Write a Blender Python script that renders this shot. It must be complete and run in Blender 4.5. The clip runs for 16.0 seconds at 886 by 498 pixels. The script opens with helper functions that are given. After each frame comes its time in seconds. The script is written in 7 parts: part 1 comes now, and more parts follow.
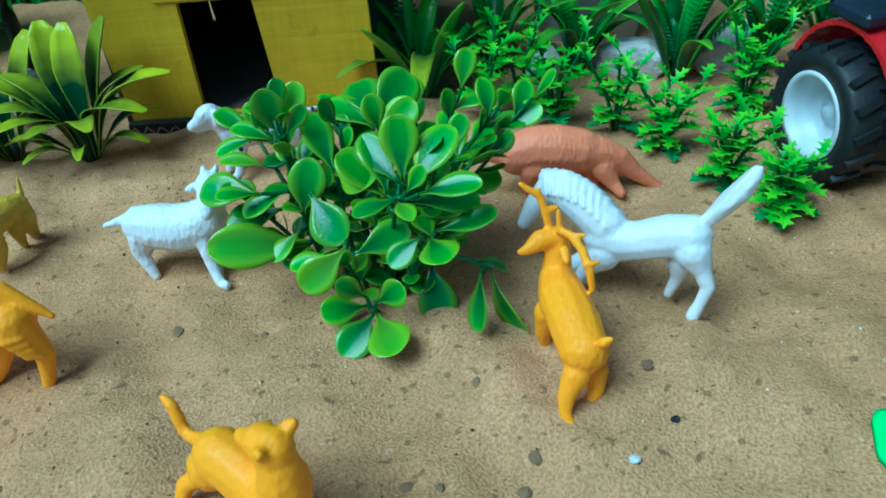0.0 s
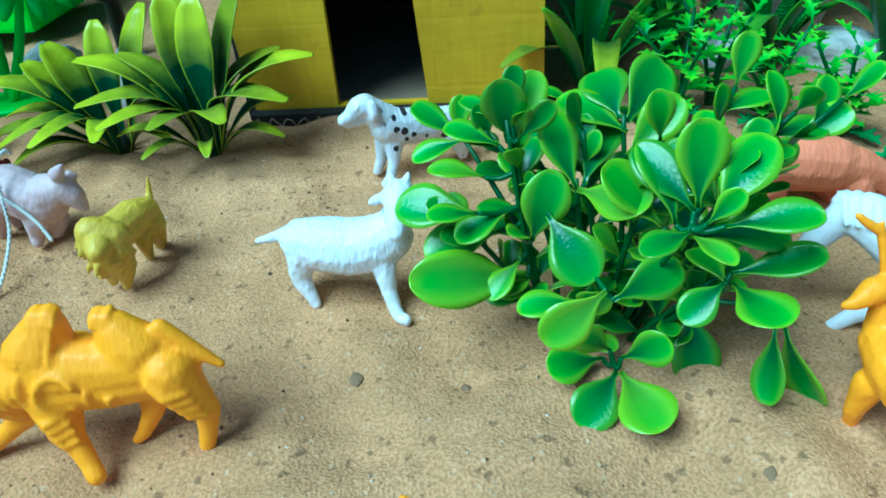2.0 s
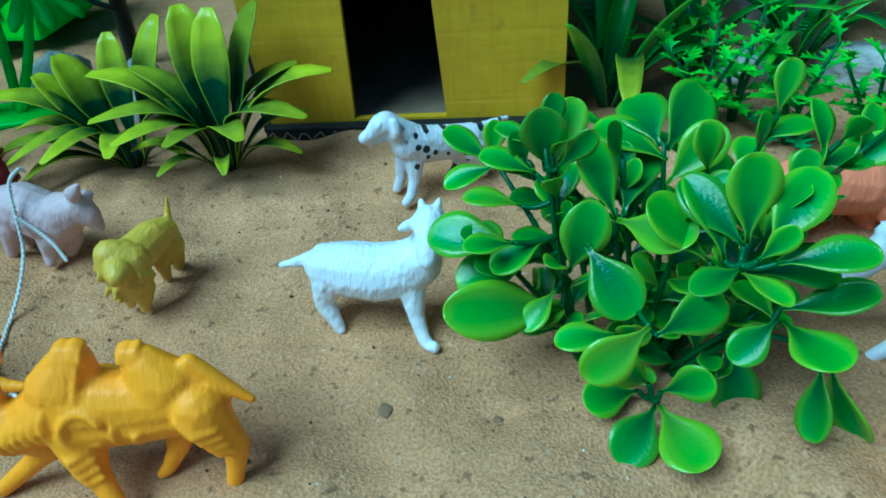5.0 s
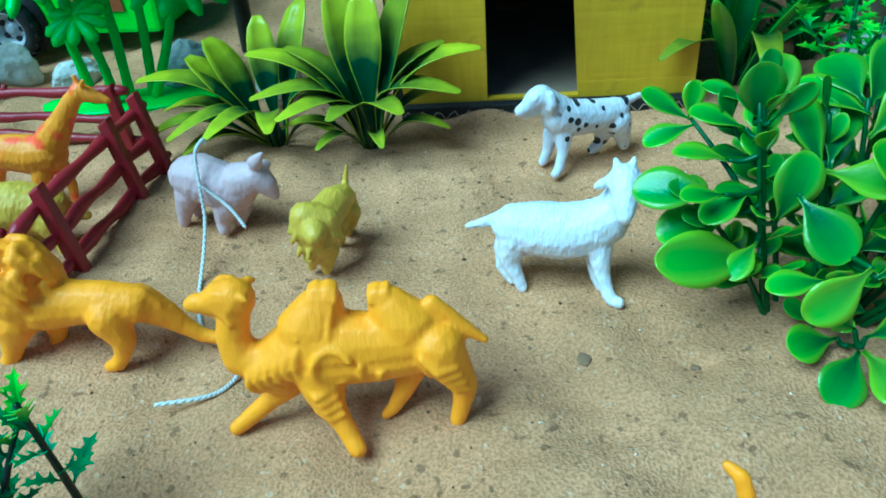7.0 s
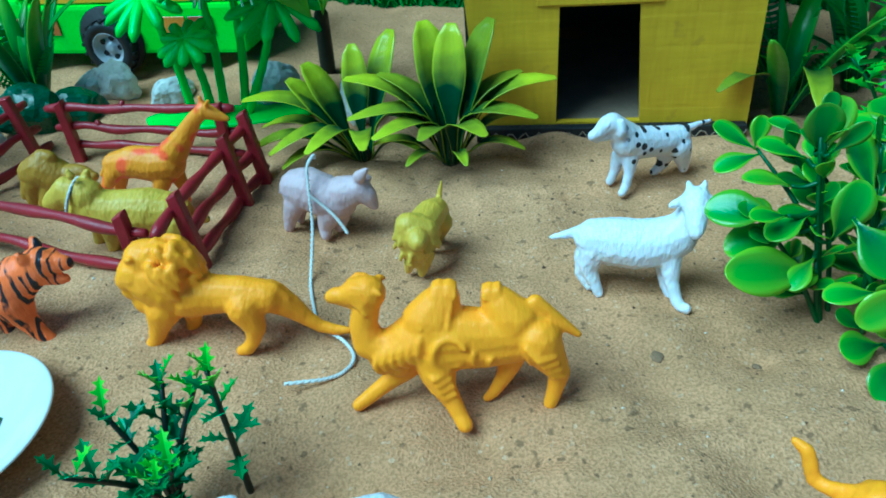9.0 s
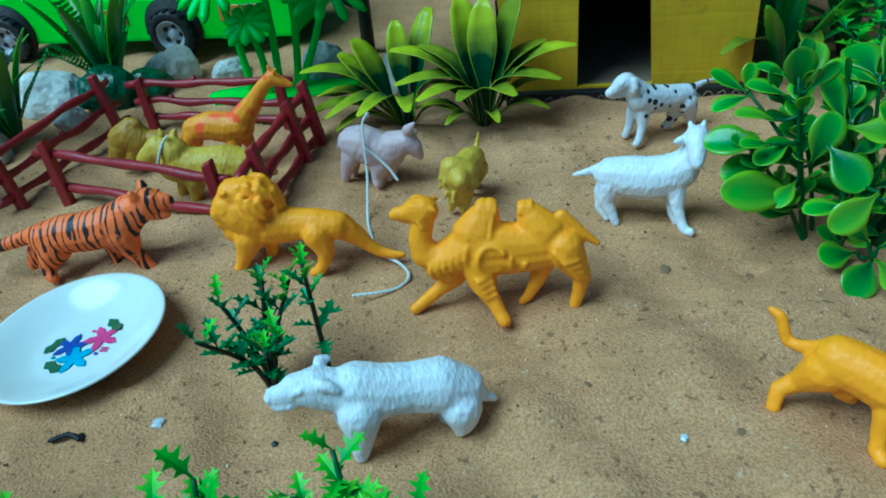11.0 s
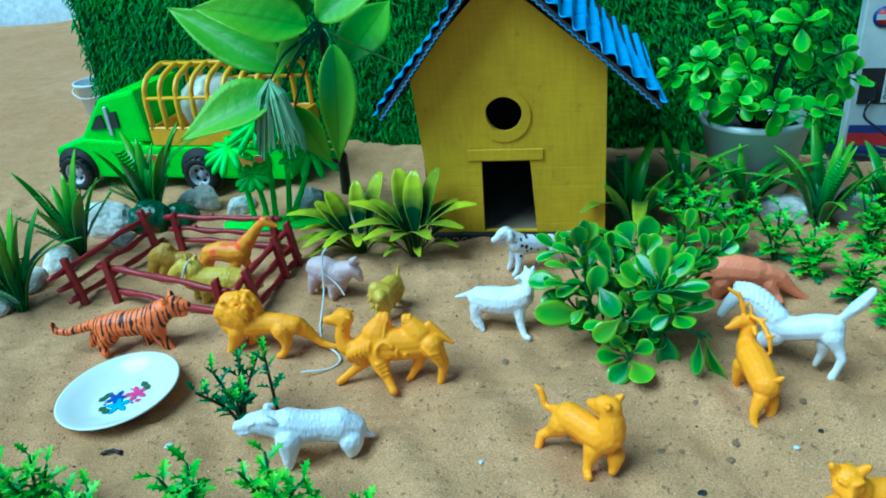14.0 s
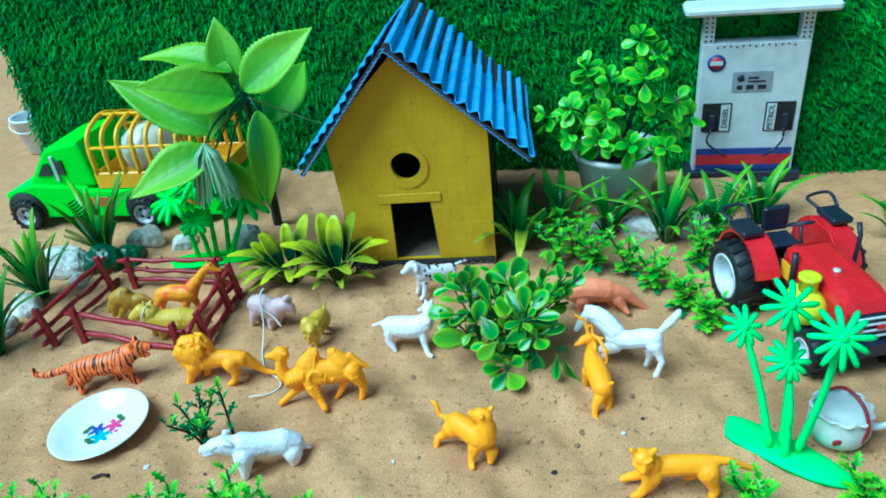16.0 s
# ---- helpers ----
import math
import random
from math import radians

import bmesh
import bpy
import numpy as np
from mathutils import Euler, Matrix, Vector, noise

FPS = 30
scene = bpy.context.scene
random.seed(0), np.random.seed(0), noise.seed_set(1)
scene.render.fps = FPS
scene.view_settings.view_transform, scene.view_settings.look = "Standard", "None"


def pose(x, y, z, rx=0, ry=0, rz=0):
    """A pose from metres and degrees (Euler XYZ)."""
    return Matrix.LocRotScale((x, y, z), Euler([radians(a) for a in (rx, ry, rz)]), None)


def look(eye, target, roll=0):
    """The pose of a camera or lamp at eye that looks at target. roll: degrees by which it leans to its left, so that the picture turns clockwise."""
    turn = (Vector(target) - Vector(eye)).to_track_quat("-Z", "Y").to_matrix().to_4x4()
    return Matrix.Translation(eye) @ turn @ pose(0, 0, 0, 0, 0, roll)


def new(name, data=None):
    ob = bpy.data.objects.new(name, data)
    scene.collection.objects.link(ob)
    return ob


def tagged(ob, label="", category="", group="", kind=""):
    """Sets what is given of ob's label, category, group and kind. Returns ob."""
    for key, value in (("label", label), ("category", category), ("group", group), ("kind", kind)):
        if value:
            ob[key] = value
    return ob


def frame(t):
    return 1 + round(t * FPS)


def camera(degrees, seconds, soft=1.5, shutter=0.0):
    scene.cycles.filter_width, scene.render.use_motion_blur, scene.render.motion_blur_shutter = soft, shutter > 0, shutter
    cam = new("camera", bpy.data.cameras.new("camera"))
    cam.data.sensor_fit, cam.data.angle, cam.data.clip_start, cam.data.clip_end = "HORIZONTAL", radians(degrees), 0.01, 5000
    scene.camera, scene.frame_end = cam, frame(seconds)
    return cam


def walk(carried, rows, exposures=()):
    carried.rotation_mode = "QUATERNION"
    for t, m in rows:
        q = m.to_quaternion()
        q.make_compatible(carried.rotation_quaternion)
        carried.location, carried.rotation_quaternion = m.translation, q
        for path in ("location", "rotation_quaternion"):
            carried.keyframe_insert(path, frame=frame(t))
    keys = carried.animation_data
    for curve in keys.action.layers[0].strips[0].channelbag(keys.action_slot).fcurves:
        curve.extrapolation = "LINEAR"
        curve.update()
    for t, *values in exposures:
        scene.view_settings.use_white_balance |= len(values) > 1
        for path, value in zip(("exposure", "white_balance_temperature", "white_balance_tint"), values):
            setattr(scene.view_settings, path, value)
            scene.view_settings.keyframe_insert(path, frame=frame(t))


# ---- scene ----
cam = camera(62.7, 16.0, soft=1.8)
PATH = [
    (0, (0.004, 0.027, 0.172), (-0.085, 1.637, -1.01), -5.1),
    (0.5, (-0.028, 0.037, 0.169), (-0.151, 1.646, -1.012), -5.3),
    (1, (-0.049, 0.057, 0.171), (-0.22, 1.658, -1.016), -5.2),
    (1.5, (-0.061, 0.065, 0.16), (-0.235, 1.659, -1.037), -5.0),
    (2, (-0.061, 0.077, 0.154), (-0.232, 1.67, -1.043), -5.0),
    (2.5, (-0.065, 0.08, 0.151), (-0.241, 1.668, -1.051), -5.0),
    (3, (-0.065, 0.09, 0.156), (-0.249, 1.688, -1.033), -5.2),
    (5.5, (-0.078, 0.082, 0.158), (-0.232, 1.674, -1.044), -4.4),
    (6, (-0.106, 0.077, 0.157), (-0.272, 1.667, -1.045), -4.8),
    (6.5, (-0.116, 0.07, 0.156), (-0.303, 1.668, -1.032), -5.6),
    (7, (-0.123, 0.065, 0.156), (-0.335, 1.666, -1.025), -5.7),
    (7.5, (-0.133, 0.061, 0.163), (-0.373, 1.668, -1.003), -5.4),
    (8, (-0.145, 0.058, 0.166), (-0.4, 1.669, -0.993), -4.7),
    (10.5, (-0.14, -0.011, 0.189), (-0.463, 1.603, -0.947), -7.1),
    (11, (-0.144, -0.02, 0.182), (-0.478, 1.585, -0.963), -7.3),
    (11.5, (-0.142, -0.028, 0.175), (-0.478, 1.568, -0.982), -7.4),
    (12, (-0.135, -0.037, 0.178), (-0.498, 1.573, -0.952), -7.5),
    (12.5, (-0.113, -0.061, 0.192), (-0.457, 1.577, -0.902), -6.6),
    (13, (-0.096, -0.081, 0.213), (-0.465, 1.586, -0.829), -7.1),
    (13.5, (-0.08, -0.106, 0.235), (-0.474, 1.601, -0.729), -6.5),
    (14, (-0.058, -0.14, 0.266), (-0.439, 1.6, -0.645), -5.6),
    (14.5, (-0.049, -0.171, 0.294), (-0.385, 1.579, -0.615), -6.0),
    (15, (-0.044, -0.181, 0.337), (-0.376, 1.557, -0.594), -5.6),
    (15.5, (-0.036, -0.2, 0.356), (-0.304, 1.507, -0.652), -6.3),
    (16, (-0.016, -0.209, 0.364), (-0.235, 1.507, -0.639), -6.4),
]
# seconds, stops, kelvin, tint
EXPOSURE = [(0, 0.17, 4090, -29), (1.0, 0.83, 4040, -30), (1.5, 0.63, 4040, -30), (2.5, 0.61, 3960, -31), (3.2, 0.53, 3920, -31), (5.3, 0.11, 3820, -31), (6.5, 0.37, 3820, -31), (8.2, 0.57, 3820, -32),
            (10.3, -0.13, 3990, -29), (12.0, 0.06, 4040, -29), (13.0, 0.25, 4040, -28), (13.6, 0.31, 4040, -29), (14.5, 0.63, 4090, -29), (15.0, 1.13, 4240, -25), (15.5, 0.96, 4440, -23), (16.0, 0.65, 4390, -24)]
walk(cam, [(t, look(eye, target, roll)) for t, eye, target, roll in PATH], EXPOSURE)

# ---- light ----
SUN_AZ, SUN_EL = radians(-122), radians(57)       # direction towards the sun, clockwise from +y
world = bpy.data.worlds.new("sky")
scene.world = world
world.use_nodes = True
wn = world.node_tree.nodes
sky = wn.new("ShaderNodeTexSky")
sky.sky_type = "NISHITA"
sky.sun_disc = False
sky.sun_elevation, sky.sun_rotation = SUN_EL, SUN_AZ
world.node_tree.links.new(sky.outputs[0], wn["Background"].inputs[0])
wn["Background"].inputs[1].default_value = 0.050
sun = new("sun", bpy.data.lights.new("sun", "SUN"))
sun.data.energy, sun.data.angle, sun.data.color = 3.2, radians(40), (1.0, 0.98, 0.95)
sun.matrix_world = look((math.sin(SUN_AZ) * math.cos(SUN_EL), math.cos(SUN_AZ) * math.cos(SUN_EL), math.sin(SUN_EL)), (0, 0, 0))


# ---- materials ----
class Mat:
    """A node material with a few short ways to add nodes."""

    def __init__(self, name, rough=0.5, metal=0.0, spec=0.5):
        self.m = bpy.data.materials.new(name)
        self.m.use_nodes = True
        self.t = self.m.node_tree
        self.b = self.t.nodes["Principled BSDF"]
        self.b.inputs["Roughness"].default_value = rough
        self.b.inputs["Metallic"].default_value = metal
        self.b.inputs["Specular IOR Level"].default_value = spec
        self.coord = self.t.nodes.new("ShaderNodeTexCoord")

    def node(self, kind, **inputs):
        n = self.t.nodes.new("ShaderNode" + kind)
        for k, v in inputs.items():
            self.put(n.inputs[k.replace("_", " ")], v)
        return n

    def put(self, socket, v):
        if isinstance(v, bpy.types.NodeSocket):
            self.t.links.new(v, socket)
        elif isinstance(v, tuple) and len(v) == 3 and socket.type == "RGBA":
            socket.default_value = (*v, 1)
        else:
            socket.default_value = v

    def where(self, scale=(1, 1, 1), rot=(0, 0, 0), world=False):
        src = self.node("NewGeometry").outputs["Position"] if world else self.coord.outputs["Object"]
        n = self.node("Mapping", Vector=src)
        n.inputs["Scale"].default_value = scale
        n.inputs["Rotation"].default_value = rot
        return n.outputs[0]

    def noise(self, scale, detail=4, vec=None, distort=0.0, rough=0.5):
        return self.node("TexNoise", Vector=vec or self.where(), Scale=scale, Detail=detail, Distortion=distort, Roughness=rough).outputs["Fac"]

    def ramp(self, fac, *stops):
        n = self.t.nodes.new("ShaderNodeValToRGB")
        self.put(n.inputs[0], fac)
        el = n.color_ramp.elements
        while len(el) < len(stops):
            el.new(0.5)
        for e, (p, c) in zip(el, stops):
            e.position = p
            e.color = (*c, 1) if isinstance(c, tuple) else (c, c, c, 1)
        return n.outputs[0]

    def mix(self, fac, a, b, mode="MIX"):
        n = self.t.nodes.new("ShaderNodeMix")
        n.data_type, n.blend_type = "RGBA", mode
        self.put(n.inputs[0], fac)
        self.put(n.inputs[6], a)
        self.put(n.inputs[7], b)
        return n.outputs[2]

    def colour(self, c):
        self.put(self.b.inputs["Base Color"], c)
        return self

    def bump(self, height, strength, distance):
        n = self.t.nodes.new("ShaderNodeBump")
        self.put(n.inputs["Strength"], strength)
        n.inputs["Distance"].default_value = distance
        self.put(n.inputs["Height"], height)
        last = self.b.inputs["Normal"].links
        if last:
            self.t.links.new(last[0].from_socket, n.inputs["Normal"])
        self.t.links.new(n.outputs[0], self.b.inputs["Normal"])
        return self


def plastic(name, c, dark=None, rough=0.42, wash=0.25, grain=900, bump=0.25):
    """Moulded toy plastic or rubber: slightly uneven colour, fine relief, scuffed gloss."""
    m = Mat(name, rough)
    dark = dark or tuple(v * 0.72 for v in c)
    n1 = m.noise(60, 3)
    n2 = m.noise(420, 4)
    col = m.mix(m.ramp(n1, (0.35, 0.0), (0.7, 1.0)), dark, c)
    col = m.mix(m.ramp(n2, (0.3, wash), (0.6, 0.0)), col, dark)
    m.colour(col)
    m.put(m.b.inputs["Roughness"], m.ramp(n2, (0.3, rough + 0.12), (0.7, rough - 0.08)))
    m.bump(m.noise(grain, 3), bump, 0.0004)
    return m.m


def sand_material():
    m = Mat("sand", 0.95, spec=0.15)
    p = m.where(world=True)
    big = m.noise(7, 4, p)
    mid = m.noise(45, 4, p)
    fine = m.noise(1050, 2, p)
    grain = m.node("TexVoronoi", Vector=p, Scale=900.0)
    c = m.mix(m.ramp(big, (0.3, 0.0), (0.7, 1.0)), (0.54, 0.290, 0.132), (0.66, 0.385, 0.192))
    c = m.mix(m.ramp(mid, (0.3, 0.45), (0.62, 0.0)), c, (0.35, 0.205, 0.090))
    c = m.mix(m.ramp(fine, (0.38, 0.62), (0.60, 0.0)), c, (0.28, 0.160, 0.066))
    c = m.mix(m.ramp(grain.outputs["Color"], (0.84, 0.0), (0.95, 0.36)), c, (0.74, 0.57, 0.38))
    c = m.mix(m.ramp(m.noise(260, 2, p), (0.30, 0.65), (0.36, 0.0)), c, (0.13, 0.08, 0.04))
    m.colour(c)
    m.bump(fine, 0.8, 0.0008)
    m.bump(grain.outputs["Distance"], 0.35, 0.0005)
    m.bump(mid, 0.28, 0.004)
    return m.m


SAND = sand_material()


# ---- building helpers ----
def mesh_of(name, verts, faces, smooth=False):
    me = bpy.data.meshes.new(name)
    me.from_pydata([tuple(v) for v in verts], [], [tuple(f) for f in faces])
    if smooth:
        me.shade_smooth()
    me.update()
    return me


def part(name, data, material, parent=None, label="", at=None, smooth=None):
    """Links a bmesh or a mesh as ONE object, under a thing or a part if one is given."""
    if isinstance(data, bmesh.types.BMesh):
        me = bpy.data.meshes.new(name)
        data.to_mesh(me)
        data.free()
    else:
        me = data
    if material and not me.materials:
        me.materials.append(material)
    if smooth:
        me.shade_smooth()
    ob = new(name, me)
    if parent is not None:
        ob.parent = parent
    if at is not None:
        ob.matrix_basis = at
    if label:
        ob["label"] = label
    return ob


def thing(name, at, label, category, group="", kind=""):
    ob = new(name)
    ob.empty_display_size = 0.01
    ob.matrix_basis = at
    return tagged(ob, label, category, group, kind)


def box(bm, lo, hi, bevel=0.0, m=None, seg=1):
    """A box between two corners, with worn edges, set by the matrix m."""
    c = [(a + b) / 2 for a, b in zip(lo, hi)]
    d = [b - a for a, b in zip(lo, hi)]
    got = bmesh.ops.create_cube(bm, size=1, matrix=Matrix.Translation(c) @ Matrix.Diagonal((*d, 1)))
    vs = got["verts"]
    if bevel:
        es = list({e for v in vs for e in v.link_edges})
        r = bmesh.ops.bevel(bm, geom=es, offset=bevel, segments=seg, profile=0.5, affect="EDGES")
        vs = list({v for f in r["faces"] for v in f.verts} | {v for v in vs if v.is_valid})
    if m is not None:
        bmesh.ops.transform(bm, matrix=m, verts=[v for v in vs if v.is_valid])
    return bm


def boxes(*items):
    bm = bmesh.new()
    for it in items:
        box(bm, *it)
    return bm


def tube(path, radii, sides=8, closed=False, caps=True):
    """Verts and faces of a round tube along a path."""
    pts = [Vector(p) for p in path]
    n = len(pts)
    if not hasattr(radii, "__len__"):
        radii = [radii] * n
    verts, faces = [], []
    up = Vector((0, 0, 1))
    for i, p in enumerate(pts):
        a = pts[(i - 1) % n] if closed or i else pts[i]
        b = pts[(i + 1) % n] if closed or i < n - 1 else pts[i]
        d = (b - a).normalized()
        s = d.cross(up)
        if s.length < 0.2:
            s = d.cross(Vector((1, 0, 0)))
        s.normalize()
        u = s.cross(d)
        for k in range(sides):
            w = 2 * math.pi * k / sides
            verts.append(p + (s * math.cos(w) + u * math.sin(w)) * radii[i])
    rows = n if closed else n - 1
    for i in range(rows):
        for k in range(sides):
            j = (i + 1) % n
            faces.append((i * sides + k, i * sides + (k + 1) % sides, j * sides + (k + 1) % sides, j * sides + k))
    if caps and not closed:
        faces.append(tuple(range(sides - 1, -1, -1)))
        faces.append(tuple((n - 1) * sides + k for k in range(sides)))
    return verts, faces


def join(lists):
    """One vertex and face list from several."""
    verts, faces = [], []
    for v, f in lists:
        o = len(verts)
        verts += list(v)
        faces += [tuple(i + o for i in q) for q in f]
    return verts, faces


def lathe(profile, sides=32, name="lathe"):
    """A turned form from (radius, height) pairs."""
    verts, faces = [], []
    for r, z in profile:
        for k in range(sides):
            w = 2 * math.pi * k / sides
            verts.append((r * math.cos(w), r * math.sin(w), z))
    for i in range(len(profile) - 1):
        for k in range(sides):
            a, b = i * sides + k, i * sides + (k + 1) % sides
            faces.append((a, b, b + sides, a + sides))
    if profile[0][0] > 1e-6:
        faces.append(tuple(range(sides - 1, -1, -1)))
    if profile[-1][0] > 1e-6:
        faces.append(tuple((len(profile) - 1) * sides + k for k in range(sides)))
    me = mesh_of(name, verts, faces, True)
    return me


def smooth_path(pts, steps=6):
    """A Catmull-Rom curve through the points."""
    p = [Vector(q) for q in pts]
    p = [2 * p[0] - p[1]] + p + [2 * p[-1] - p[-2]]
    out = []
    for i in range(1, len(p) - 2):
        for s in range(steps):
            t = s / steps
            out.append(0.5 * (2 * p[i] + (p[i + 1] - p[i - 1]) * t + (2 * p[i - 1] - 5 * p[i] + 4 * p[i + 1] - p[i + 2]) * t * t
                              + (3 * p[i] - p[i - 1] - 3 * p[i + 1] + p[i + 2]) * t ** 3))
    out.append(p[-2])
    return out


# ---- the sand ----
DENTS = [(-0.073, 0.218, 0.0055, 0.0020), (-0.105, 0.220, 0.006, 0.0018), (0.002, 0.188, 0.004, 0.002), (-0.019, 0.152, 0.005, 0.0022),
         (-0.010, 0.150, 0.004, 0.0015), (-0.092, 0.137, 0.003, 0.0014), (-0.137, 0.154, 0.003, 0.0015), (0.014, 0.158, 0.012, 0.002),
         (0.052, 0.222, 0.020, 0.003), (-0.02, 0.20, 0.022, 0.003), (-0.08, 0.235, 0.02, 0.002), (-0.16, 0.17, 0.02, 0.0018)]
_dr = random.Random(5)
for _ in range(330):
    DENTS.append((_dr.uniform(-0.42, 0.2), _dr.uniform(0.09, 0.38), _dr.uniform(0.0015, 0.0045), _dr.uniform(0.0005, 0.0016)))
for _ in range(60):
    DENTS.append((_dr.uniform(-0.5, 0.3), _dr.uniform(0.05, 0.5), _dr.uniform(0.012, 0.03), _dr.uniform(-0.002, 0.002)))


def sand_height(x, y):
    """Height of the sand, on arrays."""
    z = np.zeros_like(x)
    r = np.random.RandomState(11)
    for amp, wl in ((0.0022, 0.16), (0.0013, 0.07), (0.0007, 0.03), (0.0004, 0.014)):
        for _ in range(5):
            a = r.uniform(0, 2 * np.pi)
            w = wl * r.uniform(0.7, 1.4)
            z += amp * 0.5 * np.sin(2 * np.pi * (x * np.cos(a) + y * np.sin(a)) / w + r.uniform(0, 6.28))
    for dx, dy, rad, deep in DENTS:
        q = ((x - dx) ** 2 + (y - dy) ** 2) / rad ** 2
        z += np.where(q < 9, -deep * np.exp(-q) + 0.35 * deep * np.exp(-(q - 2.2) ** 2), 0)
    return z


def ground_z(x, y):
    return float(sand_height(np.array([float(x)]), np.array([float(y)]))[0])


def spread(lo, hi, step):
    """Even steps from lo to hi, then ever longer ones out to the horizon."""
    mid = list(np.arange(lo, hi, step))
    d, x, far = step, mid[-1], []
    while x < 60:
        d *= 1.22
        x += d
        far.append(x)
    d, x, near = step, lo, []
    while x > -60:
        d *= 1.22
        x -= d
        near.append(x)
    return np.array(near[::-1] + mid + far)


def build_ground():
    xs, ys = spread(-0.62, 0.34, 0.0026), spread(0.06, 0.52, 0.0026)
    gx, gy = np.meshgrid(xs, ys)
    gz = sand_height(gx, gy)
    far = np.clip(np.hypot(gx, gy - 0.3) - 1.0, 0, None)
    gz = gz * np.clip(1 + far, 1, 3)
    nx, ny = len(xs), len(ys)
    v = np.stack([gx.ravel(), gy.ravel(), gz.ravel()], 1)
    i = np.arange(nx * ny).reshape(ny, nx)
    f = np.stack([i[:-1, :-1].ravel(), i[:-1, 1:].ravel(), i[1:, 1:].ravel(), i[1:, :-1].ravel()], 1)
    me = bpy.data.meshes.new("ground")
    me.from_pydata(v.tolist(), [], f.tolist())
    me.shade_smooth()
    tagged(part("ground", me, SAND), "uneven brown sand with small pits and dents", "sand", kind="structure")


build_ground()


# ---- the turf-covered back wall ----
WALL_A, WALL_B = Vector((-0.672, 0.692, 0)), Vector((0.95, 0.455, 0))
def turf_material(name, a, b):
    m = Mat(name, 0.6, spec=0.3)
    i = m.node("NewGeometry").outputs["Random Per Island"]
    c = m.mix(i, a, b)
    c = m.mix(m.ramp(m.noise(14, 3), (0.35, 0.6), (0.65, 0.0)), c, tuple(v * 0.5 for v in a))
    m.colour(c)
    return m.m


TURF = turf_material("turf_blades", (0.008, 0.14, 0.004), (0.035, 0.36, 0.008))
TURF_BACK = plastic("turf_backing", (0.015, 0.06, 0.012), rough=0.9)


def build_wall():
    along = (WALL_B - WALL_A)
    length = along.length
    d = along.normalized()
    n = Vector((d.y, -d.x, 0))                     # towards the camera
    high = 0.62
    m = Matrix(((d.x, n.x, 0, WALL_A.x), (d.y, n.y, 0, WALL_A.y), (0, 0, 1, -0.01), (0, 0, 0, 1)))
    wall = part("wall_back", boxes(((0, -0.02, 0), (length, 0, high), 0.002)), TURF_BACK, at=m)
    tagged(wall, "upright panel covered with dark green artificial turf", "wall", kind="structure")
    r = np.random.RandomState(3)
    count = 120000
    s, z = r.uniform(-0.004, length, count), r.uniform(0.005, high, count)
    ln, wd = r.uniform(0.006, 0.014, count), r.uniform(0.0007, 0.0014, count)
    a = r.normal(-1.2, 0.75, count)                 # blades hang mostly downwards
    out = r.uniform(0.15, 0.8, count)
    dx, dz, dn = np.cos(a) * ln * 0.9, np.sin(a) * ln * 0.9, out * ln
    px, pz = -np.sin(a) * wd, np.cos(a) * wd
    base = np.stack([s, np.zeros(count), z], 1)
    side = np.stack([px, np.zeros(count), pz], 1)
    mid = base + np.stack([dx * 0.5, dn * 0.75, dz * 0.45], 1)
    tip = base + np.stack([dx, dn, dz], 1)
    v = np.stack([base - side, base + side, mid + side, mid - side, tip], 1).reshape(-1, 3)
    k = np.arange(count) * 5
    f = np.concatenate([np.stack([k, k + 1, k + 2, k + 3], 1)], 0).tolist() + np.stack([k + 3, k + 2, k + 4], 1).tolist()
    me = bpy.data.meshes.new("turf")
    me.from_pydata(v.tolist(), [], f)
    tagged(part("turf", me, TURF, at=m), "dark green artificial turf blades on the wall", "turf", kind="stuff")


build_wall()


# ---- the house ----
HY, HL, HR, HW = 0.385, -0.186, -0.042, 0.138      # front face, left and right, eaves height
APEX_X, APEX_Z, DEEP = -0.120, 0.203, 0.17


def house_paint():
    m = Mat("mustard_paint", 0.62, spec=0.3)
    n1 = m.noise(25, 4)
    n2 = m.noise(1.0, 5, m.where((60, 60, 500)))
    c = m.mix(m.ramp(n1, (0.3, 0.0), (0.7, 1.0)), (0.55, 0.350, 0.002), (0.68, 0.455, 0.003))
    c = m.mix(m.ramp(n2, (0.35, 0.22), (0.6, 0.0)), c, (0.44, 0.26, 0.003))
    up = m.noise(1.0, 4, m.where((420, 420, 45)))
    c = m.mix(m.ramp(up, (0.34, 0.20), (0.55, 0.0)), c, (0.42, 0.25, 0.003))
    c = m.mix(m.ramp(up, (0.58, 0.0), (0.72, 0.2)), c, (0.74, 0.54, 0.01))
    c = m.mix(m.ramp(m.noise(70, 3), (0.26, 0.6), (0.36, 0.0)), c, (0.30, 0.17, 0.02))
    m.bump(up, 0.3, 0.0006)
    m.colour(c)
    m.bump(n2, 0.12, 0.0005)
    br = m.node("TexBrick", Vector=m.where((1, 1, 1), (radians(90), 0, 0)), Scale=1.0)
    br.inputs["Brick Width"].default_value, br.inputs["Row Height"].default_value, br.inputs["Mortar Size"].default_value = 0.036, 0.0155, 0.0009
    m.bump(m.ramp(br.outputs["Fac"], (0.0, 1.0), (1.0, 0.0)), 0.35, 0.0006)
    m.bump(m.noise(1.0, 2, m.where((3, 3, 260))), 0.25, 0.0008)
    return m.m


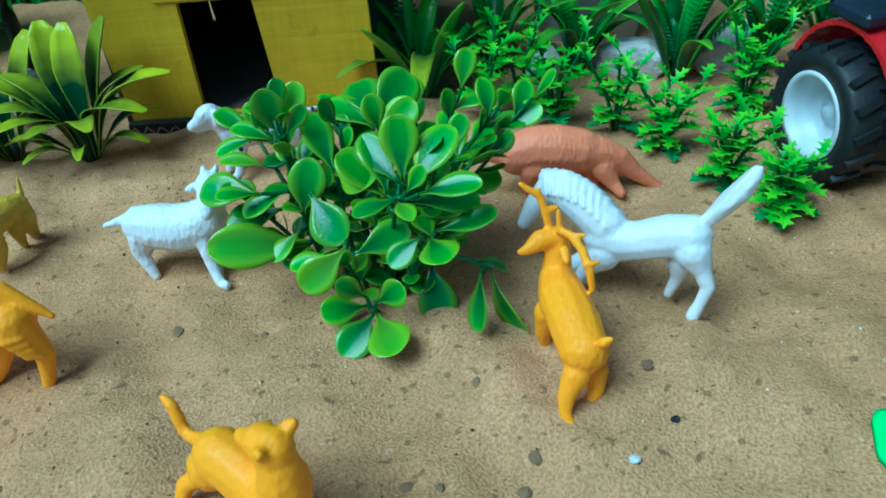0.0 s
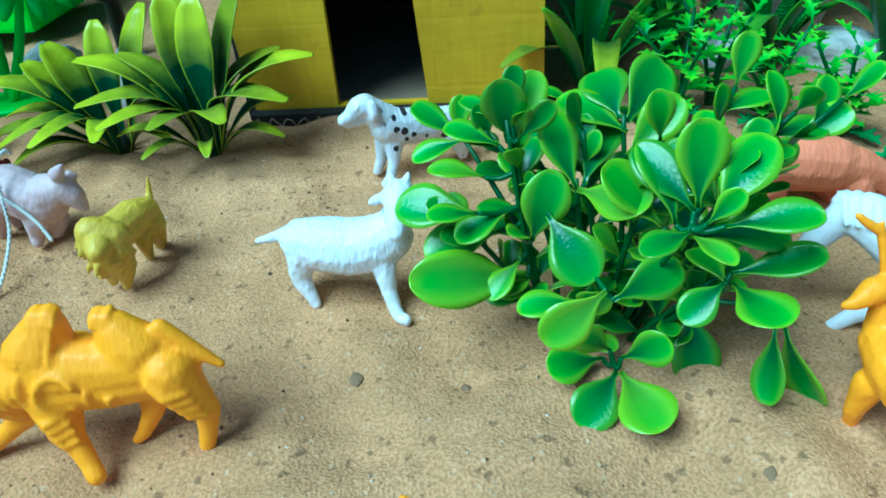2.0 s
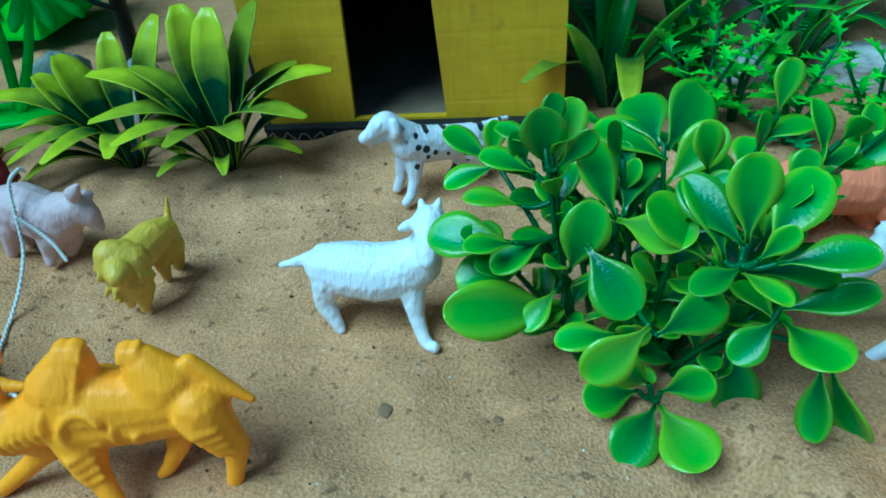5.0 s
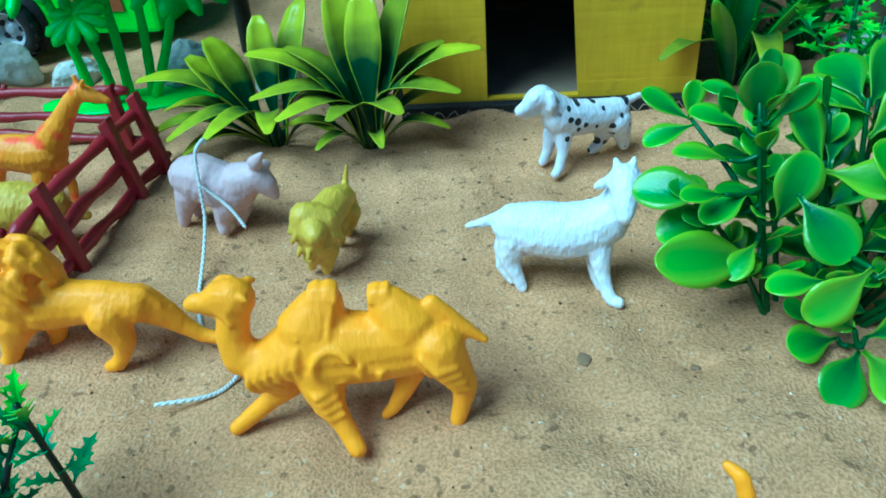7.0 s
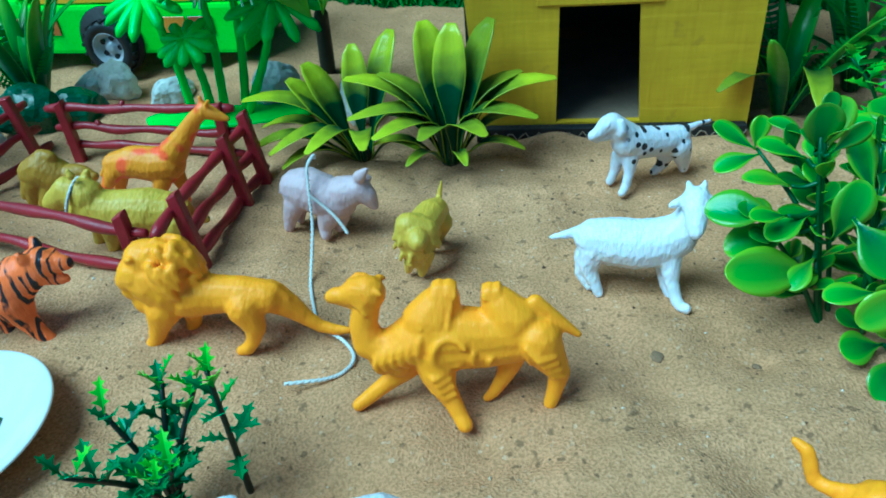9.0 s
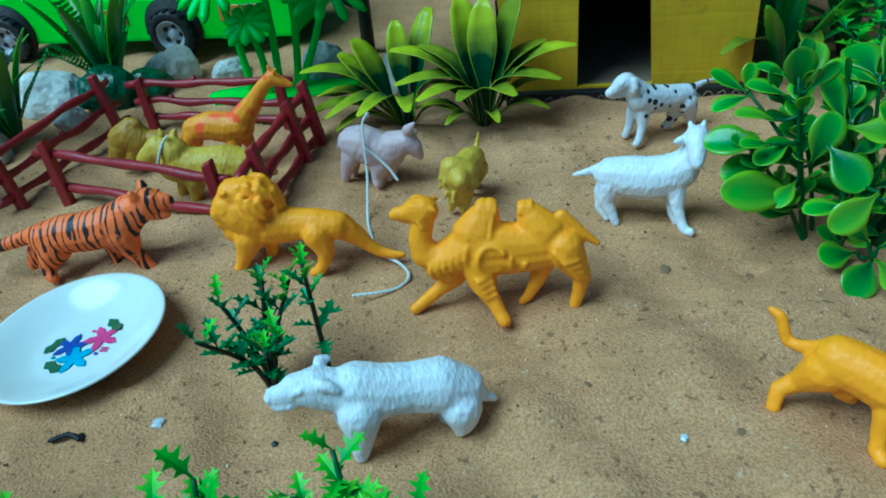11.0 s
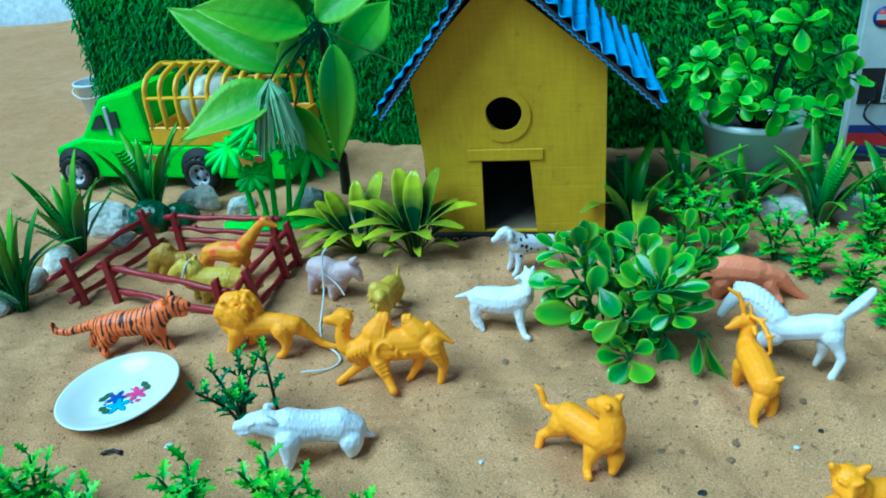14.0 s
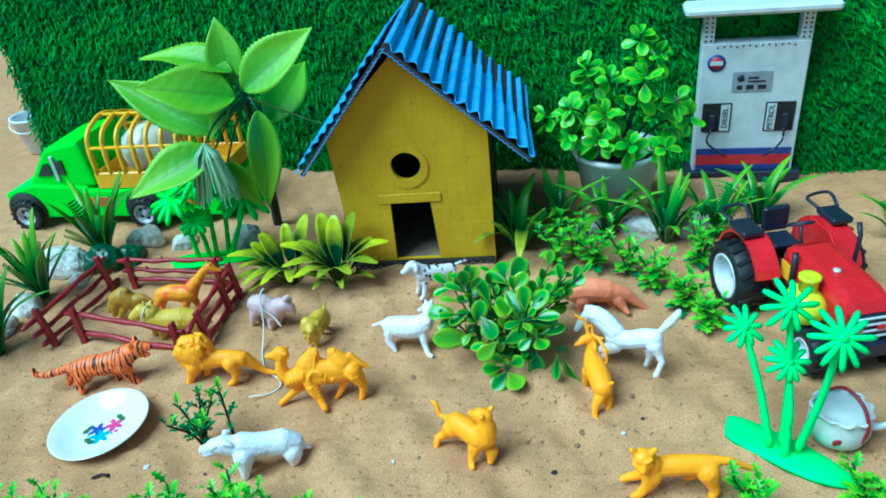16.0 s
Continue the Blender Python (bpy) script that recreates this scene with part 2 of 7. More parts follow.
PAINT = house_paint()
BLUE = plastic("blue_paint", (0.17, 0.43, 0.90), (0.11, 0.33, 0.80), rough=0.40)
CARD = plastic("bare_cardboard", (0.30, 0.22, 0.14), rough=0.9)
CARD_DARK = plastic("dark_cardboard", (0.055, 0.05, 0.05), rough=0.9)
# black of painted parts; on the house walls it stands for indoor shade
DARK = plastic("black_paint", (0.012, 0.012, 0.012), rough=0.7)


def plate_with_holes(outline, holes, y0, y1):
    """A wall in the xz plane with holes through it, from y0 to y1."""
    bm = bmesh.new()
    loops = []
    for ring in [outline] + holes:
        vs = [bm.verts.new((x, y0, z)) for x, z in ring]
        loops.append([bm.edges.new((vs[i], vs[(i + 1) % len(vs)])) for i in range(len(vs))])
    got = bmesh.ops.triangle_fill(bm, edges=[e for l in loops for e in l], use_beauty=True)
    faces = [g for g in got["geom"] if isinstance(g, bmesh.types.BMFace)]
    ext = bmesh.ops.extrude_face_region(bm, geom=faces)
    bmesh.ops.translate(bm, vec=(0, y1 - y0, 0), verts=[g for g in ext["geom"] if isinstance(g, bmesh.types.BMVert)])
    bmesh.ops.recalc_face_normals(bm, faces=bm.faces)
    return bm


def build_house():
    h = thing("toy_house", pose(0, 0, 0), "mustard-painted cardboard house with a blue corrugated roof", "toy house")
    cx, cz, rr = -0.1170, 0.1045, 0.0135
    hole = [(cx + rr * math.cos(a) * (1 + 0.04 * math.sin(3 * a)), cz + rr * math.sin(a)) for a in np.linspace(0, 2 * math.pi, 28)[:-1]]
    ring_o = [(cx + rr * 1.5 * math.cos(a), cz - 0.001 + rr * 1.5 * math.sin(a)) for a in np.linspace(0, 2 * math.pi, 28)[:-1]]
    door = [(-0.1370, 0.0080), (-0.0948, 0.0080), (-0.0985, 0.0675), (-0.1360, 0.0675)]
    body = [(HL + 0.010, 0.0), (HR, 0.0), (HR, HW), (APEX_X, APEX_Z), (HL, HW)]
    part("front_wall", plate_with_holes(body, [hole, door], HY, HY + 0.004), PAINT, h)
    part("window_rim", plate_with_holes(ring_o, [hole], HY - 0.0013, HY - 0.0001), PAINT, h, "raised round rim about the hole")
    part("lintel", boxes(((-0.147, HY - 0.0014, 0.0682), (-0.088, HY - 0.0001, 0.0775), 0.0006)), PAINT, h, "raised strip over the doorway")
    # sides and back coloured black, so the shade seen through the doorway is painted in
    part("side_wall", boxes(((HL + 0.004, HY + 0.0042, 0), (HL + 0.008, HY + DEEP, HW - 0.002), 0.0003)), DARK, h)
    part("side_wall", boxes(((HR - 0.004, HY + 0.0042, 0), (HR, HY + DEEP, HW - 0.002), 0.0003)), DARK, h, "cardboard side coloured black for the shade indoors")
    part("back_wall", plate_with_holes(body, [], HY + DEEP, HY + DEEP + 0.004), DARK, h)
    part("floor", boxes(((HL + 0.012, HY + 0.0045, 0.001), (HR - 0.006, HY + DEEP - 0.001, 0.0042), 0.0003)), CARD, h, "bare cardboard floor")
    # corrugated base edge in front
    wave = []
    for i in range(61):
        x = HL + 0.009 + (HR - HL - 0.010) * i / 60
        wave.append((x, HY - 0.003, 0.0030 + 0.0022 * math.sin(i * 1.9)))
    part("base_edge", boxes(((HL + 0.008, HY - 0.0055, -0.004), (HR - 0.001, HY - 0.0003, 0.0072), 0.0004)), DARK, h, "black painted cut edge of the cardboard base")
    v, f = tube([(p[0], HY - 0.0056, p[2]) for p in wave], 0.0004, 5)
    part("flute_line", mesh_of("flute_line", v, f, True), CARD, h, "wavy flute showing in the cut edge")
    # roof: two slopes of three overlapping corrugated sheets
    for side, ex, ez in ((-1, -0.2075, 0.1085), (1, -0.0055, 0.1105)):
        a, b = Vector((APEX_X, 0, APEX_Z + 0.0145)), Vector((ex, 0, ez + 0.0025))
        slope = (b - a)
        ln = slope.length
        d = slope.normalized()
        n = Vector((-d.z, 0, d.x)) if side > 0 else Vector((d.z, 0, -d.x))
        if n.z < 0:
            n = -n
        waves = 12
        sheets = 3
        y_front, y_back = HY - 0.022, HY + DEEP + 0.006
        for k in range(sheets):
            s0 = y_front + (y_back - y_front) * k / sheets - (0.006 if k else 0)
            s1 = y_front + (y_back - y_front) * (k + 1) / sheets
            verts, faces = [], []
            cols = waves * 8 + 1
            lift = 0.0014 * (sheets - k)
            for j, y in enumerate((s0, s1)):
                for layer in (0.0, -0.0009):
                    for i in range(cols):
                        u = i / (cols - 1)
                        w = (0.0022 if side > 0 else 0.0013) * math.sin(2 * math.pi * waves * u)
                        sag = 0.0012 * math.sin(9 * u + k * 2 + j)
                        p = a + d * ln * u + n * (w + lift + layer + sag - 0.001 * j)
                        verts.append((p.x, y + 0.0012 * math.sin(i * 0.9 + k), p.z))
            for i in range(cols - 1):
                faces.append((i, i + 1, 2 * cols + i + 1, 2 * cols + i))
                faces.append((cols + i, 3 * cols + i, 3 * cols + i + 1, cols + i + 1))
                faces.append((i, cols + i, cols + i + 1, i + 1))
                faces.append((2 * cols + i, 2 * cols + i + 1, 3 * cols + i + 1, 3 * cols + i))
            part("roof_sheet", mesh_of("roof_sheet", verts, faces, False), BLUE, h, "blue painted corrugated card sheet")
        bm = bmesh.new()
        box(bm, (0, y_front + 0.001, -0.0035), (ln, y_back, 0.0004), 0.0003)
        ang = Matrix(((d.x, 0, n.x, a.x), (0, 1, 0, 0), (d.z, 0, n.z, a.z), (0, 0, 0, 1)))
        bmesh.ops.transform(bm, matrix=ang, verts=bm.verts)
        part("roof_board", bm, CARD_DARK, h, "dark cardboard under the roof")
        # flutes seen in the cut front edge
        pts = []
        for i in range(91):
            u = i / 90
            p = a + d * ln * u + n * (0.0008 * math.sin(i * 2.1) - 0.0023)
            pts.append((p.x, y_front + 0.0004, p.z))
        v, f = tube(pts, 0.0005, 5)
        part("edge_flute", mesh_of("edge_flute", v, f, True), BLUE, h, "blue fluted cut edge")


build_house()


# ---- the toy figures, each one closed moulded form ----
def figure_material(name, c, dark, rough=0.45, bump=0.4, fur=(1000, 300, 330), spec=0.4):
    m = Mat(name, rough, spec=spec)
    n1, n2 = m.noise(70, 3), m.noise(1.0, 4, m.where(fur))
    col = m.mix(m.ramp(n1, (0.3, 0.35), (0.65, 0.0)), c, dark)
    col = m.mix(m.ramp(n2, (0.3, 0.30), (0.55, 0.0)), col, dark)
    m.put(m.b.inputs["Roughness"], m.ramp(n1, (0.3, rough + 0.1), (0.7, rough - 0.08)))
    m.b.inputs["Subsurface Weight"].default_value = 0.12
    m.b.inputs["Subsurface Radius"].default_value = (0.004, 0.002, 0.001)
    m.bump(n2, bump, 0.0010)
    m.colour(col)
    return m, col


FIG_ORANGE = figure_material("orange_rubber", (0.96, 0.40, 0.002), (0.86, 0.29, 0.002), 0.45, 0.25, spec=0.28)[0].m
FIG_WHITE = figure_material("white_plastic", (0.80, 0.81, 0.84), (0.62, 0.65, 0.74), 0.4, 0.2)[0].m
FIG_FUR = figure_material("white_carved_plastic", (0.82, 0.83, 0.86), (0.66, 0.69, 0.78), 0.4, 0.55, (900, 500, 330))[0].m
FIG_PINK = figure_material("pale_pink_plastic", (0.60, 0.45, 0.46), (0.44, 0.29, 0.29))[0].m
FIG_OCHRE = figure_material("dull_yellow_plastic", (0.66, 0.47, 0.045), (0.42, 0.27, 0.018))[0].m
FIG_OLIVE = figure_material("olive_plastic", (0.42, 0.24, 0.015), (0.28, 0.14, 0.01))[0].m
FIG_SALMON = figure_material("salmon_plastic", (0.84, 0.28, 0.14), (0.68, 0.19, 0.09), spec=0.3)[0].m


def spotted():
    m, col = figure_material("spotted_white", (0.76, 0.76, 0.80), (0.58, 0.58, 0.64), 0.4)
    p = m.node("Mapping", Vector=m.where((1, 0.25, 1)))
    v = m.node("TexVoronoi", Vector=p.outputs[0], Scale=235.0)
    v.inputs["Randomness"].default_value = 0.55
    w = m.noise(300, 2)
    d = m.node("Math", **{})
    d.operation = "ADD"
    m.put(d.inputs[0], v.outputs["Distance"])
    e = m.node("Math")
    e.operation = "MULTIPLY"
    m.put(e.inputs[0], w)
    e.inputs[1].default_value = 0.35
    m.t.links.new(e.outputs[0], d.inputs[1])
    spots = m.ramp(d.outputs[0], (0.50, 1.0), (0.53, 0.0))
    x = m.node("SeparateXYZ", Vector=m.coord.outputs["Object"]).outputs[0]
    spots = m.mix(m.ramp(m.node("MapRange", Value=x, **{"From Min": -0.02, "From Max": 0.03}).outputs[0], (0.06, 0.0), (0.12, 1.0)), (0.0, 0.0, 0.0), spots)
    m.colour(m.mix(spots, col, (0.02, 0.022, 0.03)))
    return m.m


def striped():
    m, col = figure_material("striped_orange", (0.90, 0.20, 0.035), (0.74, 0.13, 0.025))
    p = m.where((1, 0.2, 0.28), (0, 0.25, 0))
    w = m.node("TexWave", Vector=p, Scale=88.0, Distortion=7.0, Detail=2.0)
    w.inputs["Detail Scale"].default_value = 2.2
    n = m.noise(130, 2)
    s = m.mix(1.0, m.ramp(w.outputs["Fac"], (0.74, 0.0), (0.80, 1.0)), m.ramp(n, (0.36, 0.0), (0.44, 1.0)), "MULTIPLY")
    m.colour(m.mix(s, col, (0.018, 0.014, 0.02)))
    return m.m


def patched():
    m, col = figure_material("patched_orange", (0.84, 0.34, 0.006), (0.60, 0.20, 0.006))
    m.colour(m.mix(m.ramp(m.noise(75, 1), (0.56, 0.0), (0.62, 0.9)), col, (0.85, 0.10, 0.03)))
    return m.m


FIG_SPOTTED, FIG_TIGER, FIG_GIRAFFE = spotted(), striped(), patched()
_ico = bmesh.new()
bmesh.ops.create_icosphere(_ico, subdivisions=2, radius=1)
ICO_V = np.array([v.co[:] for v in _ico.verts])
ICO_F = np.array([[v.index for v in f.verts] for f in _ico.faces])
_ico.free()


class Figure:
    """A moulded animal form: limbs as chains of (along, across, up, radius) in millimetres, melted into one skin."""

    def __init__(self, at, low=1.0, lean=0.0, long=1.0):
        """low: height kept; lean: how far the back leans over; long: stretch across."""
        self.at, self.v, self.f, self.n = at, [], [], 0
        self.low, self.lean, self.long = low, lean, long

    def ball(self, c, r, squash=1.0):
        self.v.append(ICO_V * np.array([r, r * squash, r]) + c)
        self.f.append(ICO_F + self.n)
        self.n += len(ICO_V)

    def set(self, p):
        z = p[2] * self.low
        return np.array((p[0], p[1] * self.long + self.lean * max(z, 0), z, p[3])) / 1000

    def limb(self, *pts, squash=0.92):
        for a, b in zip(pts[:-1], pts[1:]):
            a, b = self.set(a), self.set(b)
            n = max(2, int(np.linalg.norm(a[:3] - b[:3]) / (0.22 * min(a[3], b[3]) + 1e-5)))
            for i in range(n + 1):
                q = a + (b - a) * i / n
                self.ball(q[:3], q[3], squash)

    def ring(self, c, rx, rz, r, bow, a0=0.0, a1=6.283):
        """A raised loop on a flank, in millimetres."""
        pts = []
        for i in range(15):
            a = a0 + (a1 - a0) * i / 14
            pts.append((c[0] + rx * math.cos(a), c[1] + bow * (0.25 - 0.25 * abs(math.cos(a))), c[2] + rz * math.sin(a), r))
        self.limb(*pts)

    def done(self, name, label, material, voxel, relief, category="toy animal"):
        me = bpy.data.meshes.new(name + "_rough")
        me.from_pydata(np.concatenate(self.v).tolist(), [], np.concatenate(self.f).tolist())
        ob = new(name + "_rough", me)
        mod = ob.modifiers.new("skin", "REMESH")
        mod.mode, mod.voxel_size, mod.adaptivity = "VOXEL", voxel * 1.15, 0.0
        sm = ob.modifiers.new("soft", "SMOOTH")
        sm.factor, sm.iterations = 0.5, 3
        skin = bpy.data.meshes.new_from_object(ob.evaluated_get(bpy.context.evaluated_depsgraph_get()))
        bpy.data.objects.remove(ob)
        bpy.data.meshes.remove(me)
        n = len(skin.vertices)
        co, no = np.empty(n * 3), np.empty(n * 3)
        skin.vertices.foreach_get("co", co)
        skin.vertices.foreach_get("normal", no)
        co, no = co.reshape(-1, 3), no.reshape(-1, 3)
        amp = np.array([0.5 * noise.noise(Vector((p[0] * 300 - p[2] * 160, p[1] * 200, p[2] * 160 + p[0] * 60))) + 0.7 * noise.noise(Vector((p[0] * 900 - p[2] * 350, p[1] * 500, p[2] * 380))) for p in co])
        co = co + no * (amp * relief)[:, None]
        skin.vertices.foreach_set("co", co.ravel())
        skin.materials.clear()
        skin.name = name
        skin.shade_smooth()
        ob = part(name, skin, material, at=self.at)
        return tagged(ob, label, category, "toy animals on the sand")


def build_toy_camel():
    at = pose(-0.165, 0.195, 0, 0, 0, 4)
    f = Figure(at, 0.92, 0.18)
    f.limb((22.0, 0.0, 29.5, 6.2), (15.0, 0.0, 30.0, 7.6), (3.0, 0.0, 29.6, 8.4), (-7.6, 0.0, 30.2, 9.2), (-16.0, 0.0, 28.6, 8.0))  # trunk
    f.limb((-10.0, 0.0, 25.5, 8.8), (4.0, 0.0, 25.6, 8.2), (16.0, 0.0, 26.5, 7.0))  # belly
    f.limb((-11.5, 0.0, 34.0, 9.4), (-9.2, 0.0, 39.0, 7.4), (-7.0, 0.0, 43.4, 5.0), squash=0.8)  # front hump
    for k in range(5):
        f.limb((-9.6 + 1.4 * k, 0.8, 47.6 + 0.7 * (k % 2), 1.2), (-9.6 + 1.4 * k, -1.8, 47.4 + 0.6 * (k % 2), 1.3), (-10.0 + 1.6 * k, -3.4, 45.6, 1.0))  # curls on the crest
    for k in range(4):
        f.limb((-9.4 + 1.6 * k, -3.9, 44.0, 0.8), (-11.4 + 2.0 * k, -5.2, 40.6, 0.9), (-13.8 + 2.6 * k, -6.8, 37.0, 0.7))  # locks down the hump
    f.limb((13.0, 0.0, 33.6, 8.8), (10.2, 0.0, 38.6, 6.6), (7.6, 0.0, 42.6, 4.0), squash=0.8)  # rear hump
    for k in range(4):
        f.limb((5.2 + 1.3 * k, 0.6, 46.2 + 0.6 * (k % 2), 1.2), (5.2 + 1.3 * k, -1.8, 45.8 + 0.5 * (k % 2), 1.2), (5.0 + 1.5 * k, -2.8, 44.0, 0.9))  # curls on the crest
    f.limb((10.0, 0.0, 42.4, 3.8), (19.5, 0.0, 34.6, 3.8))  # rear hump back
    f.limb((-16.4, 0.0, 29.7, 7.4), (-24.2, 0.0, 24.7, 6.2), (-31.0, 0.0, 26.8, 5.4), (-32.3, 0.0, 33.8, 4.6), (-30.8, 0.0, 40.4, 4.5), (-29.9, 0.0, 44.9, 4.9))  # neck
    f.limb((-29.8, 0.0, 45.6, 5.8), (-33.0, 0.0, 46.0, 4.8), (-36.6, 0.0, 44.8, 3.2), (-39.4, 0.0, 45.0, 2.8), (-40.8, 0.0, 44.6, 2.3))  # head
    f.limb((-32.6, 0.0, 42.8, 3.2), (-37.6, 0.0, 42.8, 1.7), (-39.2, 0.0, 43.2, 1.5))  # jaw
    f.limb((-27.0, 0.0, 21.5, 5.2), (-22.5, 0.0, 18.5, 4.6))  # ruff on the chest
    f.limb((20.5, -2.5, 28.5, 7.4), (24.2, -2.0, 20.5, 5.2), (27.0, -1.5, 15.0, 3.5), (25.6, -1.0, 7.5, 2.7), (24.2, -0.7, 1.9, 2.4))  # near hind leg
    f.limb((14.5, 3.0, 25.0, 5.8), (12.5, 3.0, 17.3, 4.4), (10.0, 2.8, 9.8, 2.8), (6.5, 2.6, 3.6, 2.0), (4.2, 2.5, 1.3, 1.5))  # far hind leg
    f.limb((-11.5, -2.0, 23.5, 6.9), (-10.4, -3.0, 17.5, 6.0), (-8.6, -4.8, 12.6, 4.0), (-6.2, -6.2, 8.6, 3.1), (-4.2, -7.7, 4.7, 2.7), (-2.6, -9.3, 2.0, 2.7))  # near foreleg
    f.limb((-17.0, 3.0, 21.0, 6.0), (-20.8, 3.0, 14.1, 4.2), (-26.8, 2.0, 9.6, 3.0), (-33.4, 1.0, 4.3, 2.6), (-37.1, 0.0, 1.8, 2.3))  # far foreleg
    f.limb((20.0, 0.0, 40.5, 2.5), (24.4, 0.0, 36.2, 2.2), (29.0, 0.0, 31.2, 1.9), (32.8, 0.0, 28.0, 1.2))  # tail

    def flank(x, z, s, zc, rad):
        return (x, s * (0.90 * math.sqrt(max(rad * rad - (z - zc) ** 2, 1.0)) + 0.1), z)

    for s in (-1, 1):                              # folds and the round of hair on the shoulder
        pts = [(-5.8 + 5.0 * math.cos(a), 28.2 + 5.6 * math.sin(a)) for a in np.linspace(0.5, 5.2, 22)]
        f.limb(*[(*flank(x, z, s, 29.4, 9.6), 1.05) for x, z in pts])
        pts = [(3.6 + 2.6 * math.cos(a), 26.0 + 5.4 * math.sin(a)) for a in np.linspace(2.7, 6.2, 12)]
        f.limb(*[(*flank(x, z, s, 28.4, 8.9), 0.9) for x, z in pts])
        pts = [(19.0 - 1.5 * math.sin(3 * u), 34.0 - 14.0 * u) for u in np.linspace(0, 1, 9)]
        f.limb(*[(*flank(x, z, s, 28.0, 8.4), 0.9) for x, z in pts])
        for k in range(6):                         # hanging hair of the ruff
            zc, rad = 29.5 - 1.3 * k, 8.2 - 0.45 * k
            f.limb(*[(*flank(-13.5 - 2.7 * k - 2.0 * math.sin(3.14 * u), zc + rad * (0.7 - 1.55 * u), s, zc, rad + 0.4), 1.25 - 0.4 * u) for u in (0, 0.25, 0.5, 0.75, 1)])
        f.limb((-33.0, s * 3.3, 47.8, 1.5), (-33.4, s * 3.3, 47.6, 1.2))  # eye
        f.limb((-30.4, s * 3.8, 49.4, 0.9), (-33.0, s * 3.4, 50.0, 0.9), (-35.6, s * 2.4, 48.4, 0.8))  # brow
        f.limb((-34.6, s * 2.8, 44.6, 0.8), (-31.6, s * 4.2, 43.4, 0.9), (-30.2, s * 4.6, 40.8, 0.8))  # cheek
        f.limb((-26.6, s * 3.4, 48.4, 1.3), (-25.2, s * 4.2, 48.0, 0.8))  # ear
    for k in range(4):                             # folds of the near legs
        f.limb((-15.0 + 0.9 * k, -5.4 - 0.5 * k, 21.0 - 2.5 * k, 0.8), (-11.0 + 0.9 * k, -8.6 + 0.1 * k, 19.4 - 2.5 * k, 1.3), (-6.9 + 0.7 * k, -6.4 - 0.4 * k, 20.6 - 2.6 * k, 0.9))
        f.limb((16.5 + 1.6 * k, -8.4 + 0.4 * k, 30.0 - 2.2 * k, 0.8), (20.5 + 1.4 * k, -9.2 + 0.7 * k, 26.0 - 2.6 * k, 1.3), (25.2 + 0.9 * k, -7.4 + 0.6 * k, 26.0 - 3.0 * k, 0.9))
    f.done("toy_camel", "orange rubber two-humped camel figure standing on sand", FIG_ORANGE, 0.00055, 0.00006)


build_toy_camel()


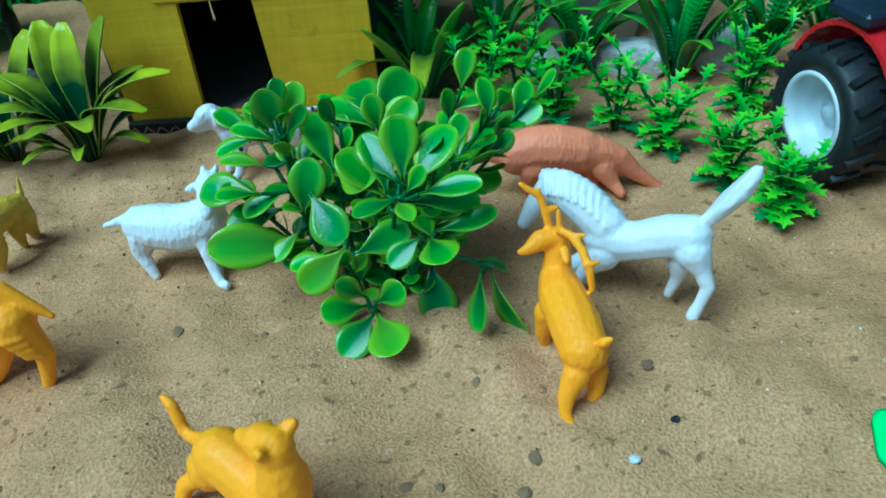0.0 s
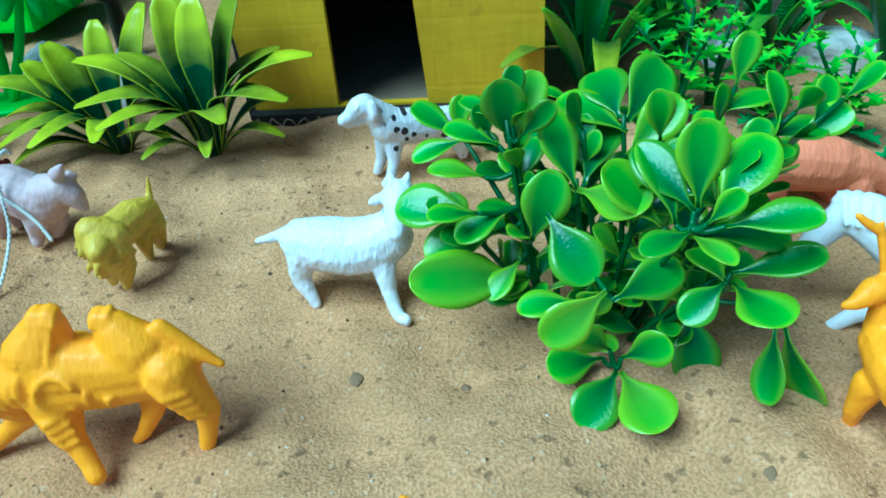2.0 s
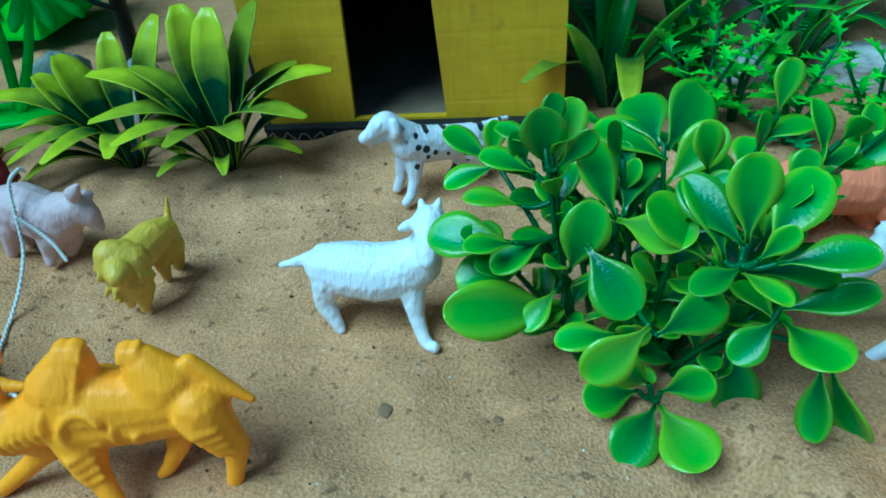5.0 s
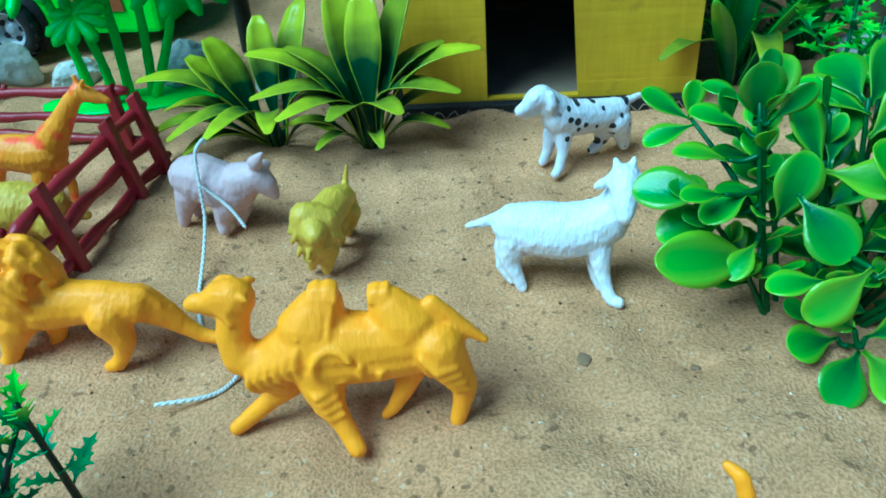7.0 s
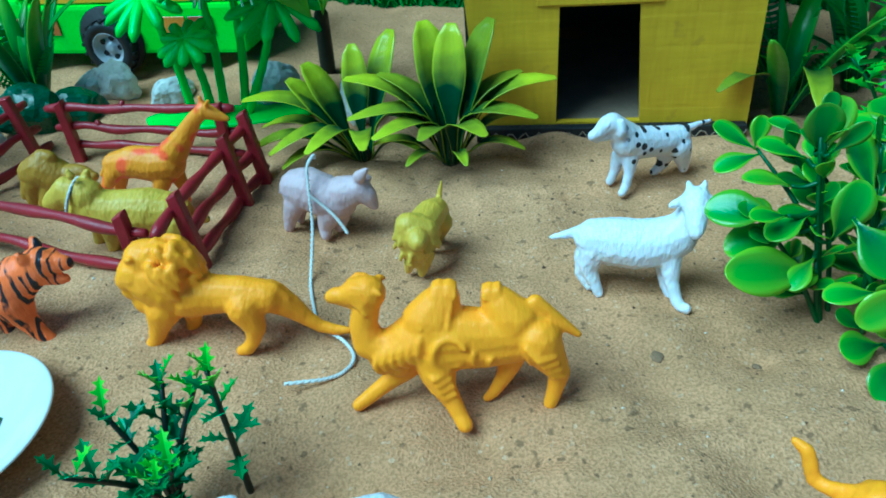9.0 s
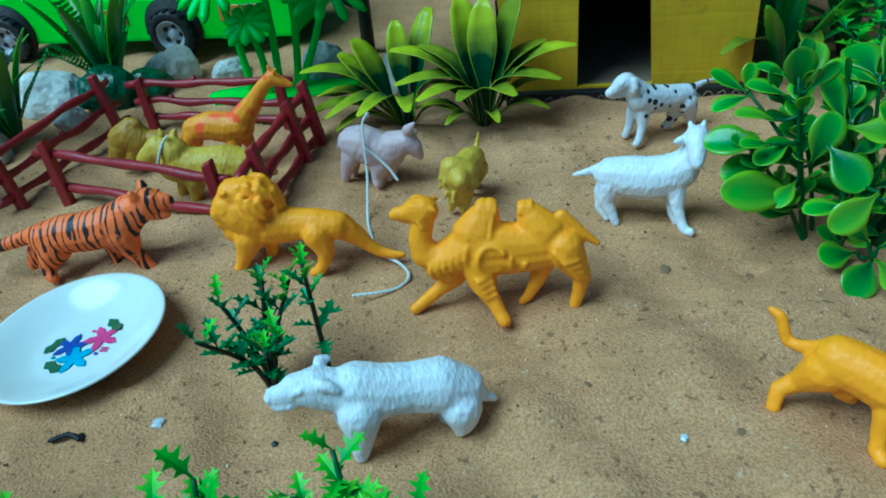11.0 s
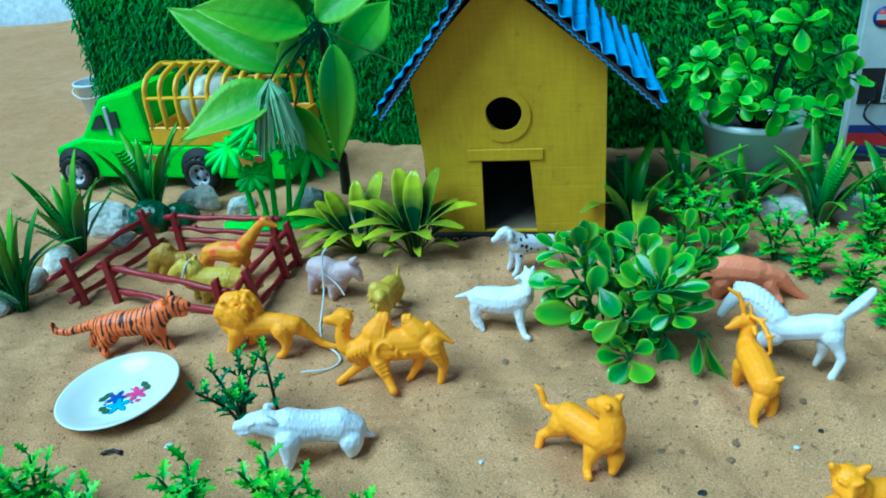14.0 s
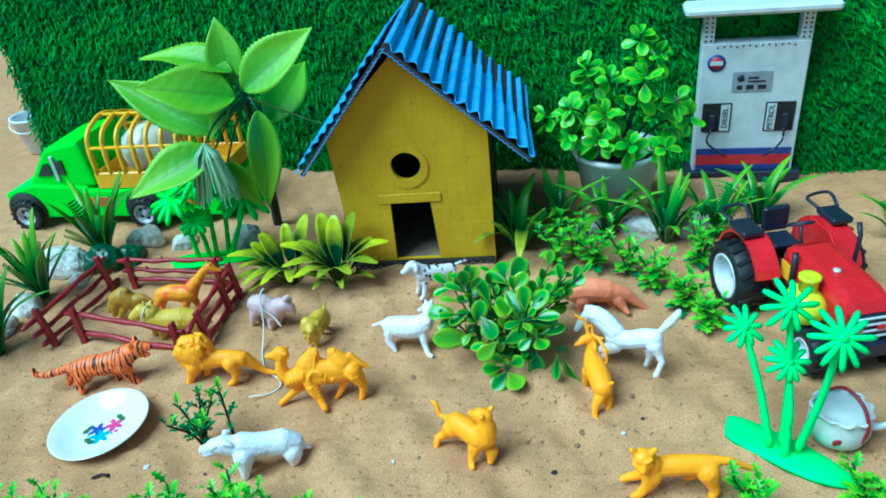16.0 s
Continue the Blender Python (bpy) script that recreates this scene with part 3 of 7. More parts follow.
def build_toy_lion():
    at = pose(-0.262, 0.224, 0, 0, 0, 0)
    f = Figure(at)
    f.limb((-15.7, 0.0, 29.1, 10.7), (-11.7, 0.0, 25.4, 10.5), (-6.9, 0.0, 32.3, 6.1))  # mane
    f.limb((-20.9, 0.0, 19.8, 6.8), (-13.6, 0.0, 18.2, 7.7))  # mane below
    f.limb((-17.4, 0.0, 36.7, 7.5), (-10.7, 0.0, 38.4, 6.0))  # brow
    f.limb((-20.3, -2.0, 32.5, 7.1), (-25.1, -3.0, 29.6, 4.0))  # face
    f.limb((-25.2, -3.0, 25.6, 3.3), (-23.2, -2.0, 22.6, 3.4))  # chin
    f.limb((-5.1, 0.0, 21.5, 9.2), (4.8, 0.0, 21.6, 7.4), (14.6, 0.0, 21.4, 7.2), (22.6, 0.0, 20.6, 6.4))  # trunk
    f.limb((23.4, 1.5, 19.9, 6.4), (29.4, 2.5, 14.6, 4.6), (34.0, 3.0, 9.0, 3.2), (38.5, 3.0, 5.0, 2.5), (44.0, 3.0, 3.2, 2.2), (49.0, 3.0, 3.0, 1.5))  # trailing hind leg
    f.limb((15.6, -4.0, 18.9, 6.6), (18.4, -5.4, 11.5, 4.0), (17.0, -6.4, 6.0, 2.7), (14.4, -7.0, 2.4, 2.5), (11.8, -7.4, 1.6, 2.1))  # near hind leg
    f.limb((-14.6, -4.0, 17.4, 6.6), (-18.0, -5.2, 10.4, 3.9), (-20.6, -6.0, 4.6, 2.9), (-23.6, -6.8, 1.8, 2.4))  # near foreleg
    f.limb((-8.8, 4.0, 14.5, 5.2), (-9.0, 3.0, 7.0, 3.0), (-11.0, 2.0, 1.6, 2.3))  # far foreleg
    f.limb((22.4, 0.0, 25.4, 1.6), (26.0, 0.5, 24.6, 1.7), (29.6, 0.5, 20.0, 1.6), (31.8, 0.5, 14.0, 1.3))  # tail held to the leg
    r = random.Random(12)
    for i in range(110):                           # locks of the mane
        a, e = r.uniform(0, 6.28), r.uniform(-1.2, 1.2)
        d = Vector((math.cos(e) * math.cos(a), math.cos(e) * math.sin(a), math.sin(e)))
        if d.x < -0.55 and d.z < 0.5:
            continue
        c = Vector((-8.5, 0, 34.0)) + Vector((d.x * 9.0, d.y * 8.6, d.z * 10.2))
        q = c + Vector((2.2, d.y * 0.5, -4.2))
        f.limb((c.x, c.y, c.z, 1.7), (c.x + 0.7, c.y * 1.03, c.z - 1.8, 1.6), (q.x, q.y, q.z, 0.9))
    for s in (-1, 1):
        f.limb((-20.2, -2 + s * 3.4, 40.0, 1.3), (-18.0, -2 + s * 4.6, 41.0, 0.9))
        f.limb((-21.3, -2.5 + s * 1.9, 33.6, 2.1), (-20.5, -2.5 + s * 2.4, 33.0, 1.8))
    f.limb((-20.0, -2.5, 39.0, 1.5), (-23.0, -2.8, 36.2, 1.5))
    f.done("toy_lion", "orange rubber lion figure with a thick mane", FIG_ORANGE, 0.0006, 0.0002)


build_toy_lion()


def build_toy_panther():
    at = pose(-0.061, 0.142, 0, 0, 0, -36)
    f = Figure(at, 0.83, 0.10)
    f.limb((-6.2, 0.0, 25.2, 8.3), (0.7, 0.0, 24.7, 8.2), (7.2, 0.0, 23.1, 8.3), (13.4, 0.0, 23.2, 8.4), (17.4, 0.0, 27.3, 7.5))  # trunk
    f.limb((17.9, 0.0, 31.0, 7.1), (17.7, 0.0, 39.0, 5.9), (16.4, 0.0, 43.0, 5.5))  # neck
    f.limb((16.4, 0.0, 45.4, 5.8), (12.8, 0.0, 45.4, 5.2))  # skull
    f.limb((10.4, 0.0, 43.6, 3.9), (7.0, 0.0, 42.6, 3.1), (5.4, 0.0, 42.4, 2.5))  # muzzle
    f.limb((11.0, 0.0, 40.0, 2.6), (7.4, 0.0, 39.6, 1.8))  # jaw
    for s in (-1, 1):
        f.limb((17.6, s * 4.6, 49.6, 2.1), (18.6, s * 5.4, 51.0, 1.4))  # ear
        f.limb((11.4, s * 3.4, 47.6, 1.3), (9.8, s * 2.4, 46.8, 1.1))  # brow
    for k in range(7):                             # rough chest hair
        f.limb((21.0 + 0.5 * (k % 3), -4.5 + 1.5 * k, 37.0 - (k % 2) * 3, 1.1), (22.6, -4.0 + 1.4 * k, 31.0 - (k % 2) * 3, 0.8))
    f.limb((10.6, -3.0, 15.5, 5.2), (9.9, -5.1, 7.5, 2.9), (10.4, -6.8, 2.2, 2.4), (13.0, -9.0, 1.6, 2.3))  # near foreleg
    f.limb((18.9, 4.0, 10.9, 4.9), (19.4, 2.9, 4.2, 3.0), (19.4, 1.8, 1.6, 2.3))  # far foreleg
    f.limb((-9.0, -2.0, 20.7, 6.9), (-15.4, -1.6, 11.1, 3.6), (-19.4, -5.2, 7.9, 2.6), (-18.8, -8.0, 1.7, 2.4))  # near hind leg
    f.limb((-3.8, 4.0, 11.5, 4.7), (-2.0, 9.5, 1.3, 1.8))  # far hind leg
    f.limb((-12.1, 0.0, 27.9, 2.3), (-17.8, 0.0, 24.4, 2.1), (-22.0, 0.0, 24.6, 1.9), (-23.6, 0.0, 29.4, 2.1), (-25.2, 0.0, 33.7, 1.9), (-28.4, 0.0, 35.2, 1.3))  # tail
    f.done("toy_panther", "orange rubber big cat figure looking back over its shoulder", FIG_ORANGE, 0.0006, 0.0002)


build_toy_panther()


def build_toy_lioness():
    at = pose(0.070, 0.108, 0, 0, 0, 0)
    f = Figure(at)
    f.limb((-11.8, 0.0, 21.0, 6.8), (-1.9, 0.0, 21.7, 7.1), (9.5, 0.0, 22.0, 6.7), (17.7, 0.0, 21.8, 6.7))  # trunk
    f.limb((-16.4, -2.0, 24.7, 6.6), (-20.2, -3.0, 29.0, 6.0), (-21.8, -4.0, 32.4, 6.6))  # head
    f.limb((-22.2, -8.0, 30.6, 4.0), (-22.5, -10.8, 28.6, 2.9))  # muzzle
    f.limb((-22.4, -9.6, 33.6, 1.4), (-22.6, -12.6, 30.2, 1.2))  # nose
    f.limb((-22.3, -8.6, 26.4, 2.2), (-22.4, -10.2, 26.2, 1.6))  # chin
    for s in (-1, 1):
        f.limb((-21.8 + s * 5.4, -4.0, 37.0, 2.3), (-21.8 + s * 6.6, -4.2, 38.8, 1.9), (-21.8 + s * 7.0, -4.8, 39.8, 1.2))  # ear
        f.limb((-22.0 + s * 4.4, -8.6, 35.2, 1.2), (-22.2 + s * 1.8, -10.0, 34.4, 1.1))  # brow
        f.limb((-22.0 + s * 4.6, -7.2, 30.6, 2.0), (-22.2 + s * 3.4, -8.4, 28.6, 1.6))  # cheek
    f.limb((-15.6, -4.0, 17.6, 6.2), (-18.6, -4.5, 9.0, 3.8), (-22.6, -5.0, 3.0, 2.9), (-26.0, -6.2, 2.2, 2.6))  # near foreleg
    f.limb((-17.3, 4.0, 11.9, 4.7), (-24.0, 6.0, 6.3, 3.2), (-28.0, 7.0, 4.2, 2.9), (-31.0, 6.0, 3.8, 2.6))  # far foreleg
    f.limb((16.6, -3.0, 18.8, 7.4), (19.6, -4.0, 10.2, 4.4), (21.6, -5.0, 5.0, 3.3), (19.8, -6.0, 2.0, 2.8))  # near hind leg
    f.limb((9.9, 5.0, 8.8, 4.1), (7.7, 7.9, 1.5, 2.1))  # far hind leg
    f.limb((20.7, 0.0, 25.0, 3.3), (28.7, 0.0, 24.8, 2.7), (37.3, 0.0, 20.4, 2.3), (43.1, 0.0, 17.5, 1.7))  # tail
    f.done("toy_lioness", "orange rubber lioness figure walking, facing the viewer", FIG_ORANGE, 0.0006, 0.0002)


build_toy_lioness()


def build_toy_deer():
    at = pose(0.031, 0.178, 0, 0, 0, 0)
    f = Figure(at, 0.74, 0.25, 1.45)
    f.limb((3.0, -1.0, 25.9, 7.7), (1.5, 5.0, 28.9, 8.2), (-0.8, 12.0, 31.3, 7.8), (-1.5, 17.0, 32.4, 6.2))  # trunk
    f.limb((-1.3, 18.0, 35.8, 5.1), (-1.2, 18.0, 44.1, 4.5), (-0.9, 18.0, 50.1, 4.1))  # neck
    f.limb((-1.4, 18.0, 50.1, 4.1), (-6.2, 17.0, 50.8, 3.6), (-10.9, 16.0, 47.9, 1.9), (-13.0, 16.0, 47.1, 1.3))  # head
    f.limb((-0.2, 12.0, 51.6, 1.8), (0.2, 10.0, 49.3, 1.1))  # ear
    f.limb((-3.5, 18.0, 54.1, 1.4), (-4.7, 18.0, 61.7, 1.5), (-6.3, 18.0, 68.6, 1.3), (-10.4, 18.0, 72.3, 1.2), (-12.3, 18.0, 74.2, 0.9))  # antler
    f.limb((-4.7, 18.0, 62.0, 1.4), (-1.3, 18.0, 63.3, 0.9))  # tine
    f.limb((-7.1, 18.0, 69.3, 1.2), (-6.5, 18.0, 71.6, 0.7))  # tine
    f.limb((-0.9, 15.0, 57.0, 1.4), (2.7, 13.0, 56.3, 1.5), (5.2, 11.0, 52.5, 1.5), (7.0, 9.0, 46.3, 1.5), (7.8, 9.0, 37.5, 1.1))  # antler
    f.limb((2.4, 13.0, 56.3, 1.4), (6.1, 12.0, 57.9, 0.7))  # tine
    f.limb((6.1, 9.0, 48.7, 1.4), (9.6, 9.0, 49.6, 0.8))  # tine
    f.limb((-1.0, 15.0, 58.9, 1.2), (-1.2, 15.0, 65.2, 0.9))  # tine
    f.limb((0.4, -3.0, 18.1, 4.4), (-2.7, -4.1, 10.5, 2.9), (-3.3, -5.1, 4.5, 2.0), (-2.0, -6.2, 1.2, 1.6))  # hind leg
    f.limb((6.9, 2.0, 12.3, 4.4), (7.4, 0.8, 5.1, 2.7), (5.4, -0.5, 1.3, 1.8))  # hind leg
    f.limb((-5.2, 14.0, 22.0, 4.4), (-6.5, 15.8, 9.6, 2.6), (-5.7, 17.6, 1.4, 2.0))  # foreleg
    f.limb((-0.4, 18.0, 18.0, 4.1), (0.2, 21.9, 1.7, 2.4))  # foreleg
    f.limb((7.9, -5.0, 34.8, 1.9), (9.6, -6.0, 37.7, 0.9))  # tail
    f.done("toy_deer", "orange rubber stag figure with branching antlers", FIG_ORANGE, 0.0005, 0.0002)


build_toy_deer()


def build_toy_goat():
    at = pose(-0.1065, 0.2527, 0, 0, 0, -8)
    f = Figure(at, 0.91, 0.18)
    f.limb((-18.4, 0.0, 23.6, 8.0), (-11.7, 0.0, 23.0, 9.5), (-3.1, 0.0, 22.6, 9.8), (5.4, 0.0, 24.8, 9.3), (9.2, 0.0, 27.6, 8.2))  # trunk
    f.limb((10.0, 0.0, 28.7, 6.5), (12.5, 0.0, 34.8, 5.2), (14.1, 0.0, 40.7, 4.1))  # neck
    f.limb((14.4, -2.6, 43.9, 5.2), (14.8, -6.0, 41.4, 4.4), (15.0, -9.2, 38.0, 3.3), (15.0, -10.4, 36.2, 2.7))  # face
    f.limb((10.6, -2.6, 44.0, 1.9), (7.8, -4.2, 43.0, 1.6), (6.0, -5.0, 42.4, 0.9))  # ear
    f.limb((18.6, -2.6, 44.8, 1.6), (21.0, -4.2, 44.6, 0.9))  # ear
    f.limb((12.4, -1.4, 46.4, 1.6), (11.8, -0.8, 48.2, 1.3), (11.4, 0.2, 49.4, 0.8))  # horn
    f.limb((16.4, -1.4, 46.8, 1.6), (16.6, -0.8, 48.8, 1.3), (16.8, 0.2, 50.0, 0.8))  # horn
    for s in (-1, 1):
        f.limb((14.7 + s * 2.9, -6.6, 44.4, 1.1), (14.8 + s * 2.2, -8.0, 43.2, 0.9))  # eye
    f.limb((14.6, -8.0, 35.4, 1.4), (14.2, -7.0, 33.2, 0.8))  # beard
    f.limb((8.3, -3.0, 19.2, 4.2), (9.3, -4.1, 11.1, 2.8), (11.3, -5.1, 4.6, 2.3), (12.8, -6.2, 1.8, 2.1), (15.2, -7.2, 1.5, 2.1))  # near foreleg
    f.limb((6.4, 4.0, 12.8, 3.6), (7.7, 2.0, 4.9, 2.4), (9.7, 0.0, 1.4, 2.0))  # far foreleg
    f.limb((-18.7, -2.0, 20.3, 5.7), (-20.4, -2.3, 11.9, 3.4), (-18.1, -2.5, 6.5, 2.6), (-16.0, -2.8, 1.4, 2.0))  # near hind leg
    f.limb((-21.3, 3.0, 14.3, 5.1), (-23.0, 2.3, 5.9, 2.6), (-20.7, 1.6, 2.3, 2.1), (-19.8, 0.9, 1.2, 1.7))  # far hind leg
    f.limb((-22.1, 0.0, 27.1, 2.6), (-28.5, 0.0, 24.6, 1.9), (-34.5, 0.0, 22.6, 1.1))  # tail
    f.done("toy_goat", "white plastic goat figure with carved coat", FIG_FUR, 0.00055, 0.0003)


build_toy_goat()


def build_toy_bear():
    at = pose(-0.194, 0.132, 0, 0, 0, 19)
    f = Figure(at, 0.88, 0.18)
    f.limb((18.5, 0.0, 15.0, 8.1), (11.9, 0.0, 18.6, 9.7), (3.1, 0.0, 20.1, 8.6), (-5.6, 0.0, 21.3, 9.2), (-13.8, 0.0, 24.3, 9.4))  # trunk
    f.limb((-19.5, 0.0, 25.7, 7.4), (-25.6, 0.0, 28.6, 6.9), (-30.9, 0.0, 29.9, 5.2), (-35.7, 0.0, 28.3, 3.6), (-39.2, 0.0, 28.2, 2.3))  # head
    f.limb((-36.2, 0.0, 29.5, 2.9), (-38.9, 0.0, 30.5, 1.6))  # muzzle
    f.limb((-22.8, -5.4, 33.6, 2.2), (-20.4, -6.4, 33.0, 1.8), (-18.6, -6.8, 31.6, 1.2))  # ear laid back
    f.limb((-23.0, 4.8, 34.6, 2.0), (-20.6, 5.4, 34.2, 1.5))  # ear laid back
    f.limb((-29.5, -4.8, 32.6, 1.3), (-32.4, -4.0, 31.4, 1.1))  # brow
    f.limb((-33.0, -2.6, 26.0, 1.6), (-37.0, -1.6, 25.0, 1.5), (-39.0, -0.6, 25.2, 1.2))  # jaw
    f.limb((-13.8, -5.0, 19.0, 7.4), (-15.1, -5.3, 9.0, 4.3), (-16.3, -5.6, 1.7, 2.4))  # near foreleg
    f.limb((-17.2, 7.0, 8.2, 6.1), (-17.2, 4.0, 2.3, 3.3))  # far foreleg
    f.limb((17.3, -4.0, 11.1, 7.0), (17.1, -4.2, 5.0, 4.3), (15.7, -4.4, 1.5, 2.1))  # near hind leg
    f.limb((14.6, 7.0, -1.3, 5.2), (12.4, 4.0, 1.6, 2.2))  # far hind leg
    f.limb((24.5, 0.0, 11.0, 2.5), (28.6, 0.0, 7.7, 1.4))  # tail
    f.done("toy_bear", "white plastic bear figure with carved fur", FIG_FUR, 0.0006, 0.00025)


build_toy_bear()


def build_toy_horse():
    at = pose(0.052, 0.228, 0, 0, 0, -27)
    f = Figure(at, 0.91, 0.18)
    f.limb((22.9, 0.0, 31.3, 7.6), (16.9, 0.0, 29.6, 7.9), (8.0, 0.0, 25.5, 7.3), (0.5, 0.0, 23.4, 7.8), (-5.1, 0.0, 24.2, 8.1))  # trunk
    f.limb((-5.7, 0.0, 28.7, 8.0), (-12.9, 0.0, 33.8, 7.2), (-20.1, 0.0, 37.8, 6.1), (-25.8, 0.0, 39.2, 4.8))  # neck
    f.limb((-27.2, 0.0, 38.4, 4.6), (-31.4, 0.0, 30.9, 4.0), (-35.4, 0.0, 22.1, 2.4))  # head
    f.limb((-28.7, 0.0, 43.0, 1.1), (-29.9, 0.0, 45.6, 0.6))  # ear
    f.limb((-29.3, 0.0, 42.9, 1.9), (-21.2, 0.0, 44.6, 2.6), (-12.2, 0.0, 40.7, 3.0), (-5.7, 0.0, 35.6, 2.6))  # mane crest
    f.limb((26.5, 0.0, 37.3, 2.5), (31.4, 0.0, 44.2, 2.9), (35.3, 0.0, 50.8, 3.5), (38.2, 0.0, 56.9, 2.5), (39.2, 0.0, 59.8, 1.3))  # tail
    f.limb((24.5, -2.0, 27.0, 6.5), (28.6, -2.2, 20.5, 3.4), (31.6, -2.4, 14.5, 2.5), (30.0, -2.5, 7.0, 2.1), (28.6, -2.7, 1.6, 2.5))  # near hind leg
    f.limb((21.0, 3.0, 19.0, 4.9), (20.6, 4.7, 10.3, 2.5), (18.3, 6.3, 1.3, 1.8))  # far hind leg
    f.limb((-4.1, -3.0, 18.1, 5.8), (-9.2, -5.0, 12.7, 2.8), (-12.0, -7.0, 6.6, 2.0), (-11.4, -9.0, 1.3, 1.8))  # near foreleg
    f.limb((-7.9, 3.0, 12.8, 5.2), (-16.5, 1.0, 7.7, 2.7), (-22.7, -1.0, 1.3, 1.9))  # far foreleg
    for k in range(9):                             # ribbed mane and tail
        u = k / 8
        x, z = -28.0 + 22.0 * u, 43.6 + 6.0 * u * (1 - u) - 7.0 * u * u
        for s in (-1, 1):
            f.limb((x, s * 0.8, z + 1.8, 1.1), (x + 0.8, s * 3.4, z - 0.6, 1.0), (x + 2.2, s * (5.6 + 1.2 * u), z - 4.2, 0.7))
    for k in range(4):
        y = -2.1 + 1.4 * k
        f.limb((28.0, y * 0.8, 40.0 + k % 2, 0.9), (33.5, y * 1.3, 47.6, 1.1), (37.6, y * 1.1, 55.0, 1.0), (39.4, y * 0.5, 59.6, 0.6))
        f.limb((26.8 - 0.2 * k, y, 39.2, 0.8), (31.0 - 0.3 * k, y * 1.1, 47.0, 1.0), (35.0, y, 55.0, 0.9), (37.8, y * 0.5, 60.2, 0.5))
    f.done("toy_horse", "white plastic horse figure with raised tail", FIG_WHITE, 0.00055, 0.0001)


build_toy_horse()


def build_toy_dog():
    at = pose(-0.095, 0.340, 0, 0, 0, 25)
    f = Figure(at)
    f.limb((13.8, 0.0, 17.8, 6.3), (5.3, 0.0, 18.2, 7.2), (-5.3, 0.0, 20.0, 7.8), (-12.5, 0.0, 22.6, 7.7))  # trunk
    f.limb((-13.1, 0.0, 24.5, 6.8), (-18.1, 0.0, 30.1, 5.3))  # neck
    f.limb((-20.6, 0.0, 32.7, 5.0), (-23.4, 0.0, 32.6, 4.2), (-26.2, 0.0, 30.2, 3.2), (-29.6, 0.0, 28.6, 2.6))  # head
    f.limb((-23.1, 0.0, 27.7, 2.8), (-28.1, 0.0, 26.5, 1.5))  # jaw
    f.limb((-18.4, -4.4, 34.4, 1.8), (-18.6, -5.4, 31.0, 2.0), (-19.0, -5.2, 28.4, 1.3))  # ear
    f.limb((-24.6, -3.0, 33.4, 1.0), (-25.4, -2.6, 32.6, 0.8))  # brow
    f.limb((-11.4, -2.0, 15.6, 4.3), (-13.0, -4.3, 8.0, 2.5), (-15.7, -6.5, 2.3, 2.2), (-18.7, -8.8, 1.6, 2.0))  # near foreleg
    f.limb((-14.4, 3.0, 14.1, 3.6), (-16.0, 2.8, 6.7, 2.4), (-18.5, 2.5, 1.7, 2.0))  # far foreleg
    f.limb((13.7, -2.0, 14.4, 6.1), (16.9, -1.6, 6.6, 3.6), (18.1, -1.2, 1.7, 2.4))  # near hind leg
    f.limb((10.7, 3.0, 11.6, 5.2), (9.0, 2.4, 4.7, 2.9), (4.5, 1.8, 1.5, 2.2))  # far hind leg
    f.limb((17.1, 0.0, 21.1, 2.3), (23.7, 0.0, 22.6, 1.4), (30.5, 0.0, 22.8, 0.9))  # tail
    f.done("toy_dog", "white dog figure with painted black spots", FIG_SPOTTED, 0.00055, 0.0003)


build_toy_dog()


def build_toy_pig():
    at = pose(-0.247, 0.298, 0, 0, 0, -12)
    f = Figure(at)
    f.limb((-2.0, 0.0, 21.2, 8.3), (2.9, 0.0, 20.9, 10.0), (10.8, 0.0, 18.3, 9.9), (16.6, 0.0, 17.1, 9.0))  # trunk
    f.limb((20.0, 0.0, 20.7, 8.1), (27.3, 0.0, 23.8, 5.9), (30.9, 0.0, 20.9, 4.4), (33.5, 0.0, 16.2, 2.1))  # head
    f.limb((29.8, -2.0, 30.9, 2.9), (33.6, -2.0, 34.9, 1.0))  # ear
    f.limb((29.7, 3.0, 27.1, 2.5), (31.3, 4.0, 27.1, 1.3))  # ear
    f.limb((-3.1, -3.0, 14.5, 5.3), (-7.0, -3.5, 6.4, 3.3), (-8.3, -3.9, 1.6, 2.3))  # near hind leg
    f.limb((-6.1, 4.0, 8.5, 4.1), (-6.7, 3.7, 1.6, 2.3))  # far hind leg
    f.limb((12.8, -3.0, 10.9, 5.6), (10.4, -4.5, 4.5, 3.1), (11.0, -6.1, 1.7, 2.4))  # near foreleg
    f.limb((13.9, 4.0, 6.5, 4.9), (14.2, 1.3, 1.9, 2.7))  # far foreleg
    f.limb((-9.4, 0.0, 21.1, 1.1), (-11.9, 0.0, 17.0, 0.7))  # tail
    f.done("toy_pig", "pale pink plastic pig figure tied with white string", FIG_PINK, 0.0006, 0.0002)


build_toy_pig()


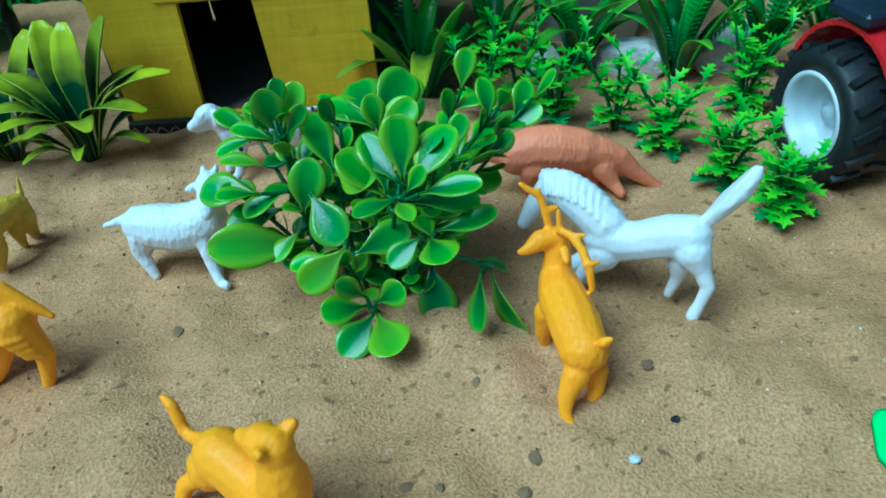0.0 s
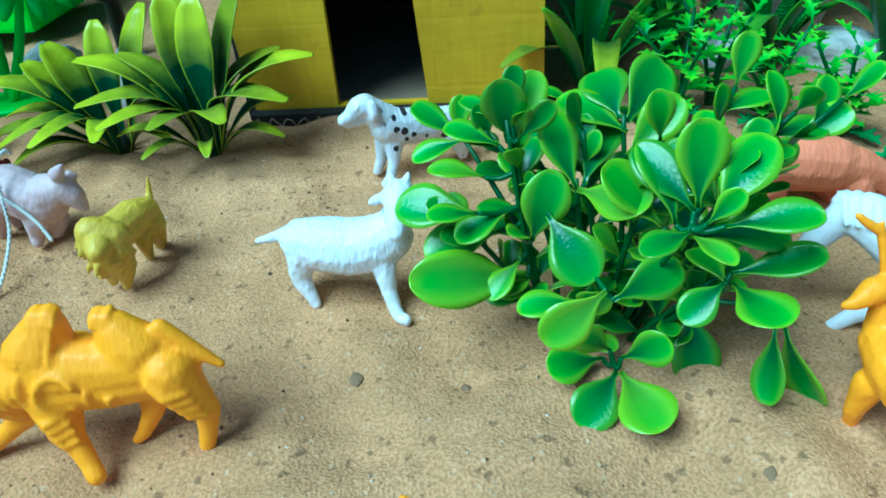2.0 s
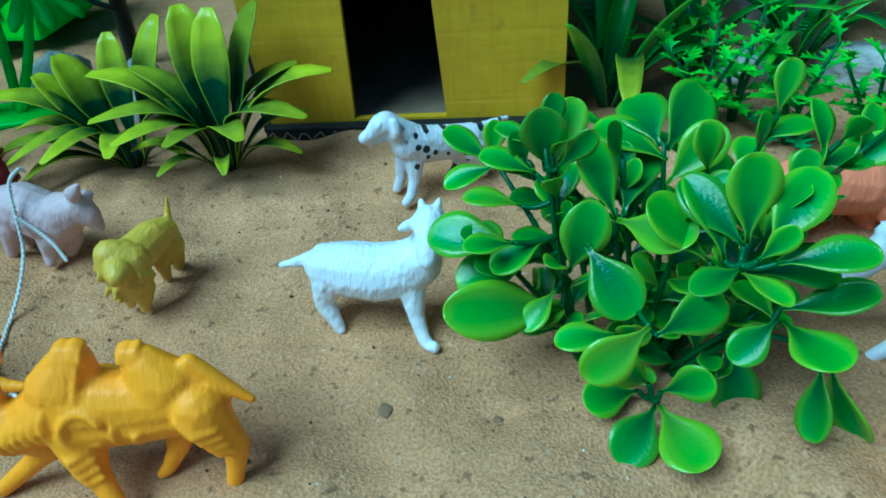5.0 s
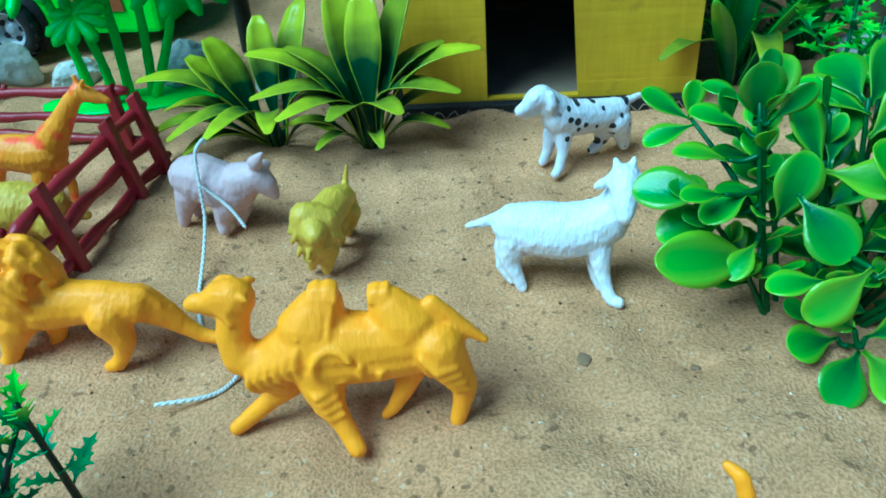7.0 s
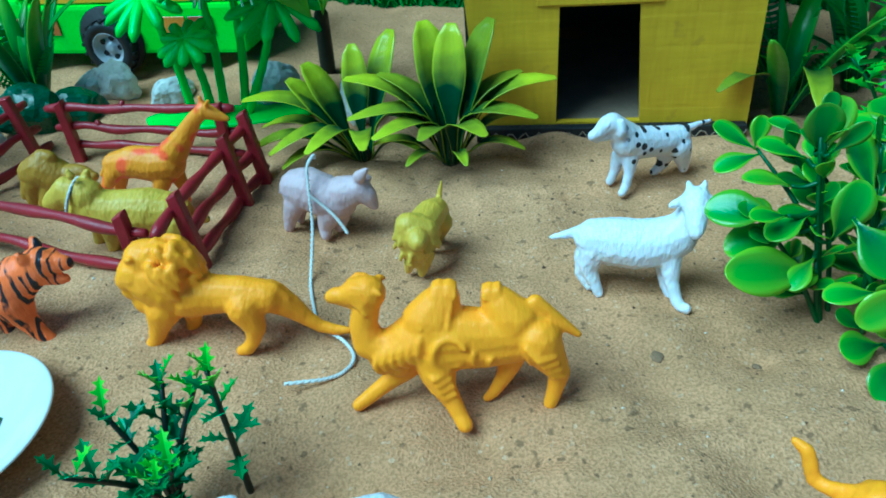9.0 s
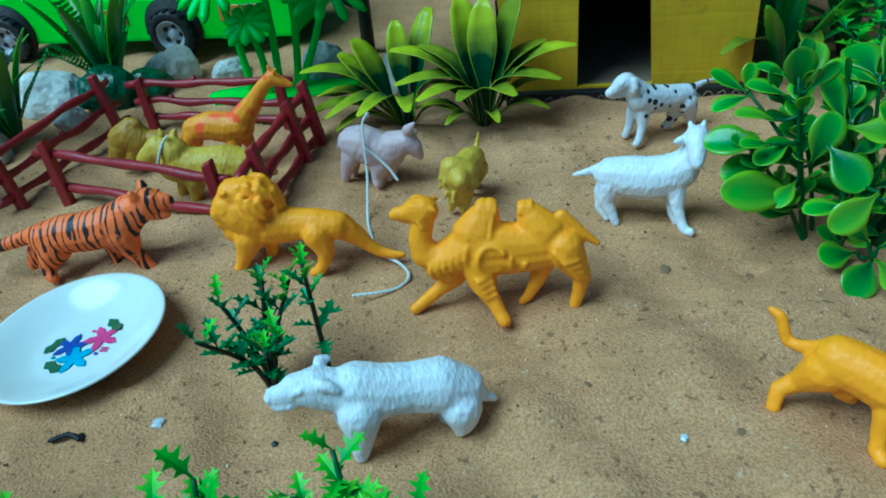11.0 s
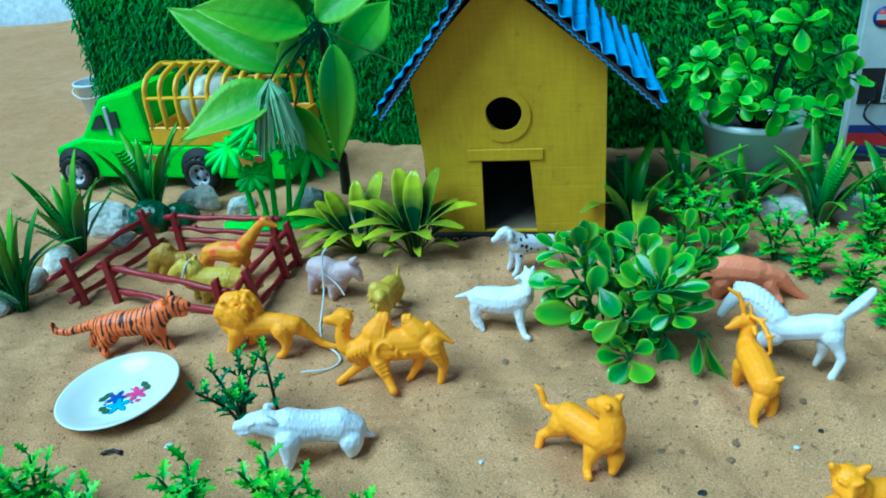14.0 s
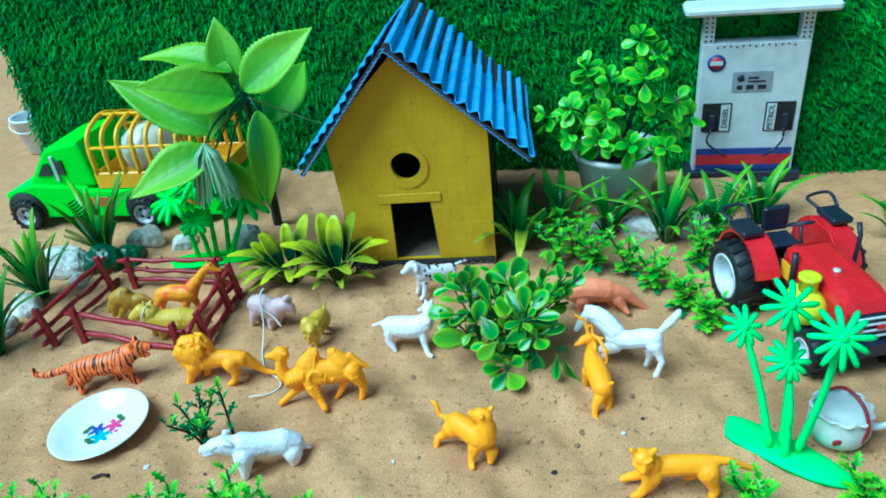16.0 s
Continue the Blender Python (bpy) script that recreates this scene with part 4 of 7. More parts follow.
def build_small_toy_lion():
    at = pose(-0.199, 0.268, 0, 0, 0, 0)
    f = Figure(at)
    f.limb((6.8, -6.0, 22.0, 8.2), (7.3, -6.0, 15.6, 6.9))  # mane
    f.limb((5.2, -7.0, 25.7, 5.6), (10.5, -6.0, 22.6, 6.1))  # mane
    f.limb((8.9, -12.0, 23.4, 4.6), (9.5, -15.0, 23.2, 3.3))  # muzzle
    f.limb((8.6, 0.0, 20.8, 7.0), (11.1, 8.0, 21.3, 6.3), (12.7, 14.0, 19.8, 5.3), (13.2, 14.0, 13.7, 5.3))  # trunk
    f.limb((5.5, -6.0, 12.1, 3.5), (1.8, -2.3, 1.3, 1.8))  # foreleg
    f.limb((9.9, -4.0, 10.5, 3.9), (7.6, -4.5, 1.3, 1.8))  # foreleg
    f.limb((15.0, 12.0, 15.0, 4.5), (11.0, 19.0, 1.6, 2.3))  # hind leg
    f.limb((11.7, 8.0, 12.9, 3.6), (9.4, 11.9, 1.2, 1.7))  # hind leg
    f.limb((13.0, 18.0, 19.7, 1.6), (13.9, 19.0, 25.0, 1.2), (15.2, 19.0, 30.3, 0.6))  # tail
    r = random.Random(3)
    for i in range(60):
        a, e = r.uniform(0, 6.28), r.uniform(-1.3, 1.4)
        d = Vector((math.cos(e) * math.cos(a), math.cos(e) * math.sin(a), math.sin(e)))
        c = Vector((7.2, -6, 19.5)) + Vector((d.x * 8.2, d.y * 7.8, d.z * 9.5))
        f.limb((c.x, c.y, c.z, 1.0), (c.x + d.x, c.y + d.y, c.z - 2.0, 0.9))
    f.done("small_toy_lion", "dull yellow small lion figure with a raised tail", FIG_OCHRE, 0.00055, 0.0002)


build_small_toy_lion()


def build_toy_tiger():
    at = pose(-0.352, 0.221, 0, 0, 0, 4)
    f = Figure(at, 0.94, 0.08)
    f.limb((-21.3, 0.0, 18.8, 8.3), (-11.0, 0.0, 20.9, 9.3), (0.0, 0.0, 21.7, 9.5), (11.5, 0.0, 24.0, 9.9), (16.9, 0.0, 26.6, 9.3))  # trunk
    f.limb((20.8, 0.0, 29.6, 8.6), (26.4, 0.0, 32.6, 7.2), (31.0, 0.0, 35.4, 6.3))  # neck and skull
    f.limb((35.2, 0.0, 35.4, 4.2), (39.4, 0.0, 35.2, 3.2), (40.6, 0.0, 35.0, 2.6))  # muzzle
    f.limb((31.6, 0.0, 30.0, 4.0), (35.6, 0.0, 28.4, 2.6), (38.0, 0.0, 28.2, 1.9))  # jaw
    for s in (-1, 1):
        f.limb((28.4, s * 4.6, 40.4, 2.3), (27.8, s * 5.2, 42.2, 1.6))  # ear
        f.limb((34.8, s * 3.2, 38.6, 1.3), (37.0, s * 2.2, 37.6, 1.1))  # brow
    f.limb((-24.7, 0.0, 22.0, 4.3), (-38.0, 0.0, 18.0, 3.3), (-49.1, 0.0, 14.9, 2.8), (-57.7, 0.0, 16.0, 2.3), (-58.6, 0.0, 21.7, 1.8))  # tail
    f.limb((-18.1, -2.0, 14.4, 7.6), (-22.6, -3.8, 8.1, 4.3), (-22.7, -5.5, 3.9, 3.3), (-20.5, -7.3, 1.8, 2.5))  # near hind leg
    f.limb((-31.0, 4.0, 9.4, 5.2), (-36.6, 4.1, 1.8, 2.6))  # far hind leg
    f.limb((15.6, -2.0, 20.9, 7.9), (17.8, -2.2, 12.3, 4.7), (21.5, -2.5, 5.4, 3.3), (25.2, -2.7, 1.8, 2.5))  # near foreleg
    f.limb((7.4, 4.0, 14.9, 6.1), (6.3, 2.5, 6.5, 3.1), (7.0, 1.1, 1.6, 2.3))  # far foreleg
    f.done("toy_tiger", "orange tiger figure with painted black stripes", FIG_TIGER, 0.0006, 0.0002)


build_toy_tiger()


def build_toy_anteater():
    at = pose(0.045, 0.301, 0, 0, 0, 0)
    f = Figure(at)
    f.limb((-21.1, 0.0, 18.5, 9.2), (-12.7, 0.0, 20.6, 10.6), (-4.3, 0.0, 20.0, 11.0), (5.3, 0.0, 18.5, 10.1))  # trunk
    f.limb((5.3, 0.0, 18.0, 9.6), (14.2, 0.0, 16.8, 7.5), (21.6, 0.0, 14.1, 5.8), (29.4, 0.0, 6.8, 3.9), (36.7, 0.0, 1.2, 2.7), (41.9, 0.0, -2.4, 2.0))  # head
    f.limb((14.7, -3.0, 12.1, 5.8), (19.4, -5.8, 5.0, 3.1), (22.7, -8.6, 1.5, 2.2))  # near foreleg
    f.limb((10.0, 4.0, 7.0, 5.5), (12.1, 0.1, 1.7, 2.5))  # far foreleg
    f.limb((-14.2, -4.0, 13.4, 6.7), (-15.7, -1.4, 2.4, 3.5))  # near hind leg
    f.limb((-9.7, 4.0, 8.4, 5.9), (-8.6, 2.1, 1.9, 2.7))  # far hind leg
    f.limb((-27.1, 0.0, 18.9, 4.8), (-33.1, 0.0, 19.3, 2.9), (-38.0, 0.0, 16.9, 1.7))  # tail
    f.done("toy_anteater", "salmon pink anteater figure with a long snout", FIG_SALMON, 0.0006, 0.00015)


build_toy_anteater()


def build_toy_cow():
    at = pose(-0.329, 0.282, 0, 0, 0, 6)
    f = Figure(at)
    f.limb((-8.4, 0.0, 21.4, 9.7), (2.6, 0.0, 18.8, 10.3), (17.2, 0.0, 18.4, 10.8), (26.9, 0.0, 16.6, 9.7))  # trunk
    f.limb((-7.8, 0.0, 27.7, 8.4), (-14.0, 0.0, 30.8, 6.7), (-20.7, 0.0, 26.7, 5.1), (-24.2, 0.0, 25.1, 3.4))  # head
    f.limb((-8.6, -3.0, 39.3, 1.9), (-8.9, -3.0, 41.7, 1.1))  # ear
    f.limb((-6.7, 4.0, 35.0, 2.2), (-5.1, 4.0, 37.3, 1.4))  # ear
    f.limb((0.6, -4.0, 13.0, 5.1), (-3.4, -1.9, 1.8, 2.6))  # near foreleg
    f.limb((-9.1, 4.0, 9.3, 4.1), (-12.7, 5.0, 1.9, 2.7))  # far foreleg
    f.limb((28.7, -4.0, 13.8, 6.8), (30.8, -6.0, 6.5, 3.1), (31.9, -8.1, 1.8, 2.6))  # near hind leg
    f.limb((19.3, 4.0, 8.4, 4.7), (20.0, 0.3, 1.8, 2.6))  # far hind leg
    f.limb((31.5, 2.0, 13.4, 3.2), (39.8, 2.0, 11.4, 2.0))  # tail
    f.done("toy_cow", "dull yellow cow figure with a white cord collar", FIG_OCHRE, 0.0006, 0.0003)


build_toy_cow()


def build_toy_calf():
    at = pose(-0.388, 0.323, 0, 0, 0, 0)
    f = Figure(at)
    f.limb((-2.9, 0.0, 16.0, 8.3), (2.9, 0.0, 18.3, 9.2), (7.7, 0.0, 14.5, 8.9), (13.0, 0.0, 11.8, 7.0))  # trunk
    f.limb((4.1, 0.0, 25.2, 3.8), (7.9, 0.0, 24.3, 3.8))  # hump
    f.limb((-5.1, -3.0, 11.6, 5.1), (-7.9, -4.2, 1.8, 2.6))  # near hind leg
    f.limb((-13.2, 4.0, 8.9, 3.3), (-16.1, 2.2, 1.6, 2.3))  # far hind leg
    f.limb((3.7, -3.0, 9.1, 4.5), (-1.0, -5.8, 1.8, 2.6))  # near foreleg
    f.limb((9.7, 3.0, 6.8, 3.9), (9.8, -1.0, 1.8, 2.6))  # far foreleg
    f.limb((16.3, 0.0, 14.2, 6.4), (22.1, 0.0, 16.1, 3.8), (27.5, 0.0, 13.8, 2.5))  # head
    f.done("toy_calf", "olive yellow calf figure in the pen", FIG_OLIVE, 0.0006, 0.0003)


build_toy_calf()


def build_toy_giraffe():
    at = pose(-0.327, 0.317, 0, 0, 0, 0)
    f = Figure(at)
    f.limb((-15.2, 0.0, 23.1, 6.7), (-4.8, 0.0, 24.7, 8.2), (4.5, 0.0, 23.3, 8.8), (11.2, 0.0, 24.0, 8.2))  # trunk
    f.limb((15.0, 0.0, 29.5, 6.8), (23.0, 0.0, 37.8, 4.7), (29.7, 0.0, 45.6, 3.7), (34.6, 0.0, 49.1, 3.4))  # neck
    f.limb((35.3, 0.0, 49.7, 4.0), (40.0, 0.0, 47.6, 2.9), (45.2, 0.0, 45.5, 1.4))  # head
    f.limb((35.5, 0.0, 52.7, 1.4), (35.1, 0.0, 56.0, 0.9))  # horn
    f.limb((38.4, -2.0, 53.3, 1.1), (40.2, -3.0, 55.4, 0.9))  # ear
    f.limb((-16.3, -3.0, 20.6, 4.3), (-24.2, -2.8, 11.0, 2.5), (-27.5, -2.6, 1.3, 1.9))  # near hind leg
    f.limb((-17.1, 3.0, 15.8, 3.7), (-23.7, 3.7, 1.3, 1.9))  # far hind leg
    f.limb((6.9, -3.0, 16.3, 4.6), (4.0, -5.2, 8.9, 2.5), (2.1, -7.4, 1.3, 1.9))  # near foreleg
    f.limb((11.2, 3.0, 16.5, 4.3), (14.4, 1.3, 7.5, 2.2), (14.0, -0.5, 1.3, 1.9))  # far foreleg
    f.limb((-19.7, 0.0, 24.3, 1.5), (-24.6, 0.0, 17.7, 1.2))  # tail
    f.done("toy_giraffe", "orange giraffe figure with faint red patches", FIG_GIRAFFE, 0.0005, 0.0002)


build_toy_giraffe()


# ---- plants: moulded plastic leaves, each one its own piece ----
def leaf_material(name, base, tip, edge, rough=0.35, start=0.25, stop=0.8, edge_w=0.30, veins=0.0, spec=0.35, vary=0.0):
    """Leaf colour from stalk to tip and towards the rim; the leaf lies along local x from 0 to 1."""
    m = Mat(name, rough, spec=spec)
    xyz = m.node("SeparateXYZ", Vector=m.coord.outputs["Object"])
    n = m.noise(6, 3)
    x = m.node("Math")
    x.operation = "MULTIPLY_ADD"
    m.put(x.inputs[0], n)
    x.inputs[1].default_value = 0.25
    m.put(x.inputs[2], xyz.outputs[0])
    along = m.ramp(x.outputs[0], (start + 0.12, 0.0), (stop + 0.12, 1.0))
    rim = m.node("Attribute")
    rim.attribute_name = "rim"
    col = m.mix(along, base, tip)
    col = m.mix(m.ramp(rim.outputs["Fac"], (edge_w, 0.0), (1.0, 0.8)), col, edge)
    rnd = m.node("ObjectInfo").outputs["Random"]
    col = m.mix(m.ramp(rnd, (0.0, vary), (0.35, 0.0)), col, tuple(0.75 * q for q in edge))
    col = m.mix(m.ramp(rnd, (0.4, 0.0), (1.0, 0.55)), col, base)
    m.colour(col)
    if veins:
        m.colour(m.mix(m.ramp(rim.outputs["Fac"], (0.02, 0.40), (0.12, 0.0)), col, tuple(0.45 * q for q in base)))
        w = m.node("TexWave", Vector=m.where((1, 1, 1), (0, 0, 0.7)), Scale=3.0, Distortion=1.0)
        m.bump(w.outputs["Fac"], veins, 0.02)
    m.bump(m.noise(20, 2), 0.05, 0.02)
    m.b.inputs["Subsurface Weight"].default_value = 0.1
    m.b.inputs["Subsurface Radius"].default_value = (0.002, 0.003, 0.001)
    return m.m


def leaf_mesh(name, width, curve, cup=0.1, nx=9, ny=4, thick=0.012, wave=0.0, blunt=1.0):
    """A leaf of length 1 along x. width(u): half width; curve(u): (x, z) of the midrib; cup: how much the rims rise."""
    top, rim = [], []
    for i in range(nx + 1):
        u = 1 - (1 - i / nx) ** blunt
        x, z = curve(u)
        w = max(width(u), 0.004)
        for j in range(ny + 1):
            s = 2 * j / ny - 1
            top.append((x, s * w, z + cup * abs(s) ** 1.6 * w * 2 + wave * math.sin(9 * u + 2 * s) * abs(s)))
            rim.append(max(abs(s), (u - 0.85) / 0.15 if u > 0.85 else 0))
    k = len(top)
    verts = top + [(x, y, z - thick) for x, y, z in top]
    rim = rim + rim
    faces = []
    at = lambda i, j: i * (ny + 1) + j
    for i in range(nx):
        for j in range(ny):
            a, b, c, d = at(i, j), at(i + 1, j), at(i + 1, j + 1), at(i, j + 1)
            faces.append((a, b, c, d))
            faces.append((k + a, k + d, k + c, k + b))
    ring = [at(i, 0) for i in range(nx + 1)] + [at(nx, j) for j in range(1, ny + 1)] + [at(i, ny) for i in range(nx - 1, -1, -1)] + [at(0, j) for j in range(ny - 1, 0, -1)]
    for a, b in zip(ring, ring[1:] + ring[:1]):
        faces.append((b, a, k + a, k + b))
    me = mesh_of(name, verts, faces, True)
    me.attributes.new("rim", "FLOAT", "POINT").data.foreach_set("value", rim)
    return me


def lobed_mesh(name, lobes=3, thick=0.02):
    """A pointed, toothed leaf of length 1 along x with side lobes."""
    side = [(0.0, 0.025), (0.20, 0.04), (0.28, 0.10), (0.40, 0.33), (0.42, 0.13), (0.52, 0.11), (0.68, 0.36), (0.68, 0.14), (0.76, 0.10), (0.88, 0.22), (0.88, 0.07), (1.0, 0.0)]
    ring = [(x, y) for x, y in side] + [(x, -y) for x, y in side[-2::-1]]
    spine = [(x, 0.0) for x, y in side]
    verts, rim = [], []
    fold = lambda x, y: 0.35 * abs(y) - 0.25 * x * x
    n = len(side)
    for layer in (0, -thick):
        for x, y in spine:
            verts.append((x, 0, fold(x, 0) + layer))
            rim.append(0.0 if x < 0.9 else 1.0)
        for sgn in (1, -1):
            for x, y in side:
                verts.append((x, sgn * max(y, 0.004), fold(x, y) + layer))
                rim.append(1.0 if y > 0.15 else 0.6)
    k = 3 * n
    faces = []
    for i in range(n - 1):
        faces += [(i, i + 1, n + i + 1, n + i), (i + 1, i, 2 * n + i, 2 * n + i + 1)]
        faces += [(k + i + 1, k + i, k + n + i, k + n + i + 1), (k + i, k + i + 1, k + 2 * n + i + 1, k + 2 * n + i)]
        faces += [(n + i, n + i + 1, k + n + i + 1, k + n + i), (2 * n + i + 1, 2 * n + i, k + 2 * n + i, k + 2 * n + i + 1)]
    me = mesh_of(name, verts, faces, False)
    me.attributes.new("rim", "FLOAT", "POINT").data.foreach_set("value", rim)
    return me


def toward(d, up, size, at, wide=1.0):
    """A matrix that lays local x along d with local z near up."""
    x = Vector(d).normalized()
    y = Vector(up).cross(x)
    if y.length < 1e-3:
        y = Vector((0.3, 1, 0.1)).cross(x)
    y.normalize()
    z = x.cross(y)
    m = Matrix((x, y, z)).transposed().to_4x4()
    return Matrix.Translation(at) @ m @ Matrix.Diagonal((size, size * wide, size, 1))


def stem(parent, pts, r0, r1, material, name="stem", sides=7):
    pts = smooth_path(pts, 5)
    n = len(pts)
    v, f = tube(pts, [r0 + (r1 - r0) * i / (n - 1) for i in range(n)], sides)
    return part(name, mesh_of(name, v, f, True), material, parent)


def put_leaf(me, parent, d, up, size, at, wide=1.0, name="leaf"):
    ob = new(name, me)
    ob.parent = parent
    ob.matrix_basis = toward(d, up, size, at, wide)
    return ob


STEM = plastic("dark_green_stem", (0.015, 0.11, 0.015), rough=0.45)
STEM_BLACK = plastic("blackish_stem", (0.008, 0.018, 0.010), rough=0.5)
BUSH_LEAF = leaf_material("bush_leaf", (0.003, 0.088, 0.018), (0.055, 0.35, 0.014), (0.34, 0.56, 0.004), 0.26, 0.20, 0.95, 0.30, spec=0.5, vary=0.5)
BROM_LEAF = leaf_material("yellow_tipped_leaf", (0.003, 0.045, 0.014), (0.46, 0.52, 0.003), (0.50, 0.56, 0.006), 0.30, 0.56, 0.84, 0.9, spec=0.3)
GRASS_LEAF = leaf_material("strap_leaf", (0.004, 0.10, 0.022), (0.20, 0.44, 0.006), (0.20, 0.42, 0.010), 0.3, 0.35, 0.95, 0.8)
FERN_LEAF = leaf_material("fern_frond", (0.005, 0.08, 0.022), (0.03, 0.26, 0.014), (0.10, 0.34, 0.02), 0.4)
HOLLY_LEAF = leaf_material("lobed_leaf", (0.035, 0.27, 0.012), (0.24, 0.58, 0.006), (0.30, 0.64, 0.010), 0.4)
HOLLY_DARK = leaf_material("dark_lobed_leaf", (0.004, 0.09, 0.022), (0.012, 0.24, 0.055), (0.04, 0.38, 0.08), 0.4)
TREE_LEAF = leaf_material("broad_leaf", (0.10, 0.30, 0.005), (0.22, 0.46, 0.008), (0.24, 0.48, 0.008), 0.45, veins=0.03)

spoon = lambda u: 0.32 * max(0.0, 1 - ((u - 0.66) / 0.345) ** 2) ** 0.5 if u > 0.66 else 0.035 + 0.285 * math.sin(math.pi / 2 * max(0.0, (u - 0.10) / 0.56)) ** 1.5
M_SPOON = [leaf_mesh("spoon_leaf", spoon, lambda u, k=k: (u, k * u * u), 0.10, 13, 6, 0.014, 0.0, 1.7) for k in (-0.15, 0.12, -0.32)]
strap = lambda u: 0.012 + 0.062 * math.sin(math.pi * min(1, u * 0.93 + 0.07)) ** 0.8 * (0.6 + 0.6 * u)
M_STRAP = [leaf_mesh("strap_leaf", strap, lambda u, k=k, h=h: (u * (1 - 0.12 * k * u), h * u - k * u * u * u), 0.12, 12, 2, 0.008) for k, h in ((0.12, 0.0), (0.5, 0.15), (0.9, 0.25))]
ease = lambda u, a, b: (lambda k: k * k * (3 - 2 * k))(min(1.0, max(0.0, (u - a) / (b - a))))
brom = lambda u: 0.020 + 0.012 * u + 0.086 * ease(u, 0.15, 0.72) * max(0.0, 1 - u ** 5) ** 0.6
M_BROM = [leaf_mesh("brom_leaf", brom, lambda u, k=k, h=h: (u * (1 - 0.15 * k * u), h * u - k * u * u * u), 0.22, 12, 4, 0.010) for k, h in ((0.08, 0.0), (0.50, 0.28), (0.85, 0.46))]
broad = lambda u: 0.225 * math.sin(math.pi * u ** 0.72) ** 1.05 * (1 + 0.07 * (int(u * 39) % 2)) + 0.004
M_BROAD = [leaf_mesh("broad_leaf", broad, lambda u, k=k: (u * (1 - 0.1 * k), 0.08 * u - k * u * u), 0.18, 40, 8, 0.005, 0.012) for k in (0.10, 0.30)]
M_LOBED = lobed_mesh("lobed_leaf")
for _m, _ms in ((BUSH_LEAF, M_SPOON), (GRASS_LEAF, M_STRAP), (BROM_LEAF, M_BROM), (TREE_LEAF, M_BROAD), (HOLLY_LEAF, [M_LOBED])):
    for _x in _ms:
        _x.materials.append(_m)
SHRUB_LEAF = leaf_material("light_round_leaf", (0.04, 0.28, 0.015), (0.16, 0.52, 0.010), (0.32, 0.62, 0.010), 0.3)
M_SHRUB = [q.copy() for q in M_SPOON]
for _x in M_SHRUB:
    _x.materials.clear()
    _x.materials.append(SHRUB_LEAF)
M_LOBED_DARK = M_LOBED.copy()
M_LOBED_DARK.materials.clear()
M_LOBED_DARK.materials.append(HOLLY_DARK)


def fern_mesh():
    """A flat frond of length 1 with a row of short leaflets on each side."""
    bits = [tube([(0, 0, 0), (0.5, 0, 0.03), (1, 0, -0.06)], [0.012, 0.010, 0.004], 5)]
    for i in range(17):
        u = 0.16 + 0.82 * i / 16
        ln = 0.115 * math.sin(math.pi * (0.15 + 0.8 * (1 - u))) + 0.02
        for s in (1, -1):
            z = 0.06 * u - 0.12 * u * u
            a, b = (u - 0.014, 0, z), (u + 0.020, 0, z)
            c, d = (u + 0.035, s * ln, z + 0.02), (u + 0.002, s * ln * 0.9, z + 0.02)
            lo = [(p[0], p[1], p[2] - 0.008) for p in (a, b, c, d)]
            q = [(0, 1, 2, 3), (7, 6, 5, 4), (0, 4, 5, 1), (1, 5, 6, 2), (2, 6, 7, 3), (3, 7, 4, 0)]
            bits.append(([a, b, c, d] + lo, q if s > 0 else [f[::-1] for f in q]))
    v, f = join(bits)
    me = mesh_of("fern_frond", v, f)
    me.attributes.new("rim", "FLOAT", "POINT").data.foreach_set("value", [min(1.0, abs(p[1]) * 6) for p in v])
    me.materials.append(FERN_LEAF)
    return me


M_FERN = fern_mesh()


def rosette(r, parent, tip, axis, n, size, spread_deg=(35, 95), meshes=M_SPOON, wide=1.0):
    """Leaves set round the end of a shoot, the inner ones steeper."""
    axis = Vector(axis).normalized()
    side = axis.cross(Vector((0.2, 0.9, 0.35))).normalized()
    other = axis.cross(side)
    for i in range(n):
        a = i * 2.4 + r.uniform(-0.6, 0.6)
        k = (i + 0.5) / n
        tilt = radians(spread_deg[0] + (spread_deg[1] - spread_deg[0]) * k + r.uniform(-22, 22))
        out = side * math.cos(a) + other * math.sin(a)
        d = axis * math.cos(tilt) + out * math.sin(tilt)
        back = axis * (0.6 * size * k)
        roll = axis + Vector((r.uniform(-0.5, 0.5), r.uniform(-0.5, 0.5), r.uniform(-0.3, 0.5)))
        put_leaf(r.choice(meshes), parent, d, roll, size * (0.60 + 0.42 * k) * r.uniform(0.75, 1.15), Vector(tip) - back, wide)


def shoot(b, origin, pts, leaves, r, radius=0.0011):
    """A bare stem of the bush with its leaves. pts in millimetres; leaves: foot, tip, facing, width."""
    mm = lambda p: Vector(p) / 1000 - origin
    path = [mm(p) for p in pts]
    stem(b, [tuple(p) for p in path], radius, radius * 0.6, STEM)
    line = smooth_path([tuple(p) for p in path], 8)
    for foot, tip, face, wide in leaves:
        p, q = mm(foot), mm(tip)
        near = min(line, key=lambda c: (c - p).length)
        if (near - p).length > 0.002:
            bend = (near + p) / 2 + Vector((0, 0, -0.001))
            stem(b, [tuple(near), tuple(bend), tuple(p)], 0.0009, 0.0007, STEM, "leaf_stalk", 5)
        put_leaf(M_SPOON[r.choice((0, 0, 1, 2))], b, q - p, face, (q - p).length, p, wide * 0.84)


